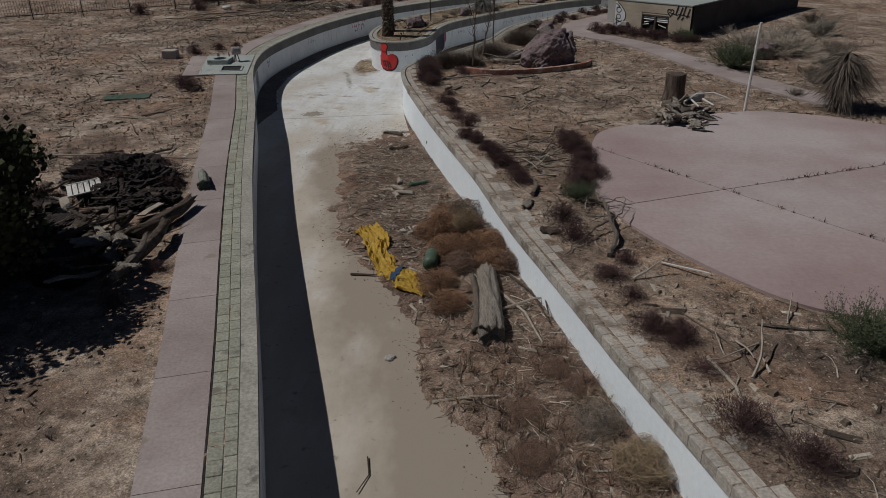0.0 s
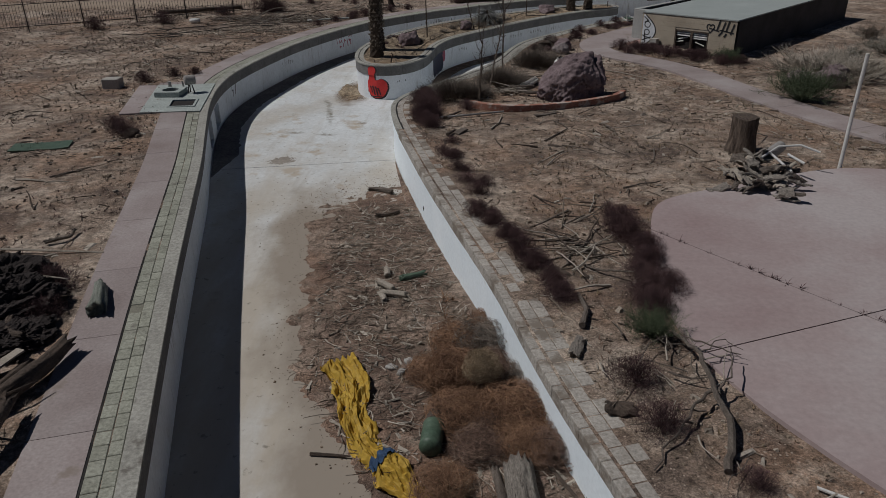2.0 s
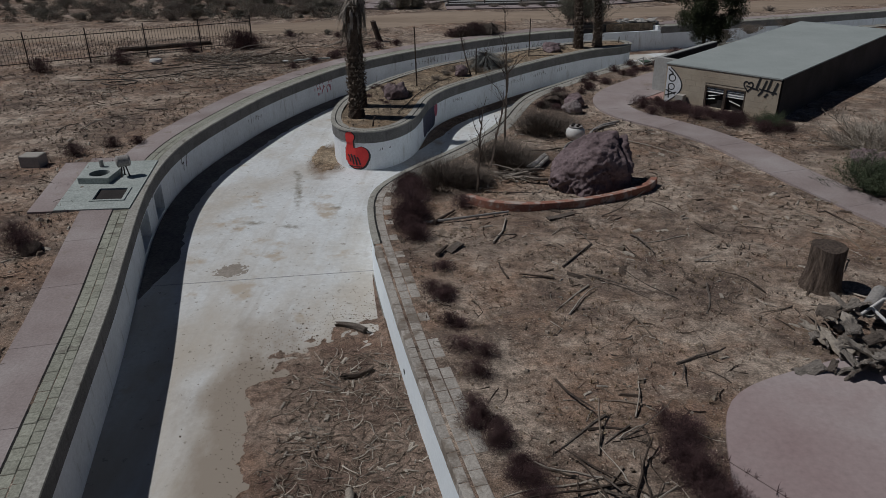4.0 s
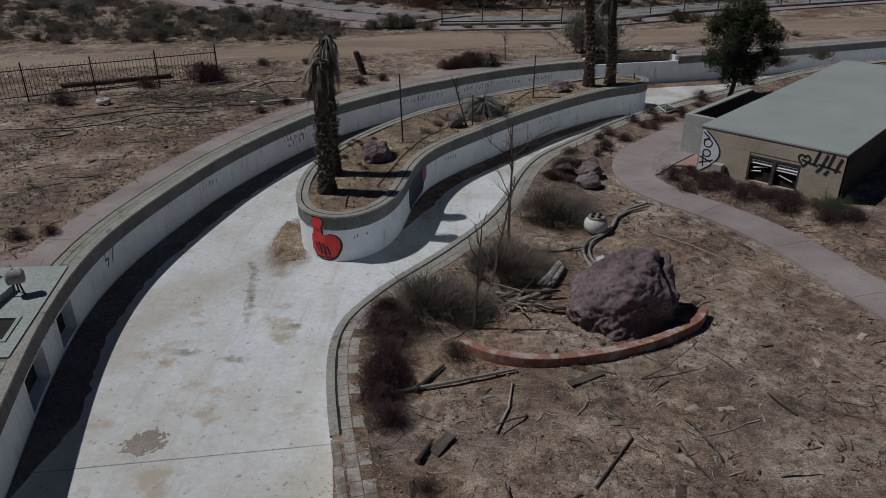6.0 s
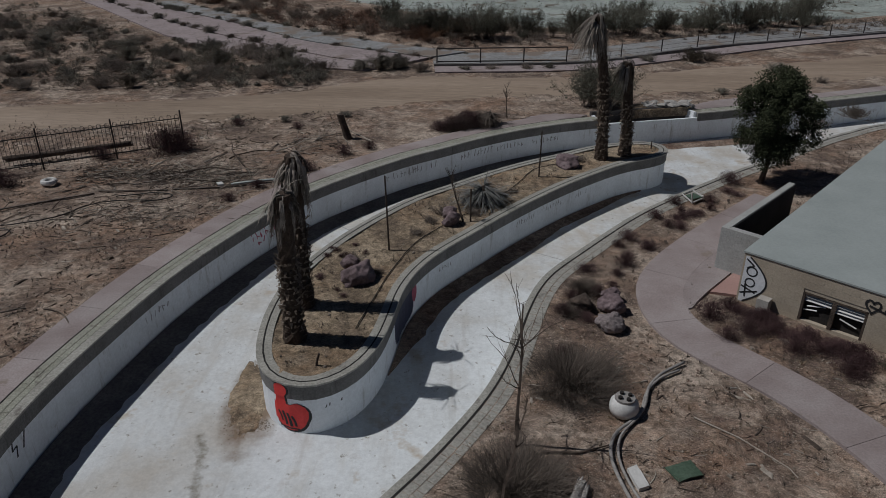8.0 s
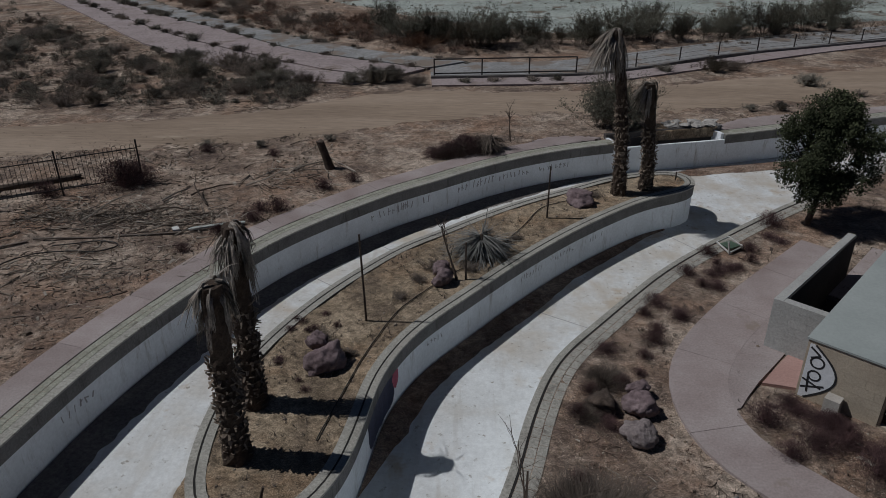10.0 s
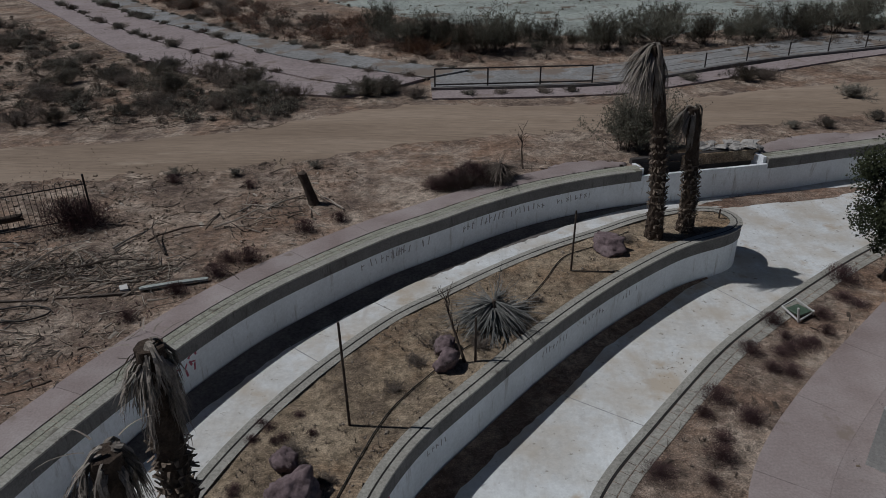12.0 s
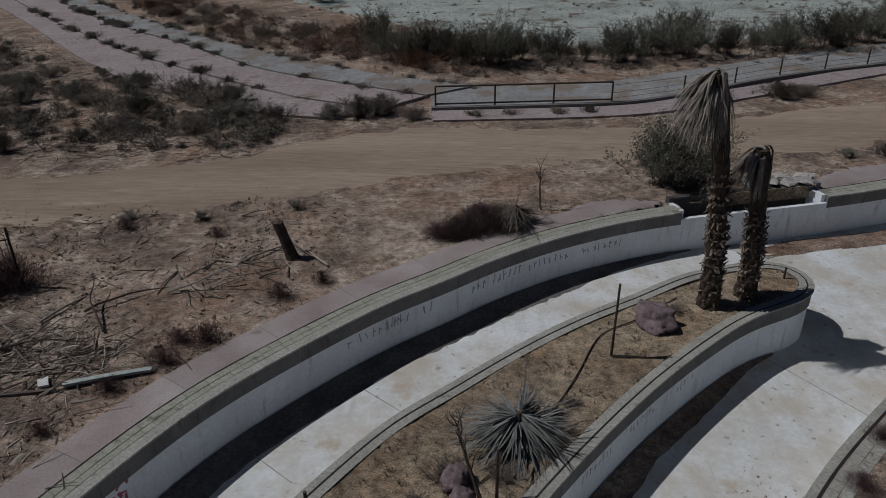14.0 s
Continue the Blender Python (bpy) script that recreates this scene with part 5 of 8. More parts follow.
# long loose branches beside the log
for i, (x0, y0, x1, y1, z) in enumerate(((1.3, 10.9, 1.9, 9.1, 0.2), (1.5, 11.2, 2.2, 9.2, 0.25), (1.2, 10.2, 1.75, 8.6, 0.15), (1.7, 10.8, 1.9, 9.3, 0.3), (1.15, 9.6, 2.1, 9.9, 0.2), (0.2, 7.7, 1.1, 7.6, 0.12), (-1.5, 11.4, -1.0, 11.35, 0.05), (-1.35, 12.0, -1.2, 11.7, 0.08), (-0.3, 10.2, -0.2, 9.7, 0.06), (-0.55, 6.6, -0.6, 6.0, 0.03), (1.9, 11.4, 2.4, 9.0, 0.45))):
    mid = P((x0 + x1) / 2 + 0.08, (y0 + y1) / 2, 0)
    zz = silt_z(mid.x, mid.y)
    stick("branch", [P(x0, y0, silt_z(x0 * U, y0 * U) + 0.03), Vector((mid.x, mid.y, zz + z * 0.7)), P(x1, y1, silt_z(x1 * U, y1 * U) + 0.03 + z * 0.3)], 0.012 if i == 9 else 0.03, 0.008 if i == 9 else 0.015, M_PALE_TWIG if i % 3 else M_DARKWOOD, "long bleached loose branch in the channel")
# dust drift and weeds at the island tip and at the far wall
tip = tumbleweed(0.3, 160, M_STRAW, 55, "small rusty tumbleweed on the channel floor")
spot(tip, -0.15, 38.9, 0, 1.0, -DEPTH)

# ---- east bank ----
def boulder():
    """A wide boulder with a sloping back, a rough low flank and one corner block set off by a deep crack."""
    bm = bmesh.new()
    bmesh.ops.create_icosphere(bm, subdivisions=6, radius=1.0)
    sides_ = [(Vector(m).normalized(), d) for m, d in (((-0.75, -0.1, 0.75), 0.72), ((-0.05, -0.15, 1.0), 0.86), ((1.0, -0.15, 0.12), 0.90), ((0.45, 0.9, 0.35), 0.82), ((-0.3, 0.9, 0.4), 0.80), ((-0.5, -0.85, 0.3), 0.84), ((0.35, -1.0, 0.1), 0.82), ((-1.0, 0.2, 0.1), 0.98), ((0.7, -0.55, 0.75), 0.86))]
    crack = Vector((0.85, 0.35, -0.12)).normalized()
    for v in bm.verts:
        p = v.co.copy()
        near = sorted(d / max(0.05, p.dot(m)) for m, d in sides_)[:2]
        k = min(1.1, near[0] - 0.045 * math.exp(-(near[1] - near[0]) * 16))
        k *= 1 + 0.10 * noise.noise(p * 1.5 + Vector((3, 1, 8))) + 0.075 * noise.noise(p * 4.2) - 0.08 * abs(noise.noise(p * 4.3 + Vector((2, 7, 0)))) + 0.028 * noise.noise(p * 11 + Vector((5, 0, 0))) + 0.022 * noise.noise(p * 24)
        low_rough = max(0.0, 0.25 - p.z) * max(0.0, 0.5 - p.x)
        k *= 1 - 0.35 * low_rough * abs(noise.noise(p * 6.5))
        gap = p.dot(crack) - 0.52 - 0.05 * noise.noise(p * 3)
        if p.z > -0.1:
            k *= 1 - 0.32 * math.exp(-((gap / 0.05) ** 2)) * min(1.0, (p.z + 0.1) * 3)
            k *= 1.0 + 0.07 * (1 / (1 + math.exp(-(gap - 0.06) * 60))) * (p.z > 0)
        q = p * k
        v.co = Vector((q.x * 1.12, q.y * 0.98, max(q.z, -0.5) * 1.02))
    return tagged(part("boulder", bm, M_ROCK, smooth=True), "huge purple-brown boulder inside a terracotta kerb", "rock")


spot(boulder(), 3.27, 24.5, 4, 1.0, 0.4)


def curved_curb():
    line = spline([(0.5, 23.5), (0.85, 23.2), (1.3, 23.05), (1.8, 23.0), (2.4, 23.1), (3.0, 23.28), (3.6, 23.55), (4.15, 23.9), (4.5, 24.2), (4.68, 24.55)], 0.12)
    bm = ribbon(bmesh.new(), shifted(line, 0.09), shifted(line, -0.09), -0.06, 0.15)
    ob = part("curved_curb", bm, M_TERRA)
    b = ob.modifiers.new("edge", "BEVEL")
    b.width, b.segments = 0.012, 2
    tagged(ob, "long curved terracotta coloured kerb with worn paint", "curb")


curved_curb()
spot(plank("board", 0.75, 0.16, 0.03, M_BARK, "short pale weathered board on the ground", 3), 2.1, 22.5, -60, 1, -0.03)
spot(plank("board", 0.4, 0.14, 0.03, M_BARK, "short pale weathered board beside the boulder", 4), 3.35, 23.35, 20, 1, 0.0)
def pot():
    root = tagged(new("round_tank"), "weathered white round filter tank with an open top", "tank")
    prof = [(0.15, 0.0), (0.27, 0.06), (0.31, 0.18), (0.29, 0.32), (0.2, 0.4)]
    bm, rings = bmesh.new(), []
    for r, z in prof:
        rings.append([bm.verts.new((r * math.cos(a), r * math.sin(a), z)) for a in (2 * math.pi * k / 20 for k in range(20))])
    for a, b in zip(rings, rings[1:]):
        for k in range(20):
            bm.faces.new((a[k], a[(k + 1) % 20], b[(k + 1) % 20], b[k]))
    bm.faces.new(rings[0][::-1])
    part("body", bm, M_WHITEP, root, smooth=True)
    bm = bmesh.new()
    tube(bm, [(0, 0, 0.38), (0, 0, 0.44)], [0.21, 0.21], 18)
    part("rim", bm, M_HOSE, root, "grey ring")
    for k in range(4):
        a = k * 1.57 + 0.4
        part("port", tube(bmesh.new(), [(0.12 * math.cos(a), 0.12 * math.sin(a), 0.44), (0.12 * math.cos(a), 0.12 * math.sin(a), 0.49)], 0.045, 9), M_BLACK, root)
    return root


spot(pot(), 3.4, 28.0, 0, 1.0, -0.06)
hose("thick_hose", [(4.85, 29.45), (4.35, 29.1), (4.0, 28.7), (3.75, 28.0), (3.2, 27.5), (2.98, 27.0), (3.0, 26.4), (3.1, 25.9), (3.15, 25.5)], 0.038, M_HOSE, "long grey ribbed hose lying on the ground")
hose("thick_hose", [(4.7, 29.2), (4.25, 28.95), (3.9, 28.5), (3.68, 27.9), (3.3, 27.5), (3.1, 27.0), (3.12, 26.4), (3.25, 25.9)], 0.03, M_HOSE, "long grey hose lying beside another")
spot(plank("white_tray", 0.5, 0.22, 0.08, M_WHITEP, "small white plastic tray on the ground", 5, "tray"), 3.35, 26.2, 15, 1, -0.03)
spot(plank("green_sheet", 0.55, 0.4, 0.03, M_GREENP, "broken green plastic panel on the ground", 6, "panel"), 3.85, 26.5, -70, 1, -0.03)
spot(log("pale_log", 1.15, 0.085, 0.08, 90, M_BIRCH, "pale log with a charred end leaning on bunch grass", 0.01), 1.98, 25.4, -27, 1, 0.0)
spot(log("pale_log", 0.95, 0.055, 0.05, 91, M_BIRCH, "thin grey log beside a paler one", 0.02), 2.16, 25.45, -22, 1, 0.0)
for k in range(46):
    a, x, y = rng.uniform(0, 6.28), 1.5 + rng.gauss(0, 0.26), 24.85 + rng.gauss(0, 0.16)
    p = P(x, y, rng.uniform(0.0, 0.16))
    stick("heap_twig", bent(p, Vector((math.cos(a), math.sin(a) * 0.6, rng.uniform(-0.05, 0.25))), rng.uniform(0.3, 0.8), 4, 0.03, 0.2, rng), rng.uniform(0.01, 0.024), 0.006, (M_PALE_TWIG, M_BARK, M_TWIG)[k % 3], "dry twig in a small heap of cut branches")["group"] = "twigs of the small heap"
for i, (x, y, a, L, r) in enumerate(((1.2, 25.0, -70, 1.2, 0.05), (1.45, 24.75, -50, 0.9, 0.06), (1.6, 25.1, -85, 0.8, 0.05), (1.1, 25.2, -95, 0.9, 0.04), (1.75, 24.7, -100, 0.7, 0.06), (1.3, 24.6, -30, 0.6, 0.04))):
    spot(log("cut_branch", L, r, r * 0.8, 100 + i, M_PALE_TWIG if i % 2 else M_BARK, "bleached cut branch in a small heap", 0.06, 8, "branch"), x, y, a, 1, -0.02 + 0.05 * (i % 3))
for seed, x, y, s, m, lab in ((7, 3.22, 31.5, 0.33, M_DARKWOOD, "dark brushy lump beside two rocks"), (8, 3.85, 31.5, 0.36, M_ROCK, "rough purple-brown rock beside the walk"), (9, 3.7, 30.75, 0.36, M_PALEROCK, "paler grey rock beside the walk"), (10, 3.9, 31.9, 0.26, M_ROCK, "small purple-brown rock beside the walk")):
    spot(rock("garden_rock", (s, s * 0.85, s * 0.8), seed, m if m != M_PALEROCK else M_GREYROCK, lab), x, y, seed * 40, 1, 0.14)
def hair_grass(name, radius, height, n, material, seed, label):
    """A hazy clump of hair-thin dead stalks that lean every way, with bare and dense places."""
    r, s = random.Random(seed), Soup()
    for _ in range(n):
        t, q = r.uniform(0, 6.28), r.random() ** 0.6
        c = Vector((math.cos(t), math.sin(t), 0))
        if noise.noise((c.x * q * 2.2, c.y * q * 2.2, seed)) < -0.18:
            continue
        d = Vector((r.gauss(0, 0.34), r.gauss(0, 0.34), 1)) + c * q * 0.75
        L = height * r.uniform(0.35, 1.1) * (1.1 - 0.45 * q) * (1 + 0.4 * noise.noise((c.x * q * 3, c.y * q * 3, seed + 9)))
        s.blade(bent(c * radius * 0.62 * q + Vector((0, 0, -0.04)), d, L, 4, r.uniform(-0.02, 0.16), 0.24, r), r.uniform(0.004, 0.009), Vector((-d.y, d.x, 0.1)).normalized())
    root = tagged(new(name), label, "grass")
    s.make("tuft", material, root)
    return root


GR = hair_grass("bunch_grass", 0.9, 0.85, 5200, M_GRASS, 56, "large dark dead bunch grass")
spot(GR, 2.65, 28.9, 0, 1.5, sz=0.95)
for x, y, a, s, z in ((1.4, 26.2, 50, 1.4, 0.95), (0.0, 24.7, 100, 1.4, 0.95), (0.6, 24.6, 10, 0.8, 0.7), (2.9, 31.3, 20, 0.45, 0.4), (3.4, 32.3, 20, 0.6, 0.5), (1.75, 25.6, 150, 0.6, 0.5), (3.2, 31.55, 70, 0.5, 0.4)):
    again(GR, x, y, a, s, sz=z)


def fine_brush(name, radius, height, stems, n, material, seed, label):
    """A hazy dome of very fine dead twigs over a few thin stems."""
    r, s = random.Random(seed), Soup()
    for _ in range(stems):
        d = outward(r, 0.3, 1.45)
        s.twig(bent(Vector((d.x * radius * 0.3 * r.random(), d.y * radius * 0.3 * r.random(), -0.04)), d, height * r.uniform(0.6, 1.0), 4, -0.02, 0.2, r), 0.006, 0.002)
    for _ in range(n):
        d = outward(r, 0.0, 1.5)
        k = r.random() ** 0.55 * (1 + 0.3 * noise.noise(d * 2.2 + Vector((seed, 0, 0))))
        p = Vector((d.x * radius * k, d.y * radius * k, d.z * height * k * 0.95))
        s.twig(bent(p, outward(r, -0.2, 1.5) + d * 0.6, r.uniform(0.07, 0.17), 2, 0.0, 0.4, r), 0.0034, 0.0018)
    root = tagged(new(name), label, "dry brush")
    s.make("tangle", material, root)
    return root


RB = fine_brush("red_brush", 0.68, 0.62, 40, 2300, M_REDTWIG, 57, "dense dark red dead brush")
spot(RB, -0.66, 23.1, 0, 0.8)
for x, y, a, s in ((-0.58, 22.4, 80, 0.75), (-0.68, 23.8, 140, 0.8), (-0.5, 21.6, 30, 0.6), (0.6, 17.2, 30, 0.6), (2.3, 11.4, 70, 0.8), (2.4, 10.6, 20, 0.8), (3.1, 9.8, 0, 0.5), (3.05, 7.8, 90, 0.75), (3.4, 7.6, 10, 0.6), (3.6, 5.9, 10, 0.9), (4.1, 5.4, 60, 0.8), (0.2, 18.5, 50, 0.5), (-0.1, 19.5, 20, 0.55), (4.95, 35.0, 0, 0.55), (4.6, 33.6, 60, 0.5), (6.0, 36.4, 10, 0.5), (6.8, 37.4, 50, 0.5), (5.9, 31.2, 20, 0.7), (6.5, 30.6, 70, 0.7), (7.2, 30.0, 10, 0.7), (7.9, 29.2, 50, 0.7), (8.6, 28.6, 20, 0.6), (6.0, 30.4, 20, 0.5), (9.0, 39.2, 0, 0.7), (0.4, 23.2, 0, 0.5)):
    again(RB, x, y, a, s * (0.78 if y < 20 else 1.0))
vr = random.Random(44)
for k in range(14):
    y = vr.choice((vr.uniform(5.8, 10.0), vr.uniform(17.0, 21.5)))
    x = float(np.interp(y * U, east[:, 1][:150], east[:, 0][:150])) / U + 0.78 + abs(vr.gauss(0, 0.16))
    again(RB, x, y, vr.uniform(0, 360), vr.uniform(0.3, 0.55), sz=vr.uniform(0.2, 0.4))
for k in range(26):
    yk = 16.5 - 3.3 * k / 25 + vr.gauss(0, 0.08)
    again(RB, float(np.interp(yk, (12.4, 14.05, 15.44, 16.66, 17.2), (2.05, 1.5, 0.92, 0.45, 0.3))) + vr.gauss(0, 0.09), yk, vr.uniform(0, 360), vr.uniform(0.25, 0.5), sz=vr.uniform(0.25, 0.5))
for k in range(24):
    yk = 16.2 - 3.3 * k / 23 + vr.gauss(0, 0.08)
    again(RB, float(np.interp(yk, (10.7, 12.4, 13.4, 15.0, 16.4, 16.9), (3.25, 2.72, 2.95, 3.1, 2.95, 2.95))) + vr.gauss(0, 0.12), yk, vr.uniform(0, 360), vr.uniform(0.3, 0.62), sz=vr.uniform(0.3, 0.65))
for k in range(14):
    yk = vr.uniform(21.5, 24.5)
    again(RB, -0.52 - 0.1 * (yk - 21.5) + vr.gauss(0, 0.1), yk, vr.uniform(0, 360), vr.uniform(0.5, 0.75), sz=vr.uniform(0.4, 0.75))
for k in range(26):
    y = vr.uniform(28.7, 31.7)
    again(RB, 6.25 + (31.7 - y) * 1.02 + vr.uniform(-0.35, 0.25), y, vr.uniform(0, 360), vr.uniform(0.4, 0.7), sz=vr.uniform(0.3, 0.5))
for k in range(26):
    y = vr.uniform(29.5, 38.5)
    x = float(np.interp(y * U, east[:, 1], east[:, 0])) / U + 0.75 + vr.random() * 1.0
    again(RB, x, y, vr.uniform(0, 360), vr.uniform(0.3, 0.6), sz=vr.uniform(0.2, 0.4))
for k in range(12):
    again(RB, vr.uniform(-3.0, -1.4), vr.uniform(31.5, 34.5) + 0.4, vr.uniform(0, 360), vr.uniform(0.15, 0.3), sz=vr.uniform(0.12, 0.2))
GB = shrub("green_bush", 0.55, 0.7, 130, 14, 7, 0.022, M_BUSHGREEN, M_BUSHGREEN, 58, "round dull green broom bush", lean=0.25, thick=0.006)
spot(GB, 5.75, 7.4, 0, 1.0)
again(GB, 9.3, 24.0, 40, 1.35)
again(GB, 2.72, 12.4, 10, 0.55)
again(GB, 8.9, 29.0, 90, 0.7)


# tree stump with a heap of bark and pipes
def stump(name, x, y, r, h, seed, label, lean=(0, 0), material=M_DARKWOOD):
    bm, rings, sides = bmesh.new(), [], 72
    for i in range(9):
        t = i / 8
        rad = r * (1.3 - 0.3 * min(1, t * 2.2) ** 0.6)
        rings.append([bm.verts.new((lean[0] * t + rad * math.cos(a) * (1 - 0.2 * abs(noise.noise((math.cos(a) * 5, math.sin(a) * 5, seed + t * 0.8))) - 0.1 * abs(noise.noise((math.cos(a) * 13, math.sin(a) * 13, seed + t * 2))) + 0.06 * noise.noise((math.cos(a) * 2, math.sin(a) * 2, seed))), lean[1] * t + rad * math.sin(a), h * t + (0.05 * noise.noise((a, seed, 1)) if i == 8 else 0))) for k, a in enumerate(2 * math.pi * k / sides for k in range(sides))])
    for a, b in zip(rings, rings[1:]):
        for k in range(sides):
            bm.faces.new((a[k], a[(k + 1) % sides], b[(k + 1) % sides], b[k]))
    bm.faces.new(rings[-1])
    ob = tagged(part(name, bm, material), label, "stump")
    ob.matrix_basis = Matrix.Translation(P(x, y, -0.08))
    return ob


stump("tree_stump", 6.27, 19.75, 0.33, 0.92, 3, "thick furrowed grey-brown tree stump", material=M_BARKTRUNK)
stump("leaning_post", -3.5, 43.5, 0.16, 1.1, 4, "charred leaning stump of a trunk", (-0.32, 0))
hr = random.Random(91)
for i in range(64):
    x, y = 6.0 + hr.gauss(0, 0.3), 17.75 + hr.gauss(0, 0.5)
    L = hr.uniform(0.2, 0.6)
    ob = bark_slab("bark_piece", L, hr.uniform(0.1, 0.26), 200 + i, (M_BARK, M_LOG, M_LOG, M_PALE_TWIG)[i % 4], "curled slab of grey bark in a heap beside the stump")
    ob["group"] = "bark heap beside the stump"
    ob.matrix_basis = Matrix.Translation(P(x, y, -0.03 + 0.15 * (i % 3) * max(0.0, 1 - 1.1 * abs(x - 6.0)))) @ Euler((hr.uniform(-0.65, 0.65), hr.uniform(-0.9, 0.9), hr.uniform(0, 6.3))).to_matrix().to_4x4()
pipes = tagged(new("bent_pipe"), "bent white plastic pipes on the bark heap", "pipe")
for pts, r in (([(6.15, 18.3, 0.35), (6.5, 18.45, 0.55), (6.9, 18.4, 0.6), (7.2, 18.2, 0.5)], 0.026), ([(6.3, 18.35, 0.45), (6.4, 18.0, 0.35), (6.5, 17.7, 0.25)], 0.028), ([(6.55, 18.1, 0.5), (6.75, 17.8, 0.4)], 0.03)):
    part("pipe", tube(bmesh.new(), [P(x, y, z) for x, y, z in pts], r, 8), M_WHITEP, pipes)
bm = bmesh.new()
tube(bm, [P(6.3, 18.4, 0.35), P(6.75, 18.95, 0.35)], 0.14, 16, caps=False)
tube(bm, [P(6.75, 18.95, 0.35), P(6.3, 18.4, 0.35)], 0.125, 16, caps=False)
tagged(part("drain_pipe", bm, M_HOSE), "short wide grey drain pipe in the heap", "pipe")
stick("white_pole", [P(7.82, 18.55, -0.05), P(7.85, 18.6, 1.3), P(7.87, 18.6, 2.65)], 0.045, 0.04, M_WHITEP, "tall white metal pole at the patio edge", "pole", 12)
spot(plank("white_board", 0.9, 0.035, 0.02, M_WHITEP, "thin white board on the patio edge", 8), 4.25, 9.35, 55, 1, 0.0)
for seed, x, y, s in ((12, 10.5, 25.6, 0.75), (13, 11.2, 26.2, 0.7), (14, 10.0, 26.0, 0.5)):
    spot(rock("rubble_rock", (s, s * 0.7, s * 0.6), seed, M_ROCK, "grey purple rock in a rubble heap"), x, y, seed * 30, 1, 0.1)
PILE = shrub("brush_pile", 0.9, 0.7, 110, 14, 0, 0.02, M_PALE_TWIG, M_PALE_TWIG, 62, "tangled heap of bleached cut branches", "brush", lean=0.15, thick=0.014)
spot(PILE, 11.0, 26.6, 0, 1.6, sz=1.0)
for x, y, a, k in ((11.6, 27.6, 70, 1.5), (10.6, 27.3, 140, 1.2), (11.6, 26.2, 200, 1.5), (12.3, 26.9, 30, 1.6)):
    again(PILE, x, y, a, k, sz=0.9)
# loose lounge chair frame
ch = tagged(new("broken_chair"), "broken white plastic chair frame on the gravel", "chair")
part("seat", block(bmesh.new(), -0.22, -0.2, 0.12, 0.2, 0.2, 0.16, 0.01), M_GREENP, ch, "dark webbing seat")
for pts in ([(-0.3, -0.25, 0.05), (-0.3, 0.25, 0.2), (0.25, 0.3, 0.22), (0.3, -0.2, 0.1), (-0.3, -0.25, 0.05)], [(-0.3, -0.25, 0.02), (-0.35, -0.2, 0.4)], [(0.3, -0.2, 0.02), (0.1, -0.3, 0.25)]):
    part("frame_bar", tube(bmesh.new(), pts, 0.028, 6), M_WHITEP, ch)
spot(ch, 7.45, 37.75, 30, 1.0, -0.03)

# ---- west bank ----
HEAP = ((-5.34, 10.46, -5.44, 11.86, 0.09), (-4.75, 10.3, -4.3, 11.9, 0.2), (-4.3, 9.37, -4.3, 10.65, 0.17), (-6.08, 10.2, -5.76, 10.9, 0.06), (-5.7, 9.9, -5.31, 9.65, 0.07), (-4.76, 9.46, -4.25, 9.57, 0.07), (-5.59, 11.65, -4.65, 10.53, 0.12), (-5.6, 13.2, -4.9, 12.75, 0.1),
        (-4.35, 8.73, -4.35, 10.05, 0.13), (-5.1, 10.1, -4.7, 11.6, 0.15), (-5.9, 10.9, -5.2, 11.3, 0.08), (-6.4, 9.6, -5.5, 10.5, 0.1), (-5.0, 9.0, -4.6, 10.2, 0.12), (-6.9, 10.9, -5.9, 11.5, 0.09), (-5.6, 9.2, -4.9, 9.9, 0.1), (-4.9, 11.2, -4.45, 12.2, 0.1), (-6.2, 15.0, -6.0, 15.45, 0.05), (-5.3, 12.6, -4.7, 12.0, 0.1), (-6.6, 13.0, -5.1, 13.5, 0.13), (-5.8, 12.4, -5.0, 13.1, 0.12))
for i, (x0, y0, x1, y1, r) in enumerate(HEAP):
    a, b = P(x0 - 0.22, y0), P(x1 - 0.22, y1)
    ob = log("heap_log", (b - a).length, r * 0.7, r * 0.45, 300 + i, (M_BARK, M_DARKWOOD, M_BARKTRUNK, M_DARKWOOD)[i % 4], "splintered weathered trunk in a brush heap", 0.22, 30)
    ob["group"] = "trunks of the brush heap"
    ob.matrix_basis = Matrix.Translation(Vector((a.x, a.y, -0.06 + 0.08 * (i % 3)))) @ Euler((0.05 * (i % 3), 0, math.atan2(b.y - a.y, b.x - a.x) - math.pi / 2)).to_matrix().to_4x4()
hh = random.Random(17)
for i in range(90):
    x, y = hh.uniform(-7.4, -4.2), hh.uniform(8.7, 13.8)
    if x > -4.4 - (y - 9) * 0.3:
        continue
    if i % 4 == 0:
        ob = plank("broken_board", hh.uniform(0.5, 1.1), hh.uniform(0.1, 0.22), 0.03, (M_BARK, M_PALE_TWIG)[i % 8 == 0], "broken grey board in the brush heap", 500 + i)
    else:
        ob = bark_slab("bark_piece", hh.uniform(0.3, 0.9), hh.uniform(0.1, 0.3), 500 + i, (M_BARK, M_DARKWOOD, M_LOG)[i % 3], "splintered piece of bark in the brush heap")
    ob.matrix_basis = Matrix.Translation(P(x, y, hh.uniform(-0.02, 0.22))) @ Euler((hh.uniform(-0.3, 0.3), hh.uniform(-0.3, 0.3), hh.uniform(0, 6.3))).to_matrix().to_4x4()
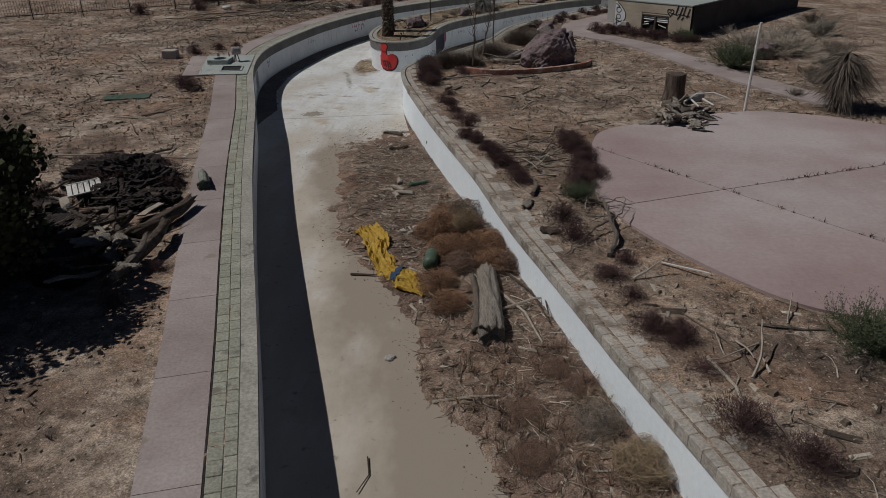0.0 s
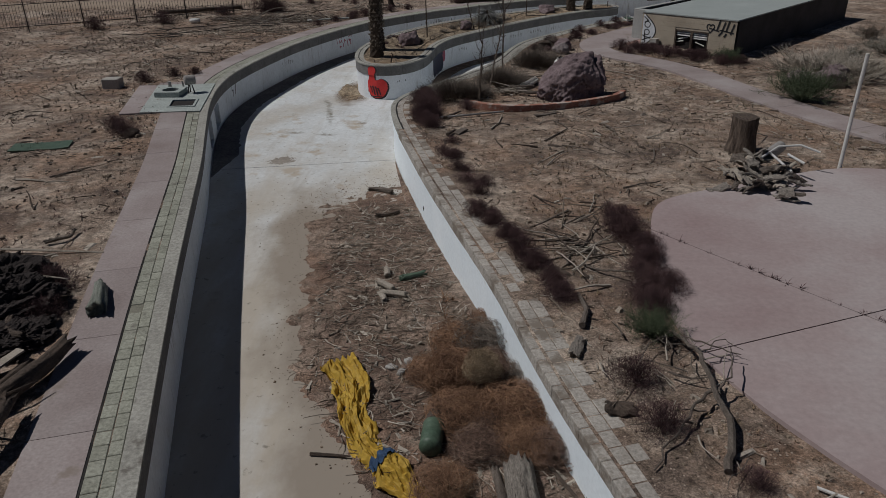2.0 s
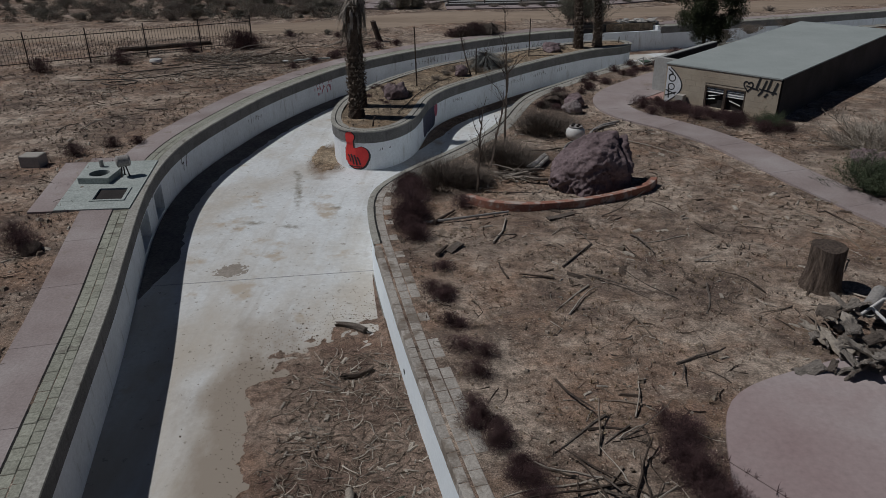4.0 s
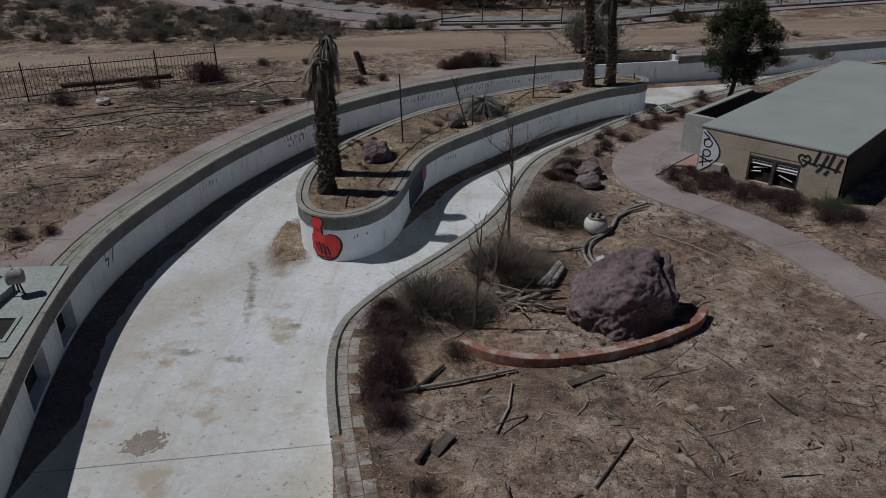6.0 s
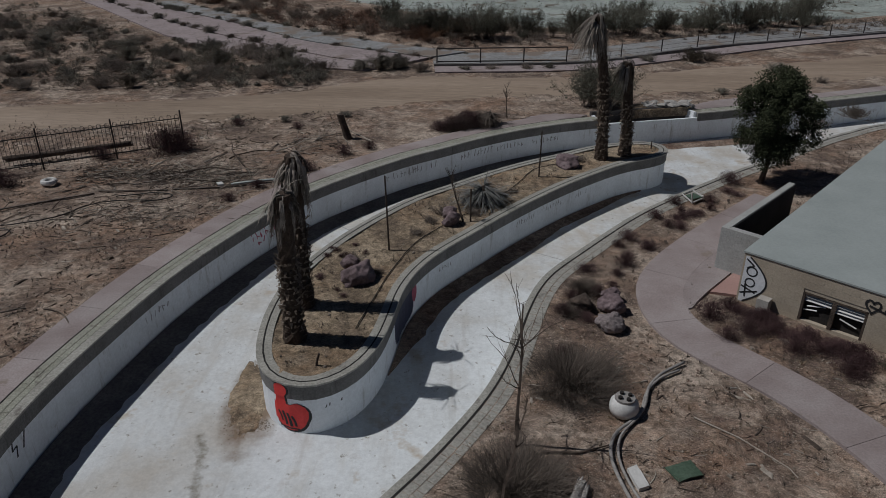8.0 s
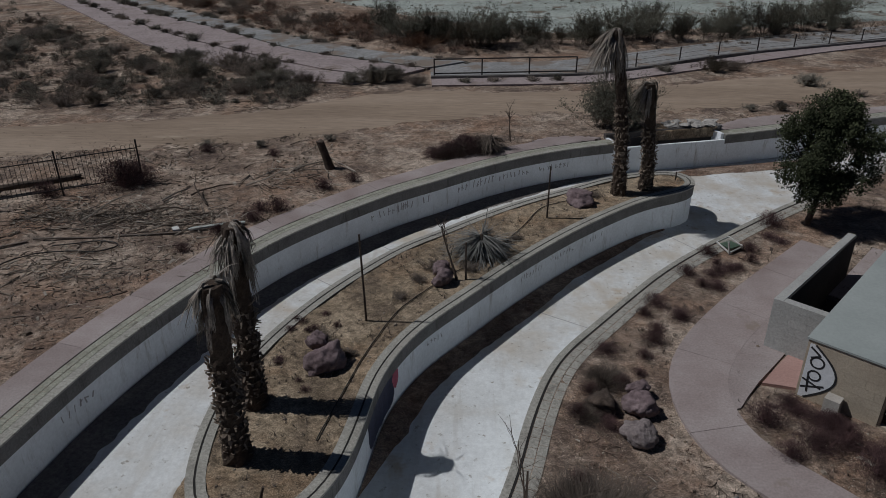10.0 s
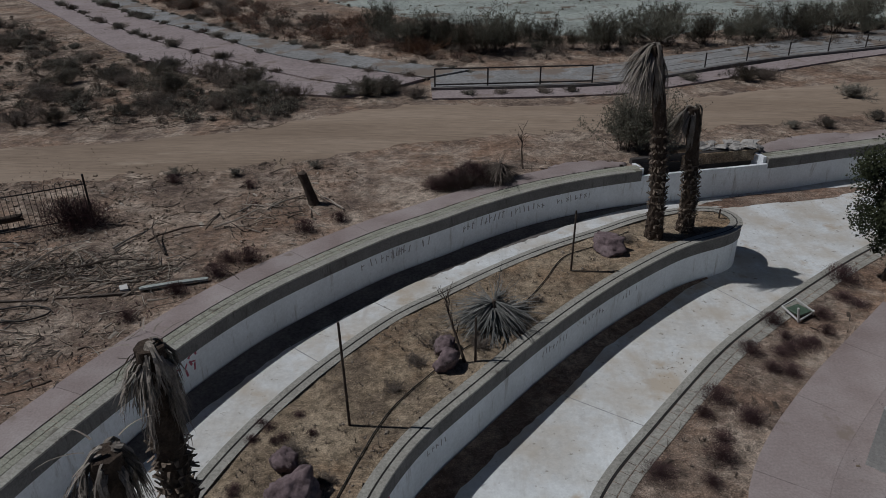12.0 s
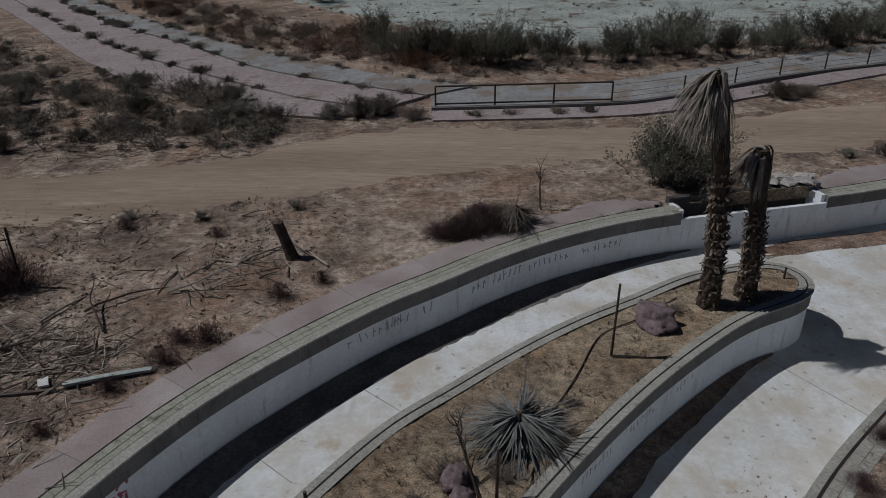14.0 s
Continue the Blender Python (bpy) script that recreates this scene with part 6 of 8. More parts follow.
def char_mound(sx, sy, sz, seed):
    """A collapsed mass of charred roots: sharp folds and hollows."""
    bm = bmesh.new()
    bmesh.ops.create_icosphere(bm, subdivisions=6, radius=1.0)
    o = Vector((seed * 2.7, seed, 0))
    for v in bm.verts:
        p = v.co.copy()
        w = p + 0.35 * Vector((noise.noise(p * 2 + o), noise.noise(p * 2 - o), 0))
        k = 0.85 + 0.3 * noise.noise(p * 1.2 + o) + 0.34 * (0.4 - abs(noise.noise(Vector((w.x * 1.6, w.y * 5, w.z * 3)) + o))) + 0.2 * (0.3 - abs(noise.noise(w * 7 + o))) + 0.07 * noise.noise(p * 17)
        v.co = Vector((p.x * k * sx, p.y * k * sy, max(p.z * k, -0.3) * sz))
    return tagged(part("charred_mound", bm, M_CHAR), "charred black mass of rotten roots", "wood heap")


spot(char_mound(1.3, 0.9, 0.62, 21), -6.35, 13.3, 10, 1, 0.0)
spot(char_mound(0.85, 0.75, 0.5, 22), -5.75, 12.9, 60, 1, 0.0)
spot(char_mound(0.8, 0.6, 0.35, 24), -6.2, 12.5, 100, 1, 0.0)
spot(char_mound(1.0, 0.8, 0.3, 25), -7.5, 11.2, 30, 1, 0.0)
spot(char_mound(0.95, 0.8, 0.3, 26), -6.5, 10.5, 80, 1, 0.0)
spot(char_mound(0.7, 0.9, 0.26, 27), -5.6, 9.5, 20, 1, 0.0)
spot(char_mound(0.5, 0.7, 0.28, 28), -5.3, 12.1, 140, 1, 0.0)
for k in range(60):
    a, x, y = hh.uniform(-0.6, 1.4), hh.uniform(-7.2, -4.5), hh.uniform(8.9, 13.6)
    if x < -4.5 - (y - 9) * 0.28 + 0.4:
        stick("heap_branch", bent(P(x, y, hh.uniform(0.05, 0.35)), Vector((math.cos(a), math.sin(a), hh.uniform(-0.1, 0.15))), hh.uniform(0.5, 1.4), 5, 0.04, 0.22, hh), hh.uniform(0.012, 0.035), 0.006, (M_BARK, M_PALE_TWIG, M_DARKWOOD, M_BARK)[k % 4], "bent grey branch in the brush heap", "branch")["group"] = "branches of the brush heap"
for i, (x, y, a, s) in enumerate(((-6.6, 12.6, 0, 0.9), (-7.2, 13.6, 40, 0.8), (-5.9, 13.2, 90, 0.6), (-7.4, 12.0, 70, 0.8), (-6.3, 8.9, 20, 0.8), (-5.5, 13.5, 10, 0.7), (-6.1, 12.8, 70, 0.8), (-5.2, 12.7, 50, 0.6), (-5.1, 9.3, 20, 0.5), (-4.35, 8.4, 10, 0.4), (-4.1, 9.4, 40, 0.35), (-6.9, 14.0, 90, 0.8))):
    again(RB, x, y, a, s)
spot(log("split_post", 0.9, 0.13, 0.1, 330, M_GREENWOOD, "splintered greenish grey post at the edge of the walk", 0.02), -4.5, 12.75, 22, 1, 0.0)
stick("long_pole", [P(-9.5, 14.9, 0.0), P(-7.5, 14.75, 0.03), P(-5.3, 14.65, 0.0)], 0.03, 0.02, M_PALE_TWIG, "long thin bleached pole on the ground")


def louvre():
    root = tagged(new("louvre_panel"), "slatted white metal panel lying on the heap", "panel")
    for y in (-0.26, 0.24):
        part("rail", block(bmesh.new(), -0.36, y, 0, 0.36, y + 0.03, 0.03, 0.004), M_WHITEP, root)
    for k in range(6):
        x = -0.34 + k * 0.125
        part("slat", block(bmesh.new(), x, -0.24, 0.004, x + 0.1, 0.25, 0.018, 0.004), M_WHITEP, root)
    return root


o = louvre()
o.matrix_basis = Matrix.Translation(P(-6.6, 12.2, 0.28)) @ Euler((0.2, -0.1, 0.5)).to_matrix().to_4x4()
o = plank("plywood_sheet", 1.5, 0.7, 0.03, M_GREENP, "flat greenish board on the sand", 9, "board")
spot(o, -9.9, 20.0, -75, 1, -0.03)
spot(rock("dark_mound", (0.3, 0.25, 0.2), 23, M_DARKWOOD, "dark dried shrub stump", 3), -7.6, 21.0, 0, 1, 0.02)
for x, y, a, s in ((-7.75, 21.0, 0, 0.75), (-8.2, 21.6, 40, 0.6), (-9.6, 26.7, 0, 0.6), (-8.9, 27.4, 50, 0.5), (-10.4, 26.4, 80, 0.5), (-8.3, 27.6, 80, 0.45), (-11.5, 41.0, 0, 0.8), (-9.6, 41.9, 60, 1.5), (-9.2, 42.1, 10, 1.2), (-4.95, 39.3, 0, 0.6), (-4.4, 40.0, 40, 0.7), (-5.6, 38.5, 80, 0.5), (-3.4, 41.7, 20, 0.6), (-2.6, 42.3, 60, 0.5), (-6.2, 37.4, 30, 0.45), (-4.9, 40.0, 10, 0.5), (-13.5, 38.5, 10, 1.0), (-16, 37, 50, 1.0), (-8.0, 45, 0, 0.5), (-5.6, 44.6, 0, 0.45)):
    again(RB, x, y, a, s)


def pad():
    root = tagged(new("valve_pad"), "pale green painted concrete valve pad with an open hatch", "pad", kind="structure")
    sw, se, nw, ne = (P(*q) for q in ((-8.15, 22.9), (-6.6, 23.05), (-8.85, 25.95), (-7.18, 26.1)))
    at = lambda u, v: sw.lerp(se, u).lerp(nw.lerp(ne, u), v).xy

    def slab(u0, u1, v0, v1, z0, z1, m, n, l=""):
        return part(n, ribbon(bmesh.new(), [at(u0, v) for v in (v0, (v0 + v1) / 2, v1)], [at(u1, v) for v in (v0, (v0 + v1) / 2, v1)], z0, z1), m, root, l)

    for u0, u1, v0, v1 in ((0, 1, -0.02, 0.139), (0, 0.439, 0.141, 0.359), (0.831, 1, 0.141, 0.359), (0, 1, 0.361, 1)):
        slab(u0, u1, v0, v1, -0.12, 0.03, M_GREENPAINT, "slab")
    # Flat black plate paints in the darkness down the hatch.
    slab(0.44, 0.83, 0.14, 0.36, -0.3, 0.006, M_BLACK, "hatch_opening", "dark open hatch")
    for u0, u1, v0, v1 in ((0.40, 0.44, 0.12, 0.38), (0.83, 0.87, 0.12, 0.38), (0.44, 0.83, 0.36, 0.38), (0.44, 0.83, 0.12, 0.14)):
        slab(u0, u1, v0, v1, -0.1, 0.055, M_GREENPAINT, "rim")
    slab(-0.34, -0.01, -0.02, 1.02, -0.12, 0.008, M_PINK, "slab", "faded pink slab")
    slab(0, 0.66, 1.005, 1.12, -0.12, 0.006, M_PINK, "slab", "faded pink slab")
    return root


pad()
hatch = tagged(new("hatch_ring"), "raised square concrete hatch with a round opening", "hatch")
bm = bmesh.new()
c = P(-8.0, 24.75, 0.0)
sides = 24
outer, inner = [], []
for k in range(sides):
    a = 2 * math.pi * k / sides
    d = Vector((math.cos(a), math.sin(a), 0))
    sq = d / max(abs(d.x), abs(d.y)) * 0.42
    outer.append((c + sq, c + sq + Vector((0, 0, 0.2))))
    inner.append((c + d * 0.27, c + d * 0.27 + Vector((0, 0, 0.2))))
vo = [[bm.verts.new(q) for q in p] for p in outer]
vi = [[bm.verts.new(q) for q in p] for p in inner]
for k in range(sides):
    j = (k + 1) % sides
    bm.faces.new((vo[k][0], vo[j][0], vo[j][1], vo[k][1]))
    bm.faces.new((vo[k][1], vo[j][1], vi[j][1], vi[k][1]))
    bm.faces.new((vi[k][1], vi[j][1], vi[j][0], vi[k][0]))
bmesh.ops.recalc_face_normals(bm, faces=bm.faces)
part("ring", bm, M_GREENPAINT, hatch)
bm = bmesh.new()
tube(bm, [c + Vector((0, 0, 0.03)), c + Vector((0, 0, 0.05))], 0.27, 24)
part("hole", bm, M_BLACK, hatch, "dark opening")
pump = tagged(new("pump_motor"), "grey rusted pump motor standing on a thin stand", "pump")
o = barrel("body", 0.16, 0.38, M_HOSE, "")
del o["category"]
o.parent = pump
o.matrix_basis = pose(-0.15, -0.1, 0.28, 0, 0, -60)
for k in range(3):
    a = k * 2.1
    part("leg", tube(bmesh.new(), [(0.12 * math.cos(a), 0.12 * math.sin(a), 0), (0.05 * math.cos(a), 0.05 * math.sin(a), 0.35)], 0.02, 6), M_IRON, pump)
spot(pump, -7.5, 24.95, 0, 1.0, 0.03)
stick("pipe_stub", [P(-8.36, 25.6, 0.0), P(-8.36, 25.6, 0.24)], 0.06, 0.06, M_HOSE, "short upright pipe stub on the pad", "pipe", 10)
stick("pipe_stub", [P(-7.95, 25.6, 0.0), P(-7.97, 25.6, 0.26)], 0.03, 0.03, M_HOSE, "thin upright pipe stub on the pad", "pipe", 10)
tagged(part("concrete_block", block(bmesh.new(), -10.45 * U, 25.7 * U, -0.1, -9.95 * U, 26.1 * U, 0.3, 0.02), M_CONCRETE), "lone brown concrete block on the sand", "block")
ty = tagged(part("white_ring", bmesh.new(), M_WHITEP), "small white plastic ring lying on the sand", "ring")
bm = bmesh.new()
tube(bm, [(0.2 * math.cos(a), 0.2 * math.sin(a), 0.12) for a in np.linspace(0, 6.283, 19)], 0.1, 8)
bm.to_mesh(ty.data)
bm.free()
spot(ty, -12.1, 38.6, 0, 1, -0.05)
for i, (x0, y0, x1, y1) in enumerate(((-13.0, 36.2, -10.4, 37.9), (-10.3, 38.0, -8.3, 38.2), (-8.1, 38.25, -6.6, 38.5))):
    ob = plank("long_board", math.hypot(x1 - x0, y1 - y0) * U, 0.075, 0.04, M_BARK, "long weathered board in a line on the sand", 20 + i)
    spot(ob, x0, y0, math.degrees(math.atan2(-(x1 - x0), y1 - y0)), 1, -0.03)
o = plank("bent_gutter", 1.75, 0.13, 0.06, M_GREENPAINT, "length of pale greenish grey gutter on the walk edge", 25)
spot(o, -6.45, 38.6, -72, 1, 0.0)
spot(plank("board", 0.35, 0.2, 0.05, M_WHITEP, "short white board on the sand", 26), -6.75, 38.55, 30, 1, -0.02)
hose("black_hose", [(-14, 35.2), (-11.5, 35.6), (-10.5, 36.2), (-10.2, 36.9), (-9.3, 37.3), (-8.3, 37.3), (-7.9, 37.7), (-8.4, 37.9), (-9.6, 37.6)], 0.02, M_BLACKHOSE, "looping black hose on the sand")
hose("black_hose", [(-12.4, 34.9), (-11.9, 35.3), (-11.4, 35.2), (-11.5, 34.7), (-12.1, 34.5), (-12.6, 34.8)], 0.02, M_BLACKHOSE, "coiled black hose on the sand")

# low dark beam behind the fence
ob = log("dark_beam", 4.6, 0.11, 0.1, 340, M_DARKWOOD, "dark fallen trunk behind the iron fence", 0.02)
spot(ob, -14.3, 40.2, -62, 1, 0.15)


# ---- iron fence ----
def fence():
    a, b = P(-9.07, 42.11), P(-26.5, 32.2)
    d = (b - a).normalized()
    root = tagged(new("iron_fence"), "dark wrought iron fence with hooped picket tops", "fence")
    n = 9
    seg = (b - a).length / n
    turn = Matrix.Rotation(math.atan2(d.y, d.x), 4, "Z")
    pm = None
    for i in range(n + 1):
        bm = block(bmesh.new(), -0.03, -0.03, -0.1, 0.03, 0.03, 1.62, 0.006)
        ob = part("post", bm, M_IRON, root)
        ob.matrix_basis = Matrix.Translation(a + d * seg * i) @ turn
    for i in range(n):
        for z in (0.18, 1.28):
            bm = block(bmesh.new(), 0.03, -0.015, z, seg - 0.03, 0.015, z + 0.035)
            ob = part("rail", bm, M_IRON, root)
            ob.matrix_basis = Matrix.Translation(a + d * seg * i) @ turn
        m = 9
        for k in range(m):
            w = seg / m
            if pm is None:
                bm = bmesh.new()
                arc = [(w * 0.25 + w * 0.25 - w * 0.25 * math.cos(t), 0, 1.38 + w * 0.3 * math.sin(t)) for t in np.linspace(0, math.pi, 7)]
                tube(bm, [(w * 0.25, 0, 0.1)] + arc + [(w * 0.75, 0, 0.1)], 0.009, 5)
                ob = part("picket", bm, M_IRON, root)
                pm = ob.data
            else:
                ob = new("picket", pm)
                ob.parent = root
            ob.matrix_basis = Matrix.Translation(a + d * (seg * i + w * k)) @ turn


fence()


def railing():
    root = tagged(new("pipe_railing"), "dark pipe railing on a low kerb beside the road", "railing")
    a, b = P(-0.55, 55.6), P(6.2, 56.2)
    for i in range(4):
        part("post", tube(bmesh.new(), [a.lerp(b, i / 3) + Vector((0, 0, -0.1)), a.lerp(b, i / 3) + Vector((0, 0, 1.05))], 0.04, 8), M_IRON, root)
    for z in (1.05, 0.25):
        part("rail", tube(bmesh.new(), [a + Vector((0, 0, z)), b + Vector((0, 0, z))], 0.04, 8), M_IRON, root)
    root = tagged(new("wire_fence"), "low wire fence with dark posts above a kerb", "fence")
    line = spline([(6.2, 56.2), (8.3, 57.0), (10.45, 58.1), (12.6, 59.5), (16, 61.2), (20, 62.8), (28, 66), (40, 71)], 1.0)
    for x, y in line[::3]:
        part("post", tube(bmesh.new(), [(x, y, -0.1), (x, y, 0.95)], 0.04, 7), M_IRON, root)
    for z in (0.3, 0.55, 0.9):
        part("wire", tube(bmesh.new(), [(x, y, z) for x, y in line], 0.008, 4), M_IRON, root)
    k = spline([(-0.7, 55.45), (6.2, 56.05), (8.3, 56.85), (10.45, 57.95), (12.6, 59.35), (16, 61.05), (20, 62.65), (28, 65.8), (40, 70.8)], 0.6)
    bm = ribbon(bmesh.new(), shifted(k, 0.12), shifted(k, -0.12), -0.1, 0.16)
    tagged(part("kerb", bm, M_BEAM), "low grey concrete kerb under the railing", "kerb", kind="structure")


railing()

# ---- the building's details ----
W_U0, W_U1, W_Z0, W_Z1 = 1.58, 3.08, 0.02, 0.81


def block_wall(root, u0, u1, v0, v1, w1, holes=(), material=M_BLOCK):
    """Courses of blocks on a wall that faces the walk, with a core behind the joints."""
    course, k = 0.2, 0
    z = -0.1
    while z < w1 - 0.03:
        z1 = min(z + course, w1)
        u = u0 - (0.2 if k % 2 else 0.0)
        while u < u1 - 0.02:
            a, b = max(u, u0) + 0.0015, min(u + 0.4, u1) - 0.0015
            cuts = [(a, b)]
            for h0, h1, g0, g1 in holes:
                if z1 > g0 + 0.02 and z < g1 - 0.02:
                    cuts = [(p, q) for s, e in cuts for p, q in ((s, min(e, h0)), (max(s, h1), e)) if q - p > 0.02]
            for p, q in cuts:
                part("block", bbox(bmesh.new(), p, v0, z + 0.0015, q, v1, z1 - 0.0015), material, root)
            u += 0.4
        z, k = z + course, k + 1


for o in list(house.children):
    if o.name == "wall":
        bpy.data.objects.remove(o)
        break
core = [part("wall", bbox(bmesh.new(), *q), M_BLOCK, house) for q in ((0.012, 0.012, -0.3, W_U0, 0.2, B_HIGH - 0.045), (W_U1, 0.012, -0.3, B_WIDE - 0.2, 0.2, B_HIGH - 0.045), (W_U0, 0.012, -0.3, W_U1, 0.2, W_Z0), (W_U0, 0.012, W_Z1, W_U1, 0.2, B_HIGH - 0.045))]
block_wall(house, 0.0, B_WIDE, -0.004, 0.011, B_HIGH - 0.045, [(W_U0, W_U1, W_Z0, W_Z1)])
win = part("window", bbox(bmesh.new(), W_U0, 0.14, W_Z0, W_U1, 0.19, W_Z1), M_BLACK, house, "dark broken louvre window")
for q in ((W_U0, 0.0, W_Z0, W_U0 + 0.06, 0.13, W_Z1), (W_U1 - 0.06, 0.0, W_Z0, W_U1, 0.13, W_Z1), (W_U0, 0.0, W_Z1 - 0.06, W_U1, 0.13, W_Z1), ((W_U0 + W_U1) / 2 - 0.05, 0.0, W_Z0, (W_U0 + W_U1) / 2 + 0.05, 0.13, W_Z1)):
    part("frame", bbox(bmesh.new(), *q), M_DARKWOOD, win)
for k, (u0, u1) in enumerate(((W_U0 + 0.06, (W_U0 + W_U1) / 2 - 0.05), ((W_U0 + W_U1) / 2 + 0.05, W_U1 - 0.06))):
    for z in ((0.5, 0.58, 0.68) if k else (0.58, 0.68)):
        bm = bmesh.new()
        vs = [bm.verts.new(in_building(u, v, w)) for u, v, w in ((u0, 0.03, z), (u1, 0.03, z), (u1, 0.10, z + 0.05), (u0, 0.10, z + 0.05), (u0, 0.03, z - 0.012), (u1, 0.03, z - 0.012), (u1, 0.10, z + 0.038), (u0, 0.10, z + 0.038))]
        for f in ((0, 1, 2, 3), (4, 7, 6, 5), (0, 4, 5, 1), (1, 5, 6, 2), (2, 6, 7, 3), (3, 7, 4, 0)):
            bm.faces.new([vs[i] for i in f])
        part("slat", bm, M_WHITEP, win, "pale slat")
for u, z, du, dz in ((1.72, 0.42, 0.42, 0.1), (1.66, 0.3, 0.3, 0.05), (2.5, 0.36, 0.4, -0.12)):
    part("slat", tube(bmesh.new(), [in_building(u, 0.07, z), in_building(u + du, 0.09, z + dz)], 0.022, 4), M_WHITEP, win, "broken hanging slat")
tagged(part("utility_box", bbox(bmesh.new(), 0.62, -0.32, -0.1, 0.92, -0.05, 0.36), M_CONCRETE), "small grey utility box at the wall", "box")

yard = tagged(new("yard_wall"), "low grey block wall round the pump yard", "wall", kind="structure")
Y0, Y1, YH = (-1.005 * U, 1.086 * U), (-0.93 * U, 5.14 * U), 1.06 * U
bm = bmesh.new()
a, b = in_building(*Y0, 0), in_building(*Y1, 0)
n_ = Vector((-(b - a).y, (b - a).x, 0)).normalized()
ribbon(bm, [a.xy, b.xy], [(a - n_ * 0.2).xy, (b - n_ * 0.2).xy], -1.8, YH)
part("side_wall", bm, M_YARD, yard)
part("front_wall", bbox(bmesh.new(), Y0[0] + 0.21, Y0[1], -1.8, 0.0, Y0[1] + 0.2, YH), M_YARD, yard)
# Added slab that paints the yard's shade onto the wall's inner face.
part("lining", ribbon(bmesh.new(), [(a - n_ * 0.203).xy, (b - n_ * 0.203).xy], [(a - n_ * 0.23).xy, (b - n_ * 0.23).xy], -1.8, YH - 0.03), M_DARKBLOCK, yard, "inner face painted dark for the yard's shade")
block_wall(yard, Y0[0] + 0.0, 0.0, Y0[1] - 0.014, Y0[1] - 0.001, YH, (), M_YARD)
# Dark blocks on walls and floor put the pit's shade into the colour.
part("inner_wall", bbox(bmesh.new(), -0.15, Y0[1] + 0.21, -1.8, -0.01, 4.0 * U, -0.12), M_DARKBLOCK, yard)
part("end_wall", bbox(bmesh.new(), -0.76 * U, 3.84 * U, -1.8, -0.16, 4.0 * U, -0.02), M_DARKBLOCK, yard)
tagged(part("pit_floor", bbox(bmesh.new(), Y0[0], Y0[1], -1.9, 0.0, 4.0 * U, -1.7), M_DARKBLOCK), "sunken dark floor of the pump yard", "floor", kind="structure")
tagged(part("yard_floor", bbox(bmesh.new(), -0.75 * U, 4.02 * U, -0.1, -0.02, 7.2 * U, -0.005), M_PINK), "pink concrete floor behind the pump yard", "floor", kind="structure")


def prism(name, pts, z0, z1, material, label, category):
    bm = bmesh.new()
    f = bm.faces.new([bm.verts.new(P(x, y, z1)) for x, y in pts])
    for v in bmesh.ops.extrude_face_region(bm, geom=[f])["geom"]:
        if isinstance(v, bmesh.types.BMVert):
            v.co.z = z0
    bmesh.ops.recalc_face_normals(bm, faces=bm.faces)
    return tagged(part(name, bm, material), label, category, kind="structure")


prism("yard_apron", [(5.2, 31.4), (5.62, 31.55), (5.86, 31.88), (6.2, 32.3), (7.04, 33.22), (6.78, 33.46), (8.0, 34.75), (9.4, 36.25), (9.0, 36.6), (7.0, 34.8), (5.6, 33.3), (5.25, 32.4)], -0.12, -0.004, M_PINK, "pink concrete between the walk and the yard wall", "apron")
prism("red_apron", [(6.24, 32.27), (7.08, 33.19), (7.45, 32.8), (6.82, 32.12), (6.55, 32.2)], -0.12, -0.004, M_REDSLAB, "reddish concrete apron at the foot of the yard wall", "apron")


hx = Vector((np.interp(18.4 * U, east[:, 1][:150], east[:, 0][:150]), 18.4 * U, -1.0))
# Black disc on the wall face stands in for the hole's darkness.
part("drain_hole", tube(bmesh.new(), [hx + Vector((0.1, 0.03, 0)), hx + Vector((0.022, 0.006, 0))], 0.055, 12), M_BLACK, wall_e, "small dark drain hole")


# ---- painted marks ----
def along(line):
    return np.r_[0, np.cumsum(np.linalg.norm(np.diff(line, axis=0), axis=1))]


def nearest(line, x, y):
    return along(line)[np.argmin(np.hypot(line[:, 0] - x * U, line[:, 1] - y * U))]


def wall_map(line, side, s0, off=0.026):
    """Places on the painted face of a channel wall: metres along from s0, and height."""
    l2 = shifted(line, side * off)
    cum = along(line)
    return lambda s, z: Vector((np.interp(s0 + s, cum, l2[:, 0]), np.interp(s0 + s, cum, l2[:, 1]), z))


def front_map(u, z):
    return in_building(u, -0.008, z)


def blob(name, to, s0, s1, z0, z1, test, material, parent, label="", res=0.02):
    """A painted patch: the cells of a grid on the wall whose middles pass the test."""
    verts, faces, idx = [], [], {}

    def vert(i, j):
        if (i, j) not in idx:
            idx[i, j] = len(verts)
            verts.append(to(s0 + i * res, z0 + j * res))
        return idx[i, j]

    for i in range(int((s1 - s0) / res)):
        for j in range(int((z1 - z0) / res)):
            if test(s0 + (i + 0.5) * res, z0 + (j + 0.5) * res):
                faces.append((vert(i, j), vert(i + 1, j), vert(i + 1, j + 1), vert(i, j + 1)))
    return pydata(name, verts, faces, material, parent, label)


def stroke(name, to, pts, width, material, parent):
    """A painted line on a wall."""
    dense = []
    for (a, b), (c, d) in zip(pts, pts[1:]):
        m = max(2, int(math.hypot(c - a, d - b) / 0.03))
        dense += [(a + (c - a) * t / m, b + (d - b) * t / m) for t in range(m)]
    dense.append(pts[-1])
    d2 = np.array(dense)
    nn = normals(d2)
    verts = [to(*(p + n * width / 2 * k)) for p, n in zip(d2, nn) for k in (1, -1)]
    faces = [(2 * i, 2 * i + 1, 2 * i + 3, 2 * i + 2) for i in range(len(d2) - 1)]
    return pydata(name, verts, faces, material, parent)


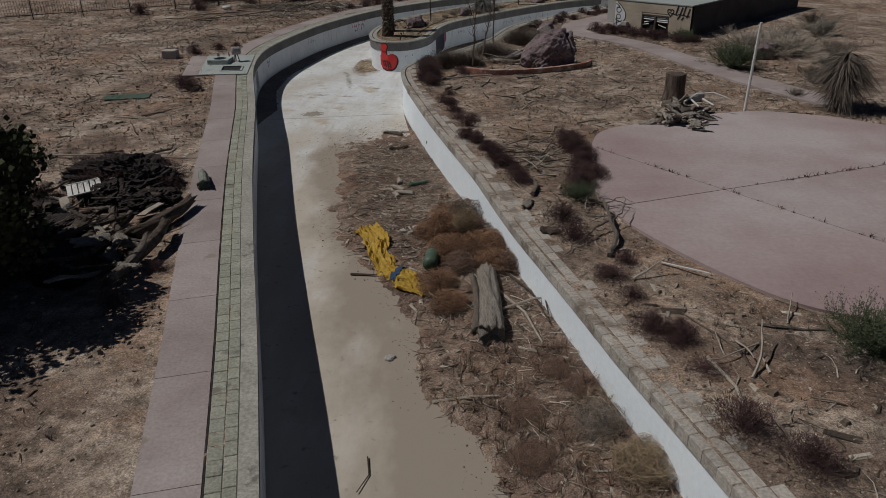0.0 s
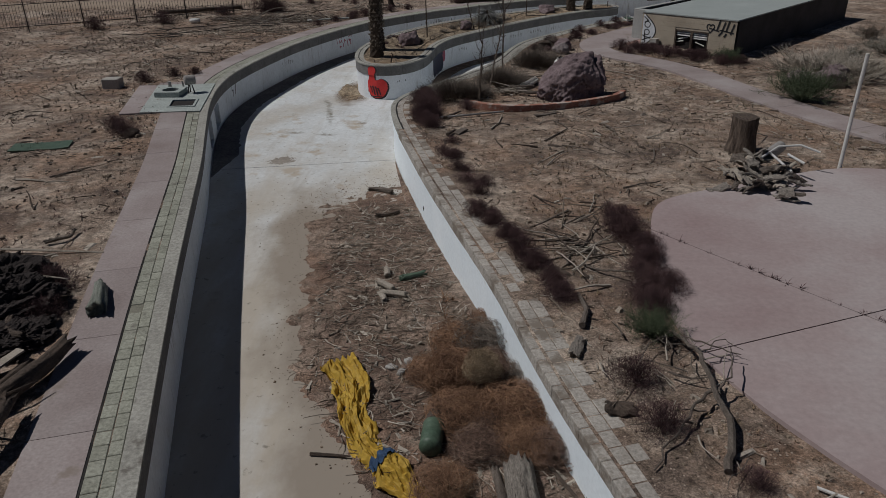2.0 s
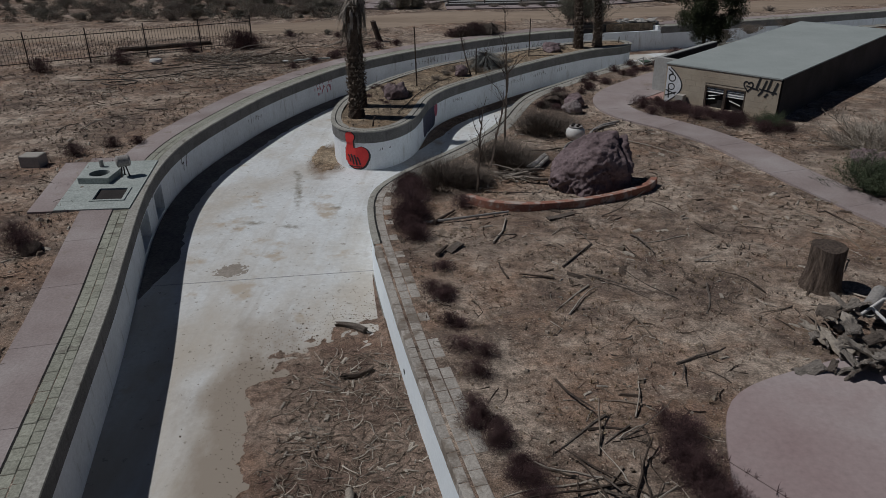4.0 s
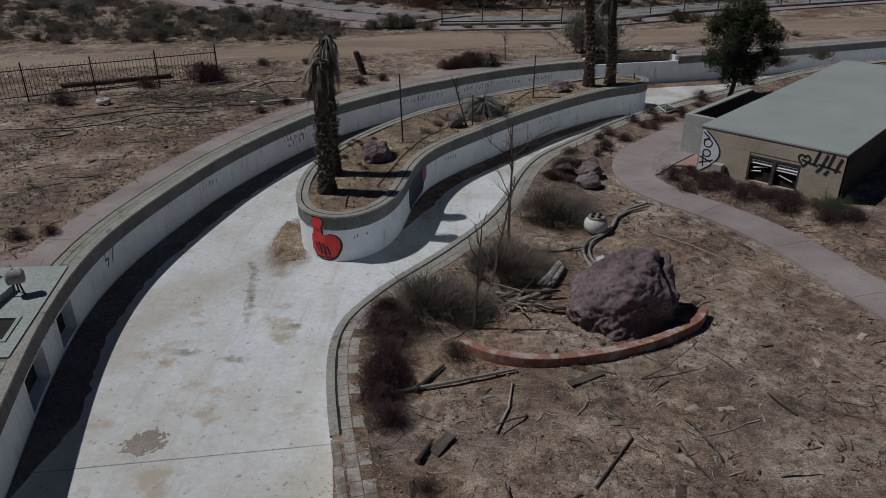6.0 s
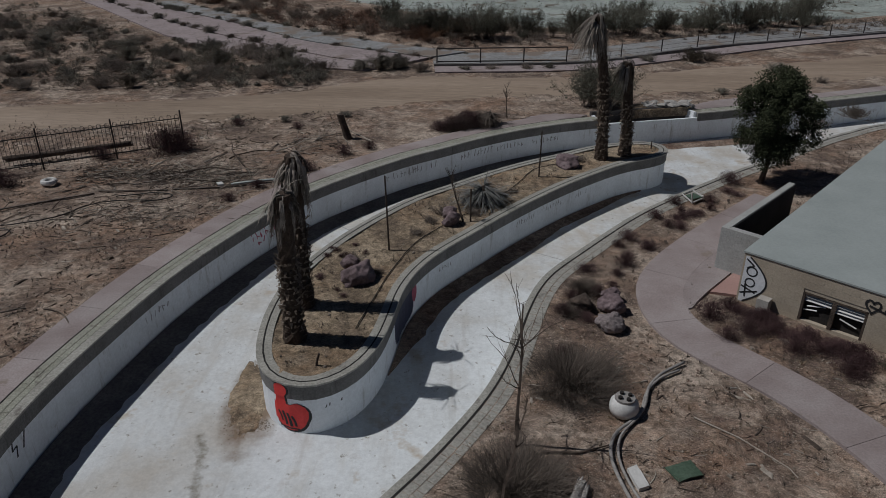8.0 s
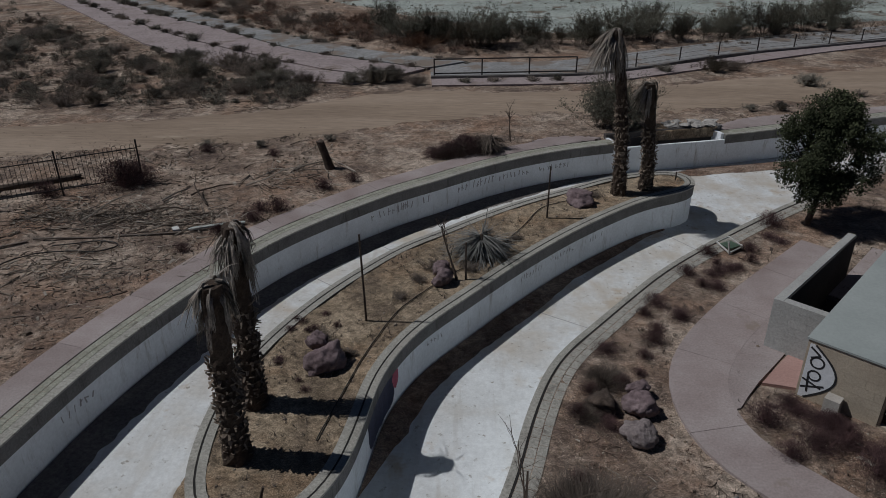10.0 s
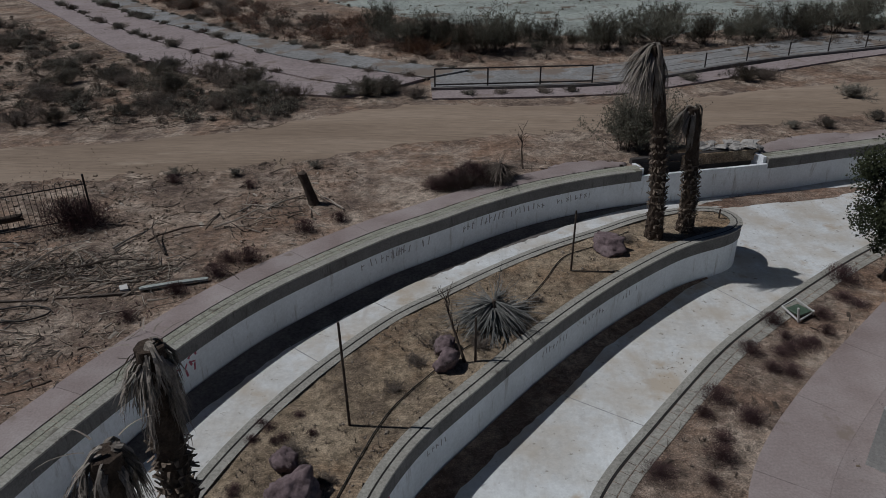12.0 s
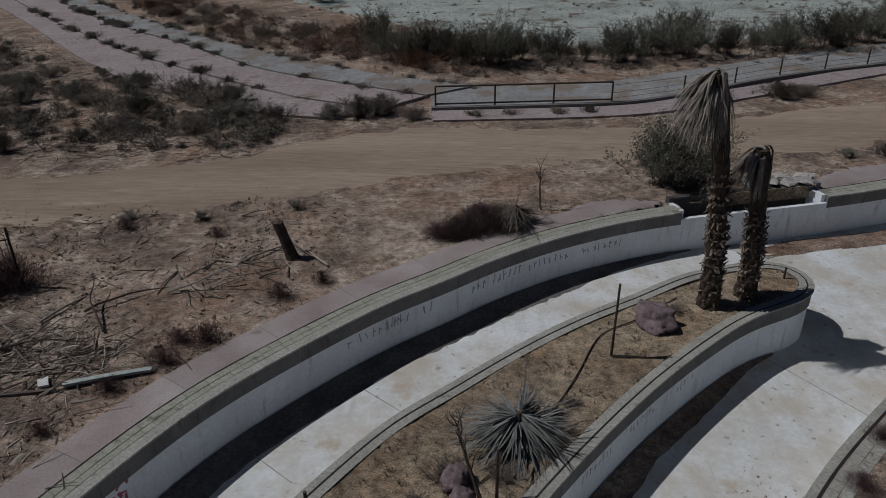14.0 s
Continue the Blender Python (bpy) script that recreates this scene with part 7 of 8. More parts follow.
def ring(cx, cz, rx, rz, n=20):
    return [(cx + rx * math.cos(t), cz + rz * math.sin(t)) for t in np.linspace(0, 2 * math.pi, n)]


sc = nearest(isle, -2.72, 28.68)
red, red_b, blk = wall_map(isle, 1, sc, 0.022), wall_map(isle, 1, sc, -0.006), wall_map(isle, 1, sc, 0.016)
def hand_shape(s, z, grow=0.0):
    """A red fist: a round body, a lobe to the side and a thumb that reaches over the beam."""
    body = (s / (0.42 + grow)) ** 2 + ((z + 0.97) / (0.36 + grow)) ** 2 < 1
    lobe = ((s - 0.2) / (0.27 + grow)) ** 2 + ((z + 0.86) / (0.3 + grow)) ** 2 < 1
    heel = abs(s + 0.26) < 0.19 + grow and -1.1 < z < -0.66 + grow
    thumb = abs(s + 0.22 - 0.1 * (z + 0.4)) < 0.165 + grow - 0.03 * math.cos((z + 0.45) * 9)
    tip_ = ((s + 0.19) / (0.185 + grow)) ** 2 + ((z + 0.22) / (0.155 + grow)) ** 2 < 1
    return body or lobe or heel or (thumb and -0.95 < z < -0.24) or tip_


under, under_b = wall_map(isle, 1, sc, 0.025), wall_map(isle, 1, sc, -0.003)
blob("painted_outline", under, -0.6, 0.65, -1.37, -0.42, lambda s, z: hand_shape(s - 0.03, z + 0.02, 0.035), M_INK, wall_i, "black sprayed outline", 0.016)
blob("painted_outline", under_b, -0.55, 0.2, -0.42, -0.05, lambda s, z: hand_shape(s - 0.02, z, 0.03), M_INK, wall_i, "black sprayed outline", 0.016)
blob("painted_mark", red, -0.6, 0.6, -1.34, -0.42, hand_shape, M_RED, wall_i, "bold red painted mark", 0.014)
blob("painted_mark", red_b, -0.5, 0.1, -0.42, -0.05, hand_shape, M_RED, wall_i, "bold red painted mark", 0.014)
for x, w, z0, z1 in ((-0.27, 0.05, -1.12, -0.86), (-0.15, 0.075, -1.2, -0.84), (-0.02, 0.075, -1.22, -0.86), (0.1, 0.06, -1.2, -0.92)):
    stroke("painted_line", blk, [(x + 0.05, z0), (x + 0.02, (z0 + z1) / 2), (x - 0.05, z1)], w, M_INK, wall_i)
stroke("painted_line", blk, [(-0.3, -1.27), (0.22, -1.27)], 0.04, M_INK, wall_i)


# navy patch on the island's shaded side
sn = nearest(isle, -0.75, 32.1)
nv = wall_map(isle, 1, sn, 0.024)
blob("painted_patch", nv, -1.1, 1.2, -DEPTH + 0.05, -0.27, lambda s, z: ((s - 0.05) / 1.0) ** 4 + ((z + 0.8) / 0.52) ** 4 < 0.8 + 0.35 * noise.noise((s * 3, z * 3, 1)), M_NAVY, wall_i, "dark navy spray paint patch", 0.03)
blob("painted_patch", wall_map(isle, 1, sn, 0.02), 0.85, 1.35, -0.95, -0.27, lambda s, z: ((s - 1.08) / 0.16) ** 2 + ((z + 0.6) / 0.32) ** 2 < 1, M_PINKPAINT, wall_i, "faded magenta paint", 0.03)


def bars(to, s0, z0, n, h, w, gap, material, parent, seed=0, drop=0.0):
    """Unreadable writing: a row of plain upright bars."""
    r = random.Random(seed)
    for k in range(n):
        s = s0 + k * (w + gap)
        z = z0 + drop * k
        hh = h * r.uniform(0.6, 1.0)
        if r.random() < 0.15:
            continue
        z += r.uniform(-0.03, 0.03)
        stroke("painted_bar", to, [(s, z), (s + w * r.uniform(-0.4, 0.6), z + hh)], w * r.uniform(0.2, 0.4), material, parent)
        if r.random() < 0.5:
            stroke("painted_bar", to, [(s - w * 0.2, z + hh * r.uniform(0.2, 0.9)), (s + w * 0.7, z + hh * r.uniform(0.2, 0.9))], w * 0.25, material, parent)


for (x, y), n, h, m, seed in (((-1.4, 41.0), 9, 0.28, M_GREYPAINT, 1), ((-0.6, 41.8), 8, 0.3, M_GREYPAINT, 2), ((1.2, 43.3), 10, 0.3, M_GREYPAINT, 3), ((2.6, 44.2), 9, 0.26, M_GREYPAINT, 4), ((-6.3, 32.3), 6, 0.2, M_GREYPAINT, 6), ((4.0, 45.0), 8, 0.26, M_GREYPAINT, 7)):
    bars(wall_map(west, 1, nearest(west, x, y), 0.026), -0.8, -0.78, n, h, 0.13, 0.06, m, wall_w, seed)
mg = wall_map(west, 1, nearest(west, -4.95, 36.1), 0.026)
for row, (z, n) in enumerate(((-0.5, 7), (-0.7, 6), (-0.92, 6))):
    bars(mg, -0.62 + 0.06 * row, z, n, 0.2, 0.17, 0.06, M_PINKPAINT, wall_w, 20 + row)
tg = wall_map(west, 1, nearest(west, -7.05, 27.4), 0.026)
for pts in ([(-0.35, -0.42), (-0.05, -0.40), (-0.12, -0.62), (0.05, -0.6), (-0.02, -0.85)], [(0.15, -0.4), (0.4, -0.38), (0.22, -0.8)]):
    stroke("painted_line", tg, pts, 0.045, M_INK, wall_w)
bars(wall_map(west, 1, nearest(west, -6.5, 24.4), 0.026), -0.9, -0.48, 8, 0.16, 0.15, 0.05, M_INK, wall_w, 31)
bars(wall_map(isle, 1, nearest(isle, -1.75, 28.8), 0.026), -0.15, -0.72, 5, 0.12, 0.07, 0.03, M_INK, wall_i, 32)
for (x, y), n, seed in (((2.6, 37.4), 8, 41), ((3.5, 38.4), 8, 42), ((4.6, 39.5), 6, 43), ((0.4, 34.5), 5, 44)):
    bars(wall_map(isle, 1, nearest(isle, x, y), 0.026), -0.5, -0.72, n, 0.2, 0.1, 0.05, M_GREYPAINT, wall_i, seed)
# marks on the pump house
blob("painted_mark", front_map, 0.05, 0.75, -0.04, 1.28, lambda s, z: s < 0.08 + 0.58 * math.cos((z - 0.62) * 2.25) and s > 0.05, M_WHITEPAINT, house, "white painted half oval", 0.02)
fm = lambda u, z: in_building(u, -0.012, z)
front_bar = lambda u, z: in_building(u, -0.016, z)
stroke("painted_line", fm, [(0.1 + 0.58 * math.cos((z - 0.62) * 2.25), z) for z in np.linspace(-0.03, 1.27, 20)], 0.045, M_INK, house)
for cz, r in ((0.88, 0.13), (0.56, 0.12)):
    stroke("painted_line", fm, ring(0.27, cz, r, r * 0.95), 0.04, M_INK, house)
for pts in ([(0.08, 1.2), (0.3, 1.05), (0.12, 0.95)], [(0.06, 0.42), (0.45, 0.3)], [(0.16, 0.5), (0.2, 0.12)], [(0.06, 0.2), (0.5, 0.38)]):
    stroke("painted_line", fm, pts, 0.045, M_INK, house)
for u, z0, z1, du in ((3.4, 0.92, 1.34, 0.1), (3.6, 0.84, 1.28, 0.12), (3.78, 0.9, 1.33, 0.1), (3.98, 0.82, 1.24, 0.12), (3.5, 0.72, 0.86, 0.1), (3.72, 0.7, 0.84, 0.1)):
    stroke("painted_bar", front_bar, [(u, z0), (u + du, z1)], 0.075, M_INK, house)
for u0, u1, z0, z1 in ((3.05, 3.5, 1.0, 0.9), (3.5, 4.12, 0.96, 0.88)):
    stroke("painted_bar", front_bar, [(u0, z0), (u1, z1)], 0.05, M_INK, house)

stroke("painted_line", front_bar, [(3.12 + 0.16 * math.sin(t) ** 3, 1.0 + 0.012 * (13 * math.cos(t) - 5 * math.cos(2 * t) - 2 * math.cos(3 * t) - math.cos(4 * t))) for t in np.linspace(0, 6.283, 26)], 0.05, M_INK, house)

# ---- recess and planter at the far bend ----
def planter():
    root = tagged(new("rock_planter"), "low dark walled planter full of pale broken slabs", "planter", kind="structure")
    i0, i1 = RECESS
    at = lambda d: shifted(west, d)[i0 : i1 + 1]
    part("trench_floor", ribbon(bmesh.new(), at(0.141), at(0.9), -0.7, -0.55), M_DARKFLOOR, root, "dark trench floor")
    part("front_wall", ribbon(bmesh.new(), at(0.8), at(1.0), -0.6, 0.14), M_DARKBLOCK, root, "dark back wall of the trench")
    for k in (0, -1):
        e0, e1 = at(0.141)[k], at(0.799)[k]
        w = (at(0.141)[1] - at(0.141)[0]) * 0.5 * (1 if k == 0 else -1)
        part("end_wall", ribbon(bmesh.new(), [e0, e1], [e0 + w, e1 + w], -0.6, 0.0), M_WALL, root, "white painted end block")
    bm = ribbon(bmesh.new(), [P(10.22, 47.56).xy, P(10.05, 48.4).xy], [P(10.35, 47.58).xy, P(10.2, 48.45).xy], -0.3, 0.2)
    part("side_wall", bm, M_BEAM, root)
    bm = ribbon(bmesh.new(), [P(7.6, 46.95).xy, P(10.2, 47.57).xy], [P(7.4, 47.9).xy, P(10.05, 48.4).xy], -0.3, 0.12)
    part("fill", bm, M_GRAVEL, root)


planter()
pr = random.Random(5)
for i in range(26):
    ob = tagged(part("pale_slab", bmesh.new(), M_PALEROCK), "flat broken pale stone slab in the planter", "stone", "stones in the planter")
    s = Soup()
    s.chip((0, 0, 0), pr.uniform(0.14, 0.32), pr.uniform(0.1, 0.2), 0.05, pr)
    ob.data.from_pydata([tuple(v) for v in s.v], [], s.f)
    ob.data.update()
    ob.matrix_basis = Matrix.Translation(P(pr.uniform(8.3, 10.1), pr.uniform(47.45, 48.1), 0.16 + pr.uniform(0, 0.14))) @ Euler((pr.uniform(-0.3, 0.3), pr.uniform(-0.3, 0.3), pr.uniform(0, 6))).to_matrix().to_4x4()
# smooth white apron piece at the bend
sheet("coping_apron", [(3.4, 45.3), (5.0, 46.1), (6.0, 46.45), (5.9, 46.9), (4.6, 46.75), (3.9, 46.9), (3.3, 46.3), (2.7, 45.6)], 0.005, M_PINK, "broken pink concrete apron at the bend", "slab", 0.15, 0.05)
sheet("coping_apron", [(10.45, 47.4), (11.2, 47.75), (12.6, 48.4), (14.5, 49.3), (14.0, 50.0), (12.0, 49.3), (10.3, 48.5)], 0.005, M_PINK, "pale pink concrete apron at the bend", "slab", 0.15, 0.05)


# ---- drifts of dirt and dark wall-foot bands on the floor ----
def drift(name, x, y, rx, ry, h, turn, label, material=M_SILT):
    n, verts, faces = 26, [], []
    for j in range(n):
        for i in range(n):
            u, v = i / (n - 1) * 2 - 1, j / (n - 1) * 2 - 1
            r = math.hypot(u, v) + 0.25 * noise.noise((u * 2 + x, v * 2 + y, 0)) + 0.1 * noise.noise((u * 6, v * 6, x))
            verts.append((u * rx * U, v * ry * U, h * (max(0.0, 1 - r) ** 0.8) - 0.006 + 0.012 * noise.noise((u * 9, v * 9, y))))
    for j in range(n - 1):
        for i in range(n - 1):
            q = (j * n + i, j * n + i + 1, (j + 1) * n + i + 1, (j + 1) * n + i)
            if max(verts[k][2] for k in q) > 0.0:
                faces.append(q)
    ob = pydata(name, verts, faces, material, smooth=True)
    spot(ob, x, y, turn, 1.0, -DEPTH)
    return tagged(ob, label, "dirt", kind="structure")


drift("dirt_drift", -3.72, 29.75, 0.42, 1.25, 0.07, 8, "brown drift of dirt at the foot of the island wall", M_GRAVEL)
drift("dirt_drift", 11.0, 46.6, 3.2, 0.4, 0.08, 14, "brown weedy drift along the far wall")
drift("mud_stain", -4.42, 22.4, 0.4, 0.36, 0.02, 30, "dark stain of dried mud on the floor", M_STAIN)


def foot_band(name, line, side, ya, yb, width, label, seed, material=M_SILT, ragged=(0.85, 0.3)):
    """A ragged wedge along the foot of a wall, for dirt and for painted-in shade."""
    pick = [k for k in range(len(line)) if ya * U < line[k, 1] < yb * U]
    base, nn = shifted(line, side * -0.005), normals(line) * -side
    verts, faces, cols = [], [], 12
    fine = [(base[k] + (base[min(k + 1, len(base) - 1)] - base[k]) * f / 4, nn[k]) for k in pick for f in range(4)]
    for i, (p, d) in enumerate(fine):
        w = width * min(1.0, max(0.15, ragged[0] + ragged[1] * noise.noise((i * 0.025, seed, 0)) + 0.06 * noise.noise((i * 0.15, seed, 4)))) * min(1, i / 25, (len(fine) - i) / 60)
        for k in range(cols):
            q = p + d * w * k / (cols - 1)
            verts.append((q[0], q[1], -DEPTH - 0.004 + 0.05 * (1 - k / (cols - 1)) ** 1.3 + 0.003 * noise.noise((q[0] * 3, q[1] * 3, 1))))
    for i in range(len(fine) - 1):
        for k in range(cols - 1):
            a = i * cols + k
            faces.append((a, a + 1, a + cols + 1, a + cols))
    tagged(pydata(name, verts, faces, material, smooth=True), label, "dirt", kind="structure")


# West band: the wall's shade put into the colour, with some real dirt.
foot_band("wall_mud", west, 1, 21.0, 46.0, 0.96, "dark band of wall shade and dried mud along the foot of the wall", 3, M_DARKFLOOR, (0.95, 0.2))
ki = [int(np.argmin(np.hypot(isle[:, 0] - x * U, isle[:, 1] - y * U))) for x, y in ((-1.0, 30.4), (7.0, 41.35))]
# Real dirt, widened so that its brown also paints in the wall's shade.
foot_band("wall_dirt", isle[ki[0] : ki[1]], 1, 29, 43, 0.85, "brown dirt widened to darken the shade along the foot of the island wall", 8)
foot_band("wall_dirt", east, -1, 18.5, 22.2, 0.35, "brown dirt along the foot of the wall", 5)

# ---- floor joints ----
for (x0, y0), (x1, y1) in (((-5.95, 21.7), (-1.45, 22.43)), ((2.65, 36.5), (4.3, 35.45)), ((-1.6, 40.1), (-0.65, 39.3)), ((-3.2, 38.2), (-2.4, 37.55)), ((6.4, 41.5), (8.0, 39.1))):
    a, b = P(x0, y0), P(x1, y1)
    n_ = Vector((-(b - a).y, (b - a).x, 0)).normalized() * 0.012
    bm = ribbon(bmesh.new(), [(a + n_).xy, (b + n_).xy], [(a - n_).xy, (b - n_).xy], -DEPTH - 0.02, -DEPTH + 0.004)
    part("joint", bm, M_GREYPAINT, floor_ob, "dark joint in the floor")

# ---- desert shrubs beyond ----
S_OLIVE = [shrub("desert_shrub", 0.6, 0.6, 44, 12, 16, 0.034, M_TWIG, M_OLIVE, 400 + k, "rounded grey-green desert shrub", lean=0.25) for k in range(3)]
S_DRY = [shrub("dry_shrub", 0.6, 0.5, 60, 13, 6, 0.03, M_GREYBRUSH, M_GREYBRUSH, 410 + k, "low dry grey-brown desert shrub", lean=0.2) for k in range(2)]
S_TALL = [shrub("creosote_bush", 1.2, 1.7, 34, 14, 16, 0.045, M_DARKWOOD, M_CREOSOTE, 420 + k, "tall dark green creosote bush beside the wash", lean=0.55) for k in range(2)]
RB_FAR = shrub("rusty_brush", 0.7, 0.6, 60, 12, 3, 0.05, M_STRAW, M_BRUSH, 431, "rusty brown dry brush beyond the wash", lean=0.25)
placed = set()


def plant(kinds, x, y, s, r):
    ob = r.choice(kinds)
    if ob.name not in placed:
        placed.add(ob.name)
        return spot(ob, x, y, r.uniform(0, 360), s)
    return again(ob, x, y, r.uniform(0, 360), s)


sr = random.Random(77)
for x, y, k in ((0.15, 36.5, 0.6), (-0.25, 36.0, 0.45), (0.95, 36.55, 0.5), (-2.0, 33.5, 0.55), (-1.4, 33.0, 0.4), (2.2, 38.2, 0.35), (4.6, 41.1, 0.4), (1.9, 37.9, 0.4), (-0.6, 35.2, 0.35)):
    plant(S_DRY, x, y, k, sr)
clump_ = lambda pts, sc, th: [(x, y) for x, y in pts if noise.noise((x * sc, y * sc, 5)) > th]
# lines of shrubs in the joints of the bank
for k, step in ((1, 1.1), (2, 0.85), (3, 0.8)):
    row = spline(BANK_ROWS[k], 0.25)[::-1] / U
    i = 0.0
    while i < len(row) * 0.8:
        x, y = row[int(i)]
        plant(S_OLIVE + S_DRY, x + sr.uniform(-0.2, 0.2), y + sr.uniform(-0.2, 0.2), sr.choice((0.2, 0.35, 0.5, 0.75)) * sr.uniform(0.8, 1.2), sr)
        i += step * sr.choice((1.5, 3.0, 5.0, 9.0))
for k in range(40):
    x = sr.uniform(-22, 1)
    plant([RB_FAR] + S_DRY, x, float(np.interp(x, (-22, -16, -9, -2, 1), (81, 74, 67.5, 62, 60.5))) + sr.uniform(0, 6), sr.uniform(0.6, 1.6), sr)
# brush between the road and the bank
n = 0
while n < 130:
    x, y = sr.uniform(-34, -7.5), sr.uniform(50, 72)
    if y < 53.4 - 0.92 * (x + 6.2) - 0.4 and y > 51.2 + 0.14 * (x + 7):
        plant(S_OLIVE + S_DRY * 2, x, y, sr.choice((0.3, 0.45, 0.7, 1.0, 1.3)) * sr.uniform(0.8, 1.2), sr)
        n += 1
for x, y, s in ((-3.4, 54.9, 1.5), (-2.6, 55.2, 1.3), (-4.3, 54.7, 1.0), (-1.3, 54.5, 1.0), (-9.5, 56.2, 1.9), (-8.7, 56.6, 1.6), (-10.6, 57.6, 2.0), (-7.6, 54.6, 1.3), (-6.3, 54.2, 1.4), (-11.8, 55.2, 1.9), (-8.4, 54.2, 1.2), (0.9, 54.7, 0.5), (2.2, 54.9, 0.6), (4.0, 55.0, 0.7), (5.2, 55.2, 0.6), (10.6, 57.0, 0.7), (13.0, 57.2, 1.3), (14.0, 57.4, 1.2), (16.4, 54.2, 1.1), (15.8, 51.2, 0.7), (13.6, 50.4, 0.6), (17.8, 52.6, 0.6), (12.4, 50.3, 0.5), (-6.3, 45.6, 0.4), (-4.0, 46.3, 0.4), (-8.2, 45.6, 0.4), (11.0, 21.8, 0.8), (12.2, 23.5, 1.0), (13.4, 26.0, 1.2), (12.6, 28.5, 1.0), (14.6, 30.0, 1.2), (15.5, 33, 1.1), (9.8, 20.2, 0.5), (12.5, 44.0, 0.9), (14.0, 45.0, 1.0), (16.5, 46.6, 1.0), (11.4, 41.7, 0.6), (12.0, 42.6, 0.7)):
    plant(S_OLIVE + S_DRY, x, y, s, sr)
for k in range(46):
    x = -4 + k * 0.66 + sr.uniform(-0.6, 0.6)
    plant(S_TALL, x, float(np.interp(x, (-4, 2, 7, 14, 26), (65, 62.6, 63.4, 64.8, 68.5))) + abs(sr.gauss(0, 1.6)), sr.choice((0.4, 0.6, 0.8, 1.0, 1.3)) * sr.uniform(0.85, 1.15), sr)
for k in range(34):
    plant(S_TALL, sr.uniform(-30, 40), sr.uniform(84, 120), sr.uniform(0.7, 1.4), sr)
for k in range(50):
    plant([RB_FAR] + S_DRY, sr.uniform(-30, 40), sr.uniform(86, 125), sr.uniform(1.2, 3.0), sr)


def scrub(name, spots, sizes, wood, leafy, label, seed):
    """Low brush in one mesh: small domes of twigs and leaves."""
    r, twigs, leaves = random.Random(seed), Soup(), Soup()
    for x, y in spots:
        k = r.choice(sizes) * r.uniform(0.75, 1.25)
        c = Vector((x, y, -0.05))
        for _ in range(14):
            d = outward(r, 0.1, 1.45)
            twigs.twig([c, c + d * k * 0.6 + Vector((0, 0, 0.03)), c + d * k * r.uniform(0.8, 1.15)], 0.011, 0.005)
        for _ in range(int(210 * min(1.8, k / 0.5))):
            d = outward(r, -0.1, 1.5)
            q = k * r.uniform(0.55, 1.0) * (1 + 0.25 * noise.noise(d * 2 + c))
            leaves.leaf(c + Vector((d.x * q, d.y * q, max(0.0, d.z) * q * 0.75)), 0.052 * r.uniform(0.6, 1.4), r)
    root = tagged(new(name), label, "brush", kind="stuff")
    twigs.make("brushwood", wood, root)["kind"] = "stuff"
    leaves.make("foliage", leafy, root)["kind"] = "stuff"


def band(n, x0, x1, lo, hi, seed):
    """Places between two lines given by their heights at even steps of x."""
    g = np.random.RandomState(seed)
    x = g.uniform(x0, x1, n)
    u = np.linspace(x0, x1, len(lo))
    a, b = np.interp(x, u, lo), np.interp(x, u, hi)
    return [(p * U, q * U) for p, q in zip(x, a + (b - a) * g.uniform(0, 1, n))]


zone = band(620, -36, -6, (49.5, 50, 50.4, 50.8, 51.3), (84, 73, 64.5, 57.5, 53.2), 301)
scrub("low_scrub", clump_(zone[:360], 0.2, -0.2), (0.2, 0.3, 0.45, 0.7), M_DARKWOOD, M_OLIVE, "grey-green desert brush beside the road", 302)
scrub("low_scrub", clump_(zone[360:], 0.25, -0.15), (0.2, 0.3, 0.5), M_TWIG, M_GREYBRUSH, "dry grey-brown desert brush beside the road", 303)
belt = band(300, -24, 2, (82.5, 75, 68, 63, 60.5), (92, 84, 77, 71, 67), 304)
scrub("belt_scrub", belt[:170], (0.3, 0.5, 0.8), M_DARKWOOD, M_BRUSH, "dark rusty brush between the bank and the wash", 305)
scrub("belt_scrub", belt[170:] + band(150, 2, 30, (60.8, 62.6, 64.6, 67.5), (66, 67.5, 69.5, 72), 306), (0.25, 0.4, 0.6), M_TWIG, M_GREYBRUSH, "dry brown brush at the edge of the wash", 307)
scrub("wash_scrub", band(240, -10, 40, (72, 67, 70, 76), (100, 95, 95, 100), 308), (0.12, 0.2, 0.3), M_TWIG, M_OLIVE, "small scattered weeds on the pale wash", 309)
plant(S_TALL[:1], 6.6, 47.7, 1.25, sr)
plant(S_TALL[1:], 5.9, 47.9, 1.1, sr)
plant(S_TALL[1:], 6.4, 48.3, 1.2, sr)
plant(S_TALL[1:], 7.3, 48.0, 0.8, sr)
for x, y, s in ((0.3, 44.7, 0.9), (1.0, 45.0, 1.1), (0.8, 45.3, 1.0), (-0.2, 44.5, 0.7)):
    again(RB, x, y, sr.uniform(0, 360), s)
    again(GR, x + 0.4, y + 0.1, sr.uniform(0, 360), s * 0.9)
yucca(1.75, 45.25, 1.1, 0.65, 700, 33, "collapsed brown dead yucca beside the road", M_GRASS)
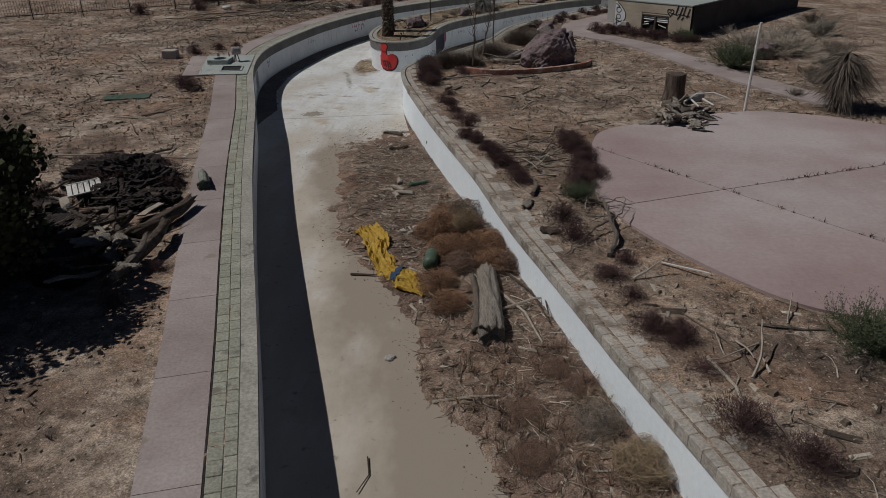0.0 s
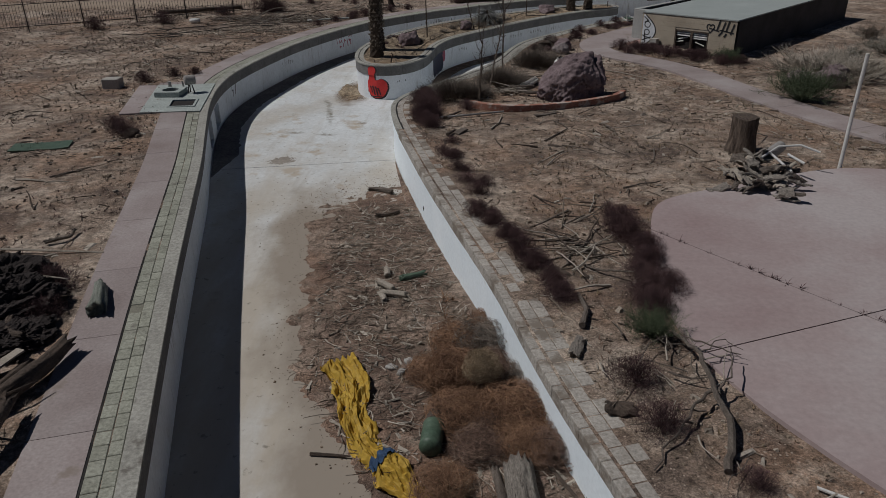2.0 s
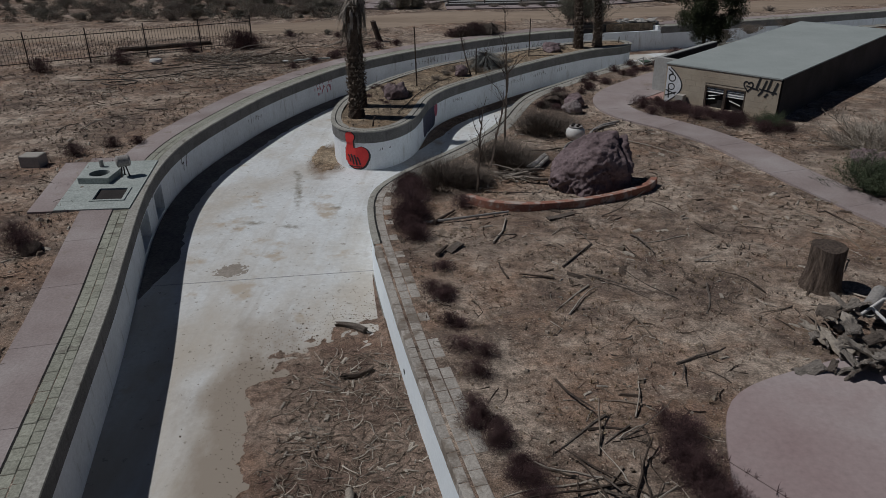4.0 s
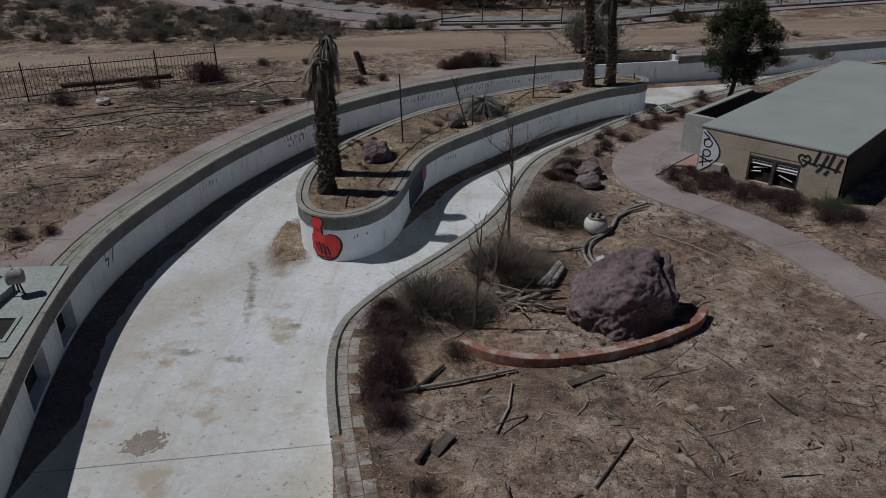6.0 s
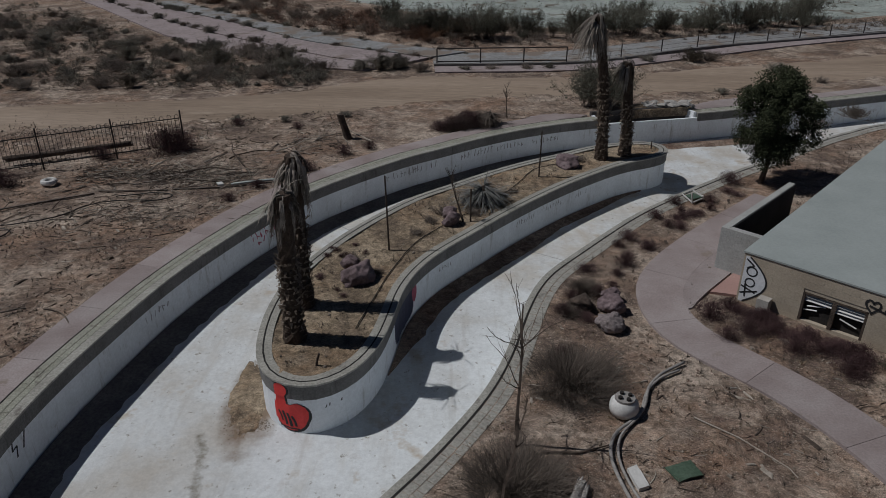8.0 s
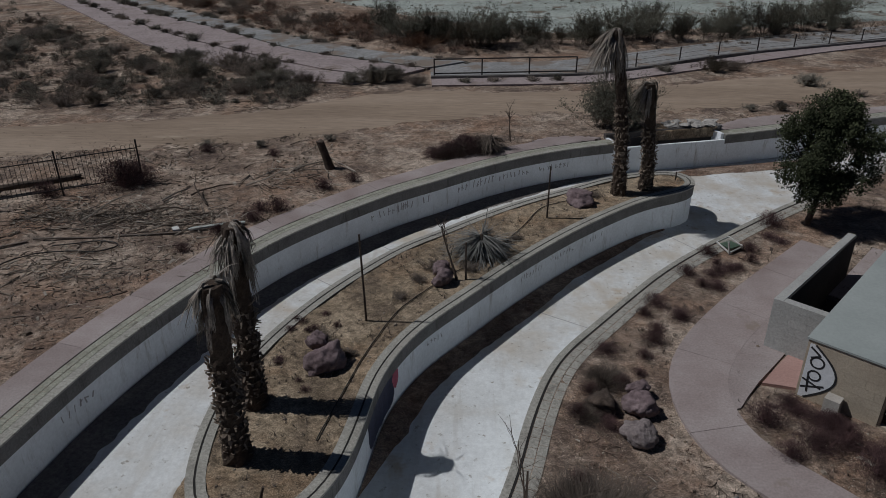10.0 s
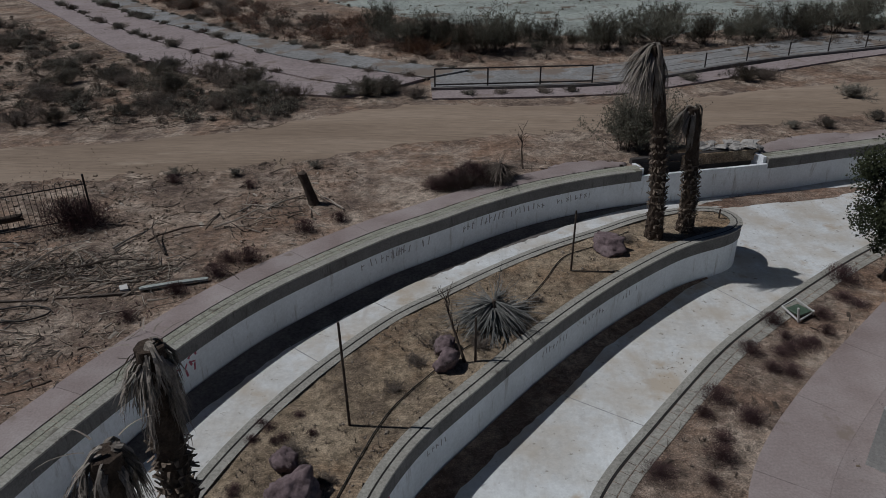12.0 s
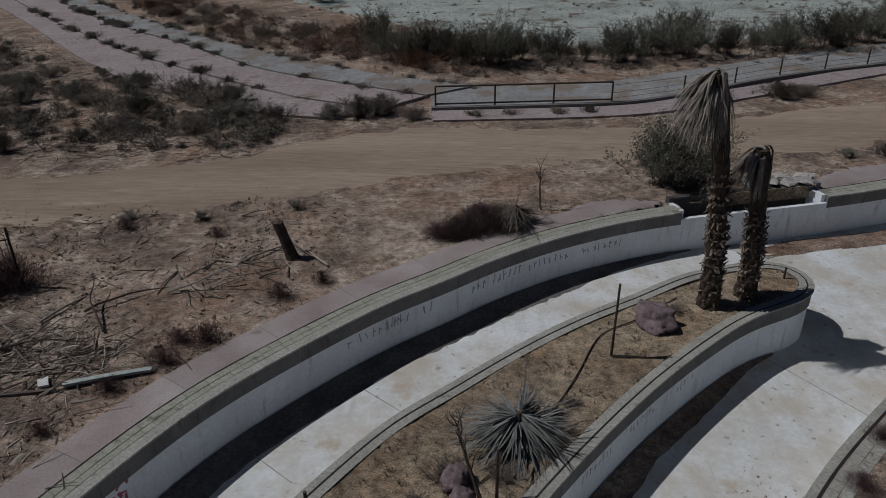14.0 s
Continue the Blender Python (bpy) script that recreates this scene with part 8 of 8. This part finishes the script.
for x, y, a in ((-4.6, 43.2, 60), (-5.4, 42.8, 80), (-2.6, 43.0, 120), (-5.8, 41.8, 40), (-7.2, 41.0, 70), (-8.4, 39.6, 30), (-6.5, 40.3, 110), (-7.9, 40.6, 80), (-9.6, 39.2, 60)):
    r_ = random.Random(int(x * 100))
    stick("dead_branch", bent(P(x, y, 0.0), Vector((math.cos(radians(a)), math.sin(radians(a)) * 0.5, 0.08)), 2.2, 6, 0.02, 0.22, r_), 0.035, 0.012, M_DARKWOOD if a % 20 else M_PALE_TWIG, "dead crooked branch on the sand")

# ---- loose litter on the ground ----
slab_poly, walk_line = spline(SLAB, closed=True), spline(WALK)
chan = np.concatenate([shifted(west, 1.45), shifted(east, -0.45)[::-1]])


def free_spots(n, x0, x1, y0, y1, seed):
    g = np.random.RandomState(seed)
    x, y = g.uniform(x0 * U, x1 * U, n), g.uniform(y0 * U, y1 * U, n)
    keep = ~inside(chan, x, y) & ~inside(slab_poly, x, y)
    for w in walk_line[::2]:
        keep &= np.hypot(x - w[0], y - w[1]) > 0.68
    return list(zip(x[keep], y[keep]))


lr = random.Random(33)


def litter(name, spots, zf, lengths, rad, material, label, flat=0.12):
    s = Soup()
    for x, y in spots:
        d = Vector((math.cos(a := lr.uniform(0, 6.28)), math.sin(a), lr.uniform(-0.02, flat)))
        L = lr.uniform(*lengths) * (2.2 if lr.random() < 0.06 else 1)
        p = Vector((x, y, zf(x, y) + 0.012))
        e = d.cross(Vector((0, 0, 1))) * L * lr.gauss(0, 0.16)
        s.twig([p, p + d * L * 0.35 + e * 0.8, p + d * L * 0.7 + e, p + d * L + e * lr.uniform(-0.4, 0.6)], rad * lr.uniform(0.6, 1.6), rad * 0.4)
    return tagged(s.make(name, material), label, "litter", kind="stuff")


litter("twig_litter", clump_(free_spots(4200, -1, 11, 4, 31, 1), 0.7, 0.08), ground_z, (0.05, 0.3), 0.006, M_TWIG, "scattered dry twigs on the sandy soil")
litter("pale_stick_litter", clump_(free_spots(1500, -1, 11, 4, 31, 2), 0.5, -0.05), ground_z, (0.08, 0.4), 0.009, M_PALE_TWIG, "scattered bleached sticks on the sandy soil")
litter("twig_litter", clump_(free_spots(2200, -1, 12, 4, 31, 101), 0.8, 0.15), ground_z, (0.1, 0.5), 0.010, M_DARKWOOD, "dark fallen twigs on the sandy soil")
litter("twig_litter", clump_(free_spots(1200, -16, -2, 4, 47, 102), 0.6, 0.1), ground_z, (0.08, 0.35), 0.010, M_DARKWOOD, "dark fallen twigs on the sandy soil")
litter("twig_litter", clump_(free_spots(5000, -16, -2, 4, 47, 3), 0.5, 0.0), ground_z, (0.05, 0.22), 0.008, M_TWIG, "scattered dry twigs on the sandy soil")
litter("pale_stick_litter", clump_(free_spots(900, -15, -3, 30, 46, 4), 0.3, 0.0), ground_z, (0.1, 0.45), 0.012, M_PALE_TWIG, "scattered bleached sticks on the sandy soil")
g = np.random.RandomState(9)
silt_pts = [(x, y) for x, y in zip(g.uniform(-3.6, 5, 32000), g.uniform(4, 25, 32000)) if silt_z(x, y) > -DEPTH + 0.03]
silt_pts = [(x, y) for x, y in silt_pts if x < np.interp(y, east[:, 1][:120], east[:, 0][:120]) - 0.02]
litter("silt_litter", silt_pts[:4600], silt_z, (0.06, 0.3), 0.008, M_TWIG, "dry twigs and stalks strewn over the silt", 0.25)
litter("silt_litter", silt_pts[7000:7900], silt_z, (0.08, 0.4), 0.011, M_PALE_TWIG, "bleached sticks strewn over the silt", 0.2)
litter("silt_litter", silt_pts[8500:11500], silt_z, (0.08, 0.35), 0.005, M_STRAW, "rusty stalks strewn over the silt", 0.6)
litter("silt_litter", clump_(silt_pts[11500:], 1.0, 0.05)[:2200], silt_z, (0.1, 0.4), 0.012, M_DARKWOOD, "dark rotten twigs strewn over the silt", 0.3)


def tufts(name, spots, zf, height, blades, material, label):
    s = Soup()
    for x, y in spots:
        k = lr.uniform(0.5, 1.3)
        for _ in range(blades):
            d = outward(lr, 0.3, 1.4)
            s.blade(bent(Vector((x, y, zf(x, y) - 0.01)), d, height * k * lr.uniform(0.5, 1.1), 2, 0.15, 0.2, lr), 0.012 * k, Vector((-d.y, d.x, 0)).normalized())
    return tagged(s.make(name, material), label, "weeds", kind="stuff")


tufts("silt_weeds", clump_([q for q in silt_pts if q[1] < 8.6 * U][::4], 1.2, -0.1), silt_z, 0.3, 14, M_BRUSH, "matted dark weeds on the silt")
tufts("silt_weeds", clump_([q for q in silt_pts if q[1] < 8.6 * U][::9], 0.9, 0.1), silt_z, 0.32, 12, M_TAN, "matted straw-coloured weeds on the silt")
tufts("silt_weeds", clump_([q for q in silt_pts if 11.2 * U < q[1] < 15 * U and q[0] > 0.0][::5], 1.2, -0.1), silt_z, 0.25, 12, M_STRAW, "matted rusty weeds on the silt")
tufts("dry_weeds", clump_(free_spots(4200, -1, 12, 4, 31, 5), 0.5, 0.15), ground_z, 0.14, 10, M_GRASS, "low dry weeds on the sandy soil")
tufts("dry_weeds", clump_(free_spots(1500, -1, 11, 4, 31, 6), 0.6, 0.1), ground_z, 0.14, 9, M_TAN, "low straw-coloured weeds on the sandy soil")
tufts("dry_weeds", clump_(free_spots(9000, -1, 12, 4, 31, 25), 0.9, 0.0), ground_z, 0.08, 8, M_TAN, "low straw-coloured weeds on the sandy soil")
tufts("dry_weeds", clump_(free_spots(9000, -1, 12, 4, 31, 26), 0.7, 0.05), ground_z, 0.09, 8, M_BRUSH, "low brown dead weeds on the sandy soil")
tufts("dry_weeds", clump_(free_spots(17000, -24, -2, 4, 47, 7), 0.45, 0.0), ground_z, 0.14, 10, M_GRASS, "low dry weeds on the sandy soil")
tufts("dry_weeds", clump_(free_spots(15000, -30, -5, 12, 48, 17), 0.3, 0.0), ground_z, 0.13, 8, M_REDTWIG, "low dark dead weeds on the sandy soil")
litter("twig_litter", clump_(free_spots(1600, -28, -6, 16, 47, 18), 0.25, 0.05), ground_z, (0.1, 0.5), 0.013, M_DARKWOOD, "dark fallen twigs on the sandy soil")
tufts("dry_weeds", clump_(free_spots(3500, 2, 16, 28, 50, 8), 0.5, -0.05), ground_z, 0.16, 9, M_GRASS, "low dry weeds on the sandy soil")
gi = np.random.RandomState(12)
ix, iy = gi.uniform(-4 * U, 8 * U, 5000), gi.uniform(28.5 * U, 43.5 * U, 5000)
kin = inside(shifted(isle, 0.42, True), ix, iy)
ipts = list(zip(ix[kin], iy[kin]))
island_z = lambda x, y: -0.035 + relief(x, y, 0.04)
tufts("island_weeds", clump_(ipts[1500:], 0.6, 0.05), island_z, 0.1, 8, M_BRUSH, "low brown weeds on the island gravel")
tufts("island_weeds", clump_(ipts[:1500], 0.8, 0.0), island_z, 0.13, 9, M_GRASS, "low dry weeds on the island gravel")
litter("island_litter", clump_(ipts[2400:2900], 0.7, -0.1), island_z, (0.08, 0.3), 0.006, M_TWIG, "dry twigs on the island gravel")


def pebbles(name, spots, zf, size, material, label):
    s = Soup()
    for x, y in spots:
        k = size * lr.uniform(0.4, 1.0) * (2.2 if lr.random() < 0.04 else 1)
        s.chip((x, y, zf(x, y) + k * 0.2), k, k * lr.uniform(0.6, 1), k * 0.6, lr)
    return tagged(s.make(name, material), label, "stones", kind="stuff")


def splinters(name, spots, zf, material, label, size=0.1):
    s = Soup()
    for x, y in spots:
        L = size * lr.choice((0.5, 0.7, 1.0, 1.6))
        s.chip((x, y, zf(x, y) + 0.012), L, L * lr.uniform(0.15, 0.4), lr.uniform(0.008, 0.025), lr)
    return tagged(s.make(name, material), label, "wood chips", kind="stuff")


splinters("wood_splinters", clump_(free_spots(700, -1, 11, 4, 31, 103), 0.6, 0.0), ground_z, M_PALE_TWIG, "pale splinters of wood on the soil")
splinters("wood_splinters", clump_(free_spots(1400, -16, -2, 4, 47, 104), 0.4, 0.0), ground_z, M_PALE_TWIG, "pale splinters of wood on the soil")
splinters("wood_splinters", clump_(free_spots(900, -16, 11, 4, 47, 105), 0.5, 0.0), ground_z, M_DARKWOOD, "dark splinters of bark on the soil", 0.13)
splinters("silt_splinters", silt_pts[::19], silt_z, M_PALE_TWIG, "pale splinters of wood strewn over the silt", 0.07)
pebbles("pebbles", free_spots(3000, -1, 11, 4, 31, 10), ground_z, 0.03, M_STONE, "small loose stones on the sandy soil")
pebbles("pebbles", free_spots(3500, -16, -2, 4, 47, 11), ground_z, 0.035, M_STONE, "small loose stones on the sandy soil")
pebbles("dirt_clods", clump_(free_spots(9000, -18, -2, 4, 47, 111), 0.6, 0.0), ground_z, 0.045, M_DIRT, "crumbly clods of brown soil")
pebbles("dirt_clods", clump_(free_spots(5000, -1, 12, 4, 40, 112), 0.6, 0.0), ground_z, 0.035, M_DIRT, "crumbly clods of brown soil")
pebbles("island_pebbles", ipts[600:2900], island_z, 0.03, M_STONE, "coarse gravel stones on the island")
far = [(x, y) for x, y in free_spots(7000, -40, -6, 50, 74, 13) if y / U < 53.0 - 0.92 * (x / U + 6.2)]
tufts("far_weeds", clump_(far, 0.25, -0.15), ground_z, 0.3, 7, M_GRASS, "low dry weeds under the desert shrubs")
litter("far_twigs", clump_(far, 0.3, -0.2)[:3500], ground_z, (0.2, 0.9), 0.011, M_DARKWOOD, "fallen twigs under the desert shrubs")
tufts("far_weeds", clump_(free_spots(6000, -25, 36, 57, 90, 14), 0.15, 0.05), ground_z, 0.35, 7, M_GRASS, "low dry weeds beside the wash")
# crumbs of dirt at the edge of the silt and at the island tip
gc = np.random.RandomState(21)
crumbs = []
for q in silt_edge[::2]:
    for _ in range(26):
        p = q + gc.normal(0, 0.22, 2)
        crumbs.append((p[0], p[1]))
for cx, cy, rx, ry, n in ((-3.8, 29.9, 0.13, 0.5, 2600), (-3.45, 28.9, 0.2, 0.12, 500), (10.5, 46.6, 2.2, 0.22, 700), (-1.3, 20.6, 0.6, 0.7, 500), (-2.4, 19.5, 0.7, 0.8, 500), (-4.4, 37.6, 0.25, 0.25, 120), (-0.6, 33.9, 0.1, 0.5, 100), (5.0, 37.3, 0.6, 0.3, 90)):
    for _ in range(n):
        crumbs.append(((cx + gc.normal(0, rx)) * U, (cy + gc.normal(0, ry)) * U))
hole_in = np.concatenate([shifted(west, -0.05), shifted(east, 0.05)[::-1]])
cx_, cy_ = np.array(crumbs).T
okc = inside(hole_in, cx_, cy_) & ~inside(shifted(isle, -0.05, True), cx_, cy_)
pebbles("dirt_crumbs", [c_ for c_, k_ in zip(crumbs, okc) if k_], silt_z, 0.013, M_DIRT, "crumbs of brown dirt on the channel floor")
# loose branches on the east bank and the far west bank
br = random.Random(61)
for x, y in [(br.uniform(0.8, 9), br.uniform(5, 23)) for _ in range(110)] + [(br.uniform(-12, -5), br.uniform(14, 32)) for _ in range(60)] + [(2.2 + br.gauss(0, 0.3), 14.9 + br.gauss(0, 0.6)) for _ in range(40)] + [(br.uniform(-13, -4.5), br.uniform(33, 46)) for _ in range(60)] + [(-4.6 + br.gauss(0, 0.9), 42.6 + br.gauss(0, 0.5)) for _ in range(26)] + [(-8.0 + br.gauss(0, 1.2), 39.2 + br.gauss(0, 0.5)) for _ in range(40)]:
    p = P(x, y)
    if inside(chan, np.array([p.x]), np.array([p.y]))[0] or inside(slab_poly, np.array([p.x]), np.array([p.y]))[0]:
        continue
    p.z = ground_z(p.x, p.y) + 0.02
    a = br.uniform(0, 6.28)
    pts = [Vector((v.x, v.y, max(v.z, ground_z(v.x, v.y) + 0.01))) for v in bent(p, Vector((math.cos(a), math.sin(a), 0.12)), br.uniform(0.4, 1.5), 5, 0.04, 0.2, br)]
    r_ = br.uniform(0.012, 0.032)
    stick("loose_branch", pts, r_, r_ * 0.4, br.choice((M_PALE_TWIG, M_BARK, M_DARKWOOD, M_TWIG)), "dead broken branch lying on the sand", "branch")
fallen = tagged(new("fallen_branch"), "large bare fallen branch with forks at the patio edge", "branch")
for pts, r0_, r1_ in (([(2.96, 12.3, 0.1), (3.09, 11.7, 0.22), (3.07, 11.0, 0.16), (3.09, 10.5, 0.1), (2.88, 9.95, 0.03)], 0.03, 0.075), ([(2.97, 12.2, 0.12), (3.23, 11.9, 0.2), (3.55, 11.72, 0.16)], 0.022, 0.01), ([(3.05, 11.1, 0.14), (2.64, 10.6, 0.12), (2.2, 9.95, 0.03)], 0.035, 0.014), ([(3.1, 11.0, 0.14), (3.31, 11.3, 0.28), (3.43, 11.7, 0.3)], 0.024, 0.01), ([(2.96, 12.3, 0.1), (2.6, 12.0, 0.14), (2.4, 11.7, 0.08)], 0.02, 0.008), ([(3.07, 11.7, 0.22), (3.4, 11.95, 0.24), (3.6, 11.8, 0.18)], 0.014, 0.006)):
    knots = np.array([P(*q) for q in pts])
    u_ = np.linspace(0, len(knots) - 1, len(knots) * 4)
    path_ = [Vector([np.interp(v, range(len(knots)), knots[:, k]) for k in range(3)]) + Vector((br.gauss(0, 0.02), br.gauss(0, 0.02), 0)) for v in u_]
    part("limb", tube(bmesh.new(), path_, [(r0_ + (r1_ - r0_) * i / (len(path_) - 1)) * 0.7 for i in range(len(path_))], 7), M_BARK, fallen)
for k in range(26):
    a, x, y = br.uniform(0, 6.28), 2.9 + br.gauss(0, 0.3), 11.3 + br.gauss(0, 0.7)
    stick("loose_branch", bent(P(x, y, 0.05), Vector((math.cos(a), math.sin(a), 0.15)), br.uniform(0.3, 0.9), 5, 0.04, 0.25, br), br.uniform(0.008, 0.018), 0.004, (M_BARK, M_PALE_TWIG)[k % 2], "thin dead twig at the patio edge", "branch")
for pts, r0_, m in (([(0.97, 21.42), (1.17, 21.95), (1.26, 22.54)], 0.028, M_PALE_TWIG), ([(2.14, 20.42), (2.77, 21.31), (2.69, 21.75), (2.49, 22.06)], 0.022, M_BARK), ([(-0.17, 22.27), (0.02, 22.6), (0.23, 22.95)], 0.05, M_DARKWOOD), ([(-0.06, 20.78), (0.11, 21.19)], 0.05, M_DARKWOOD), ([(1.9, 26.99), (2.5, 27.0), (3.03, 27.18)], 0.03, M_DARKWOOD), ([(4.6, 27.9), (5.2, 27.4), (5.75, 26.7), (5.8, 26.5)], 0.018, M_PALE_TWIG), ([(3.6, 7.2), (3.75, 6.6), (3.7, 5.9)], 0.03, M_PALE_TWIG), ([(1.86, 12.5), (1.98, 12.9), (1.93, 13.36)], 0.055, M_BARK)):
    stick("loose_branch", [P(x, y, ground_z(x * U, y * U) + r0_ + 0.01) for x, y in pts], r0_, r0_ * 0.5, m, "dead broken branch lying on the sand", "branch", 8)
stick("pale_pole", [P(-0.6, 22.2, 0.0), P(0.4, 22.5, 0.01), P(1.33, 22.84, 0.0)], 0.035, 0.03, M_HOSE, "long dusty half-buried grey pole", "pole", 8)
spot(bark_slab("bark_piece", 0.5, 0.2, 701, M_LOG, "curled bark piece on the coping"), 1.67, 11.85, -20, 1, 0.0)
spot(bark_slab("bark_piece", 0.35, 0.25, 702, M_DARKWOOD, "dark bark piece on the coping"), 1.88, 10.86, -90, 1, 0.0)
spot(plank("board", 0.5, 0.2, 0.03, M_BARK, "short weathered board on the ground", 31), 0.14, 20.98, -32, 1, -0.03)
gp = np.random.RandomState(71)
for n_p, m_p, l_p in ((320, M_PALE_TWIG, "bleached sticks heaped on the sand"), (260, M_DARKWOOD, "dark rotten twigs heaped on the sand"), (240, M_BARK, "grey branches heaped on the sand")):
    px = np.concatenate([gp.uniform(-11.5, -6.0, n_p), gp.normal(-8.8, 1.2, n_p // 4)])
    py = np.concatenate([39.55 + gp.normal(0, 0.5, n_p), 36.45 + gp.normal(0, 0.5, n_p // 4)])
    litter("stick_heap", [(a * U, b * U) for a, b in zip(px, py)], ground_z, (0.15, 0.7), 0.013, m_p, l_p, 0.25)
# weeds in the joints of the patio
c = P(5.54, 12.85)
jl = []
for d, lo, hi in ((Vector((0.62, -0.78, 0)).normalized(), -4.5, 5), (Vector((0.93, 0.36, 0)).normalized(), 0.0, 5.5)):
    for _ in range(70):
        q = c + d * lr.uniform(lo, hi)
        if lr.random() < 0.75:
            jl.append((q.x + lr.uniform(-0.04, 0.04), q.y + lr.uniform(-0.04, 0.04)))
tufts("joint_weeds", jl, lambda x, y: 0.0, 0.14, 6, M_REDTWIG, "small dark weeds in the patio joints")


# ---- pavers, course by course ----
def paver_mesh(length, width, material, depth=0.045):
    me = bpy.data.meshes.new("paver")
    l, w, b = length / 2, width / 2, 0.008
    v = [(x * l, y * w, -depth) for x, y in ((-1, -1), (1, -1), (1, 1), (-1, 1))] + [(x * l, y * w, -0.008) for x, y in ((-1, -1), (1, -1), (1, 1), (-1, 1))] + [(x * (l - b), y * (w - b), 0.0) for x, y in ((-1, -1), (1, -1), (1, 1), (-1, 1))]
    f = [(k, (k + 1) % 4, 4 + (k + 1) % 4, 4 + k) for k in range(4)] + [(4 + k, 4 + (k + 1) % 4, 8 + (k + 1) % 4, 8 + k) for k in range(4)] + [(8, 9, 10, 11)]
    me.from_pydata(v, [], f)
    me.materials.append(material)
    return me


def lay_pavers(root, line, side, d0, width, length, y0, y1, seed, missing=0.0, material=M_PAVER, depth=0.045):
    """One course of pavers at an offset from the line; those between y0 and y1 are single pieces, the rest one mesh."""
    r = random.Random(seed)
    cl = shifted(line, side * (d0 + width / 2))
    cum, me, rest = along(cl), paver_mesh(length - 0.008, width - 0.008, material, depth), Soup()
    s = r.uniform(0, length)
    while s < cum[-1] - length:
        s += length
        x, y = np.interp(s, cum, cl[:, 0]), np.interp(s, cum, cl[:, 1])
        if r.random() < missing or ((6.1 * U < x < 10.6 * U or 22.85 * U < y < 26.1 * U) and line is west):
            continue
        x2, y2 = np.interp(s + 0.1, cum, cl[:, 0]), np.interp(s + 0.1, cum, cl[:, 1])
        m = Matrix.Translation((x, y, r.uniform(-0.004, 0.004))) @ Euler((r.uniform(-0.01, 0.01), r.uniform(-0.01, 0.01), math.atan2(y2 - y, x2 - x))).to_matrix().to_4x4()
        if y0 * U < y < y1 * U:
            ob = new("paver", me)
            ob.parent = root
            ob.matrix_basis = m
        else:
            k = len(rest.v)
            rest.v += [m @ v.co for v in me.vertices]
            rest.f += [tuple(k + i for i in p.vertices) for p in me.polygons]
    ob = rest.make("far_pavers", material, root)
    ob["kind"] = "stuff"


def strip(name, root, line, side, d0, d1, z1, material, closed=False, label="", skip=None):
    if skip is None:
        part(name, ribbon(bmesh.new(), shifted(line, side * d0, closed), shifted(line, side * d1, closed), -0.046, z1, closed), material, root, label)
        return
    a, b = shifted(line, side * d0), shifted(line, side * d1)
    i0 = int(np.argmin(np.hypot(line[:, 0] - skip[0][0] * U, line[:, 1] - skip[0][1] * U)))
    i1 = int(np.argmin(np.hypot(line[:, 0] - skip[1][0] * U, line[:, 1] - skip[1][1] * U)))
    part(name, ribbon(bmesh.new(), a[:i0], b[:i0], -0.046, z1), material, root, label)
    part(name, ribbon(bmesh.new(), a[i1:], b[i1:], -0.046, z1), material, root, label)


GAP = ((6.1, 45.9), (10.4, 47.05))
strip("nosing", cop_w, west, 1, -0.03, 0.21, 0.0, M_COPING, label="smooth grey coping edge", skip=GAP)
lay_pavers(cop_w, west, 1, 0.215, 0.17, 0.27, 3, 27, 1, 0.01)
lay_pavers(cop_w, west, 1, 0.387, 0.2, 0.27, 3, 27, 2, 0.01)
ke = int(np.argmin(np.abs(east[:, 1] - 21.2 * U)))
lay_pavers(cop_e, east[: ke + 1], -1, -0.03, 0.155, 0.30, 4, 25, 5, 0.0, M_DUSTPAVER, 0.2)
strip("nosing", cop_e, east[ke:], -1, -0.03, 0.124, 0.0, M_COPING, label="smooth grey coping edge")
strip("groove", cop_e, east[ke:], -1, 0.126, 0.178, -0.001, M_JOINT, label="dark open joint")
kn = int(np.argmin(np.abs(east[:, 1] - 25 * U)))
lay_pavers(cop_e, east[: kn + 1], -1, 0.16, 0.20, 0.30, 4, 33, 3, 0.06, M_DUSTPAVER)
lay_pavers(cop_e, east[: kn + 1], -1, 0.362, 0.20, 0.30, 4, 33, 4, 0.62, M_DUSTPAVER)
lay_pavers(cop_e, east[kn:], -1, 0.18, 0.20, 0.30, 25, 37, 6, 0.0, M_COPING)
lay_pavers(cop_e, east[kn:], -1, 0.382, 0.20, 0.30, 25, 37, 7, 0.0, M_COPING)
strip("nosing", cop_i, isle, 1, -0.03, 0.12, 0.0, M_COPING, True, "smooth grey coping edge")
strip("edging", cop_i, isle, 1, 0.163, 0.34, -0.002, M_COPING, True, "grey concrete edging")
strip("groove", cop_i, isle, 1, 0.121, 0.162, -0.006, M_JOINT, True, "dark open joint")
strip("groove", cop_w, west, 1, 0.59, 0.612, -0.006, M_JOINT, label="dark open joint", skip=GAP)
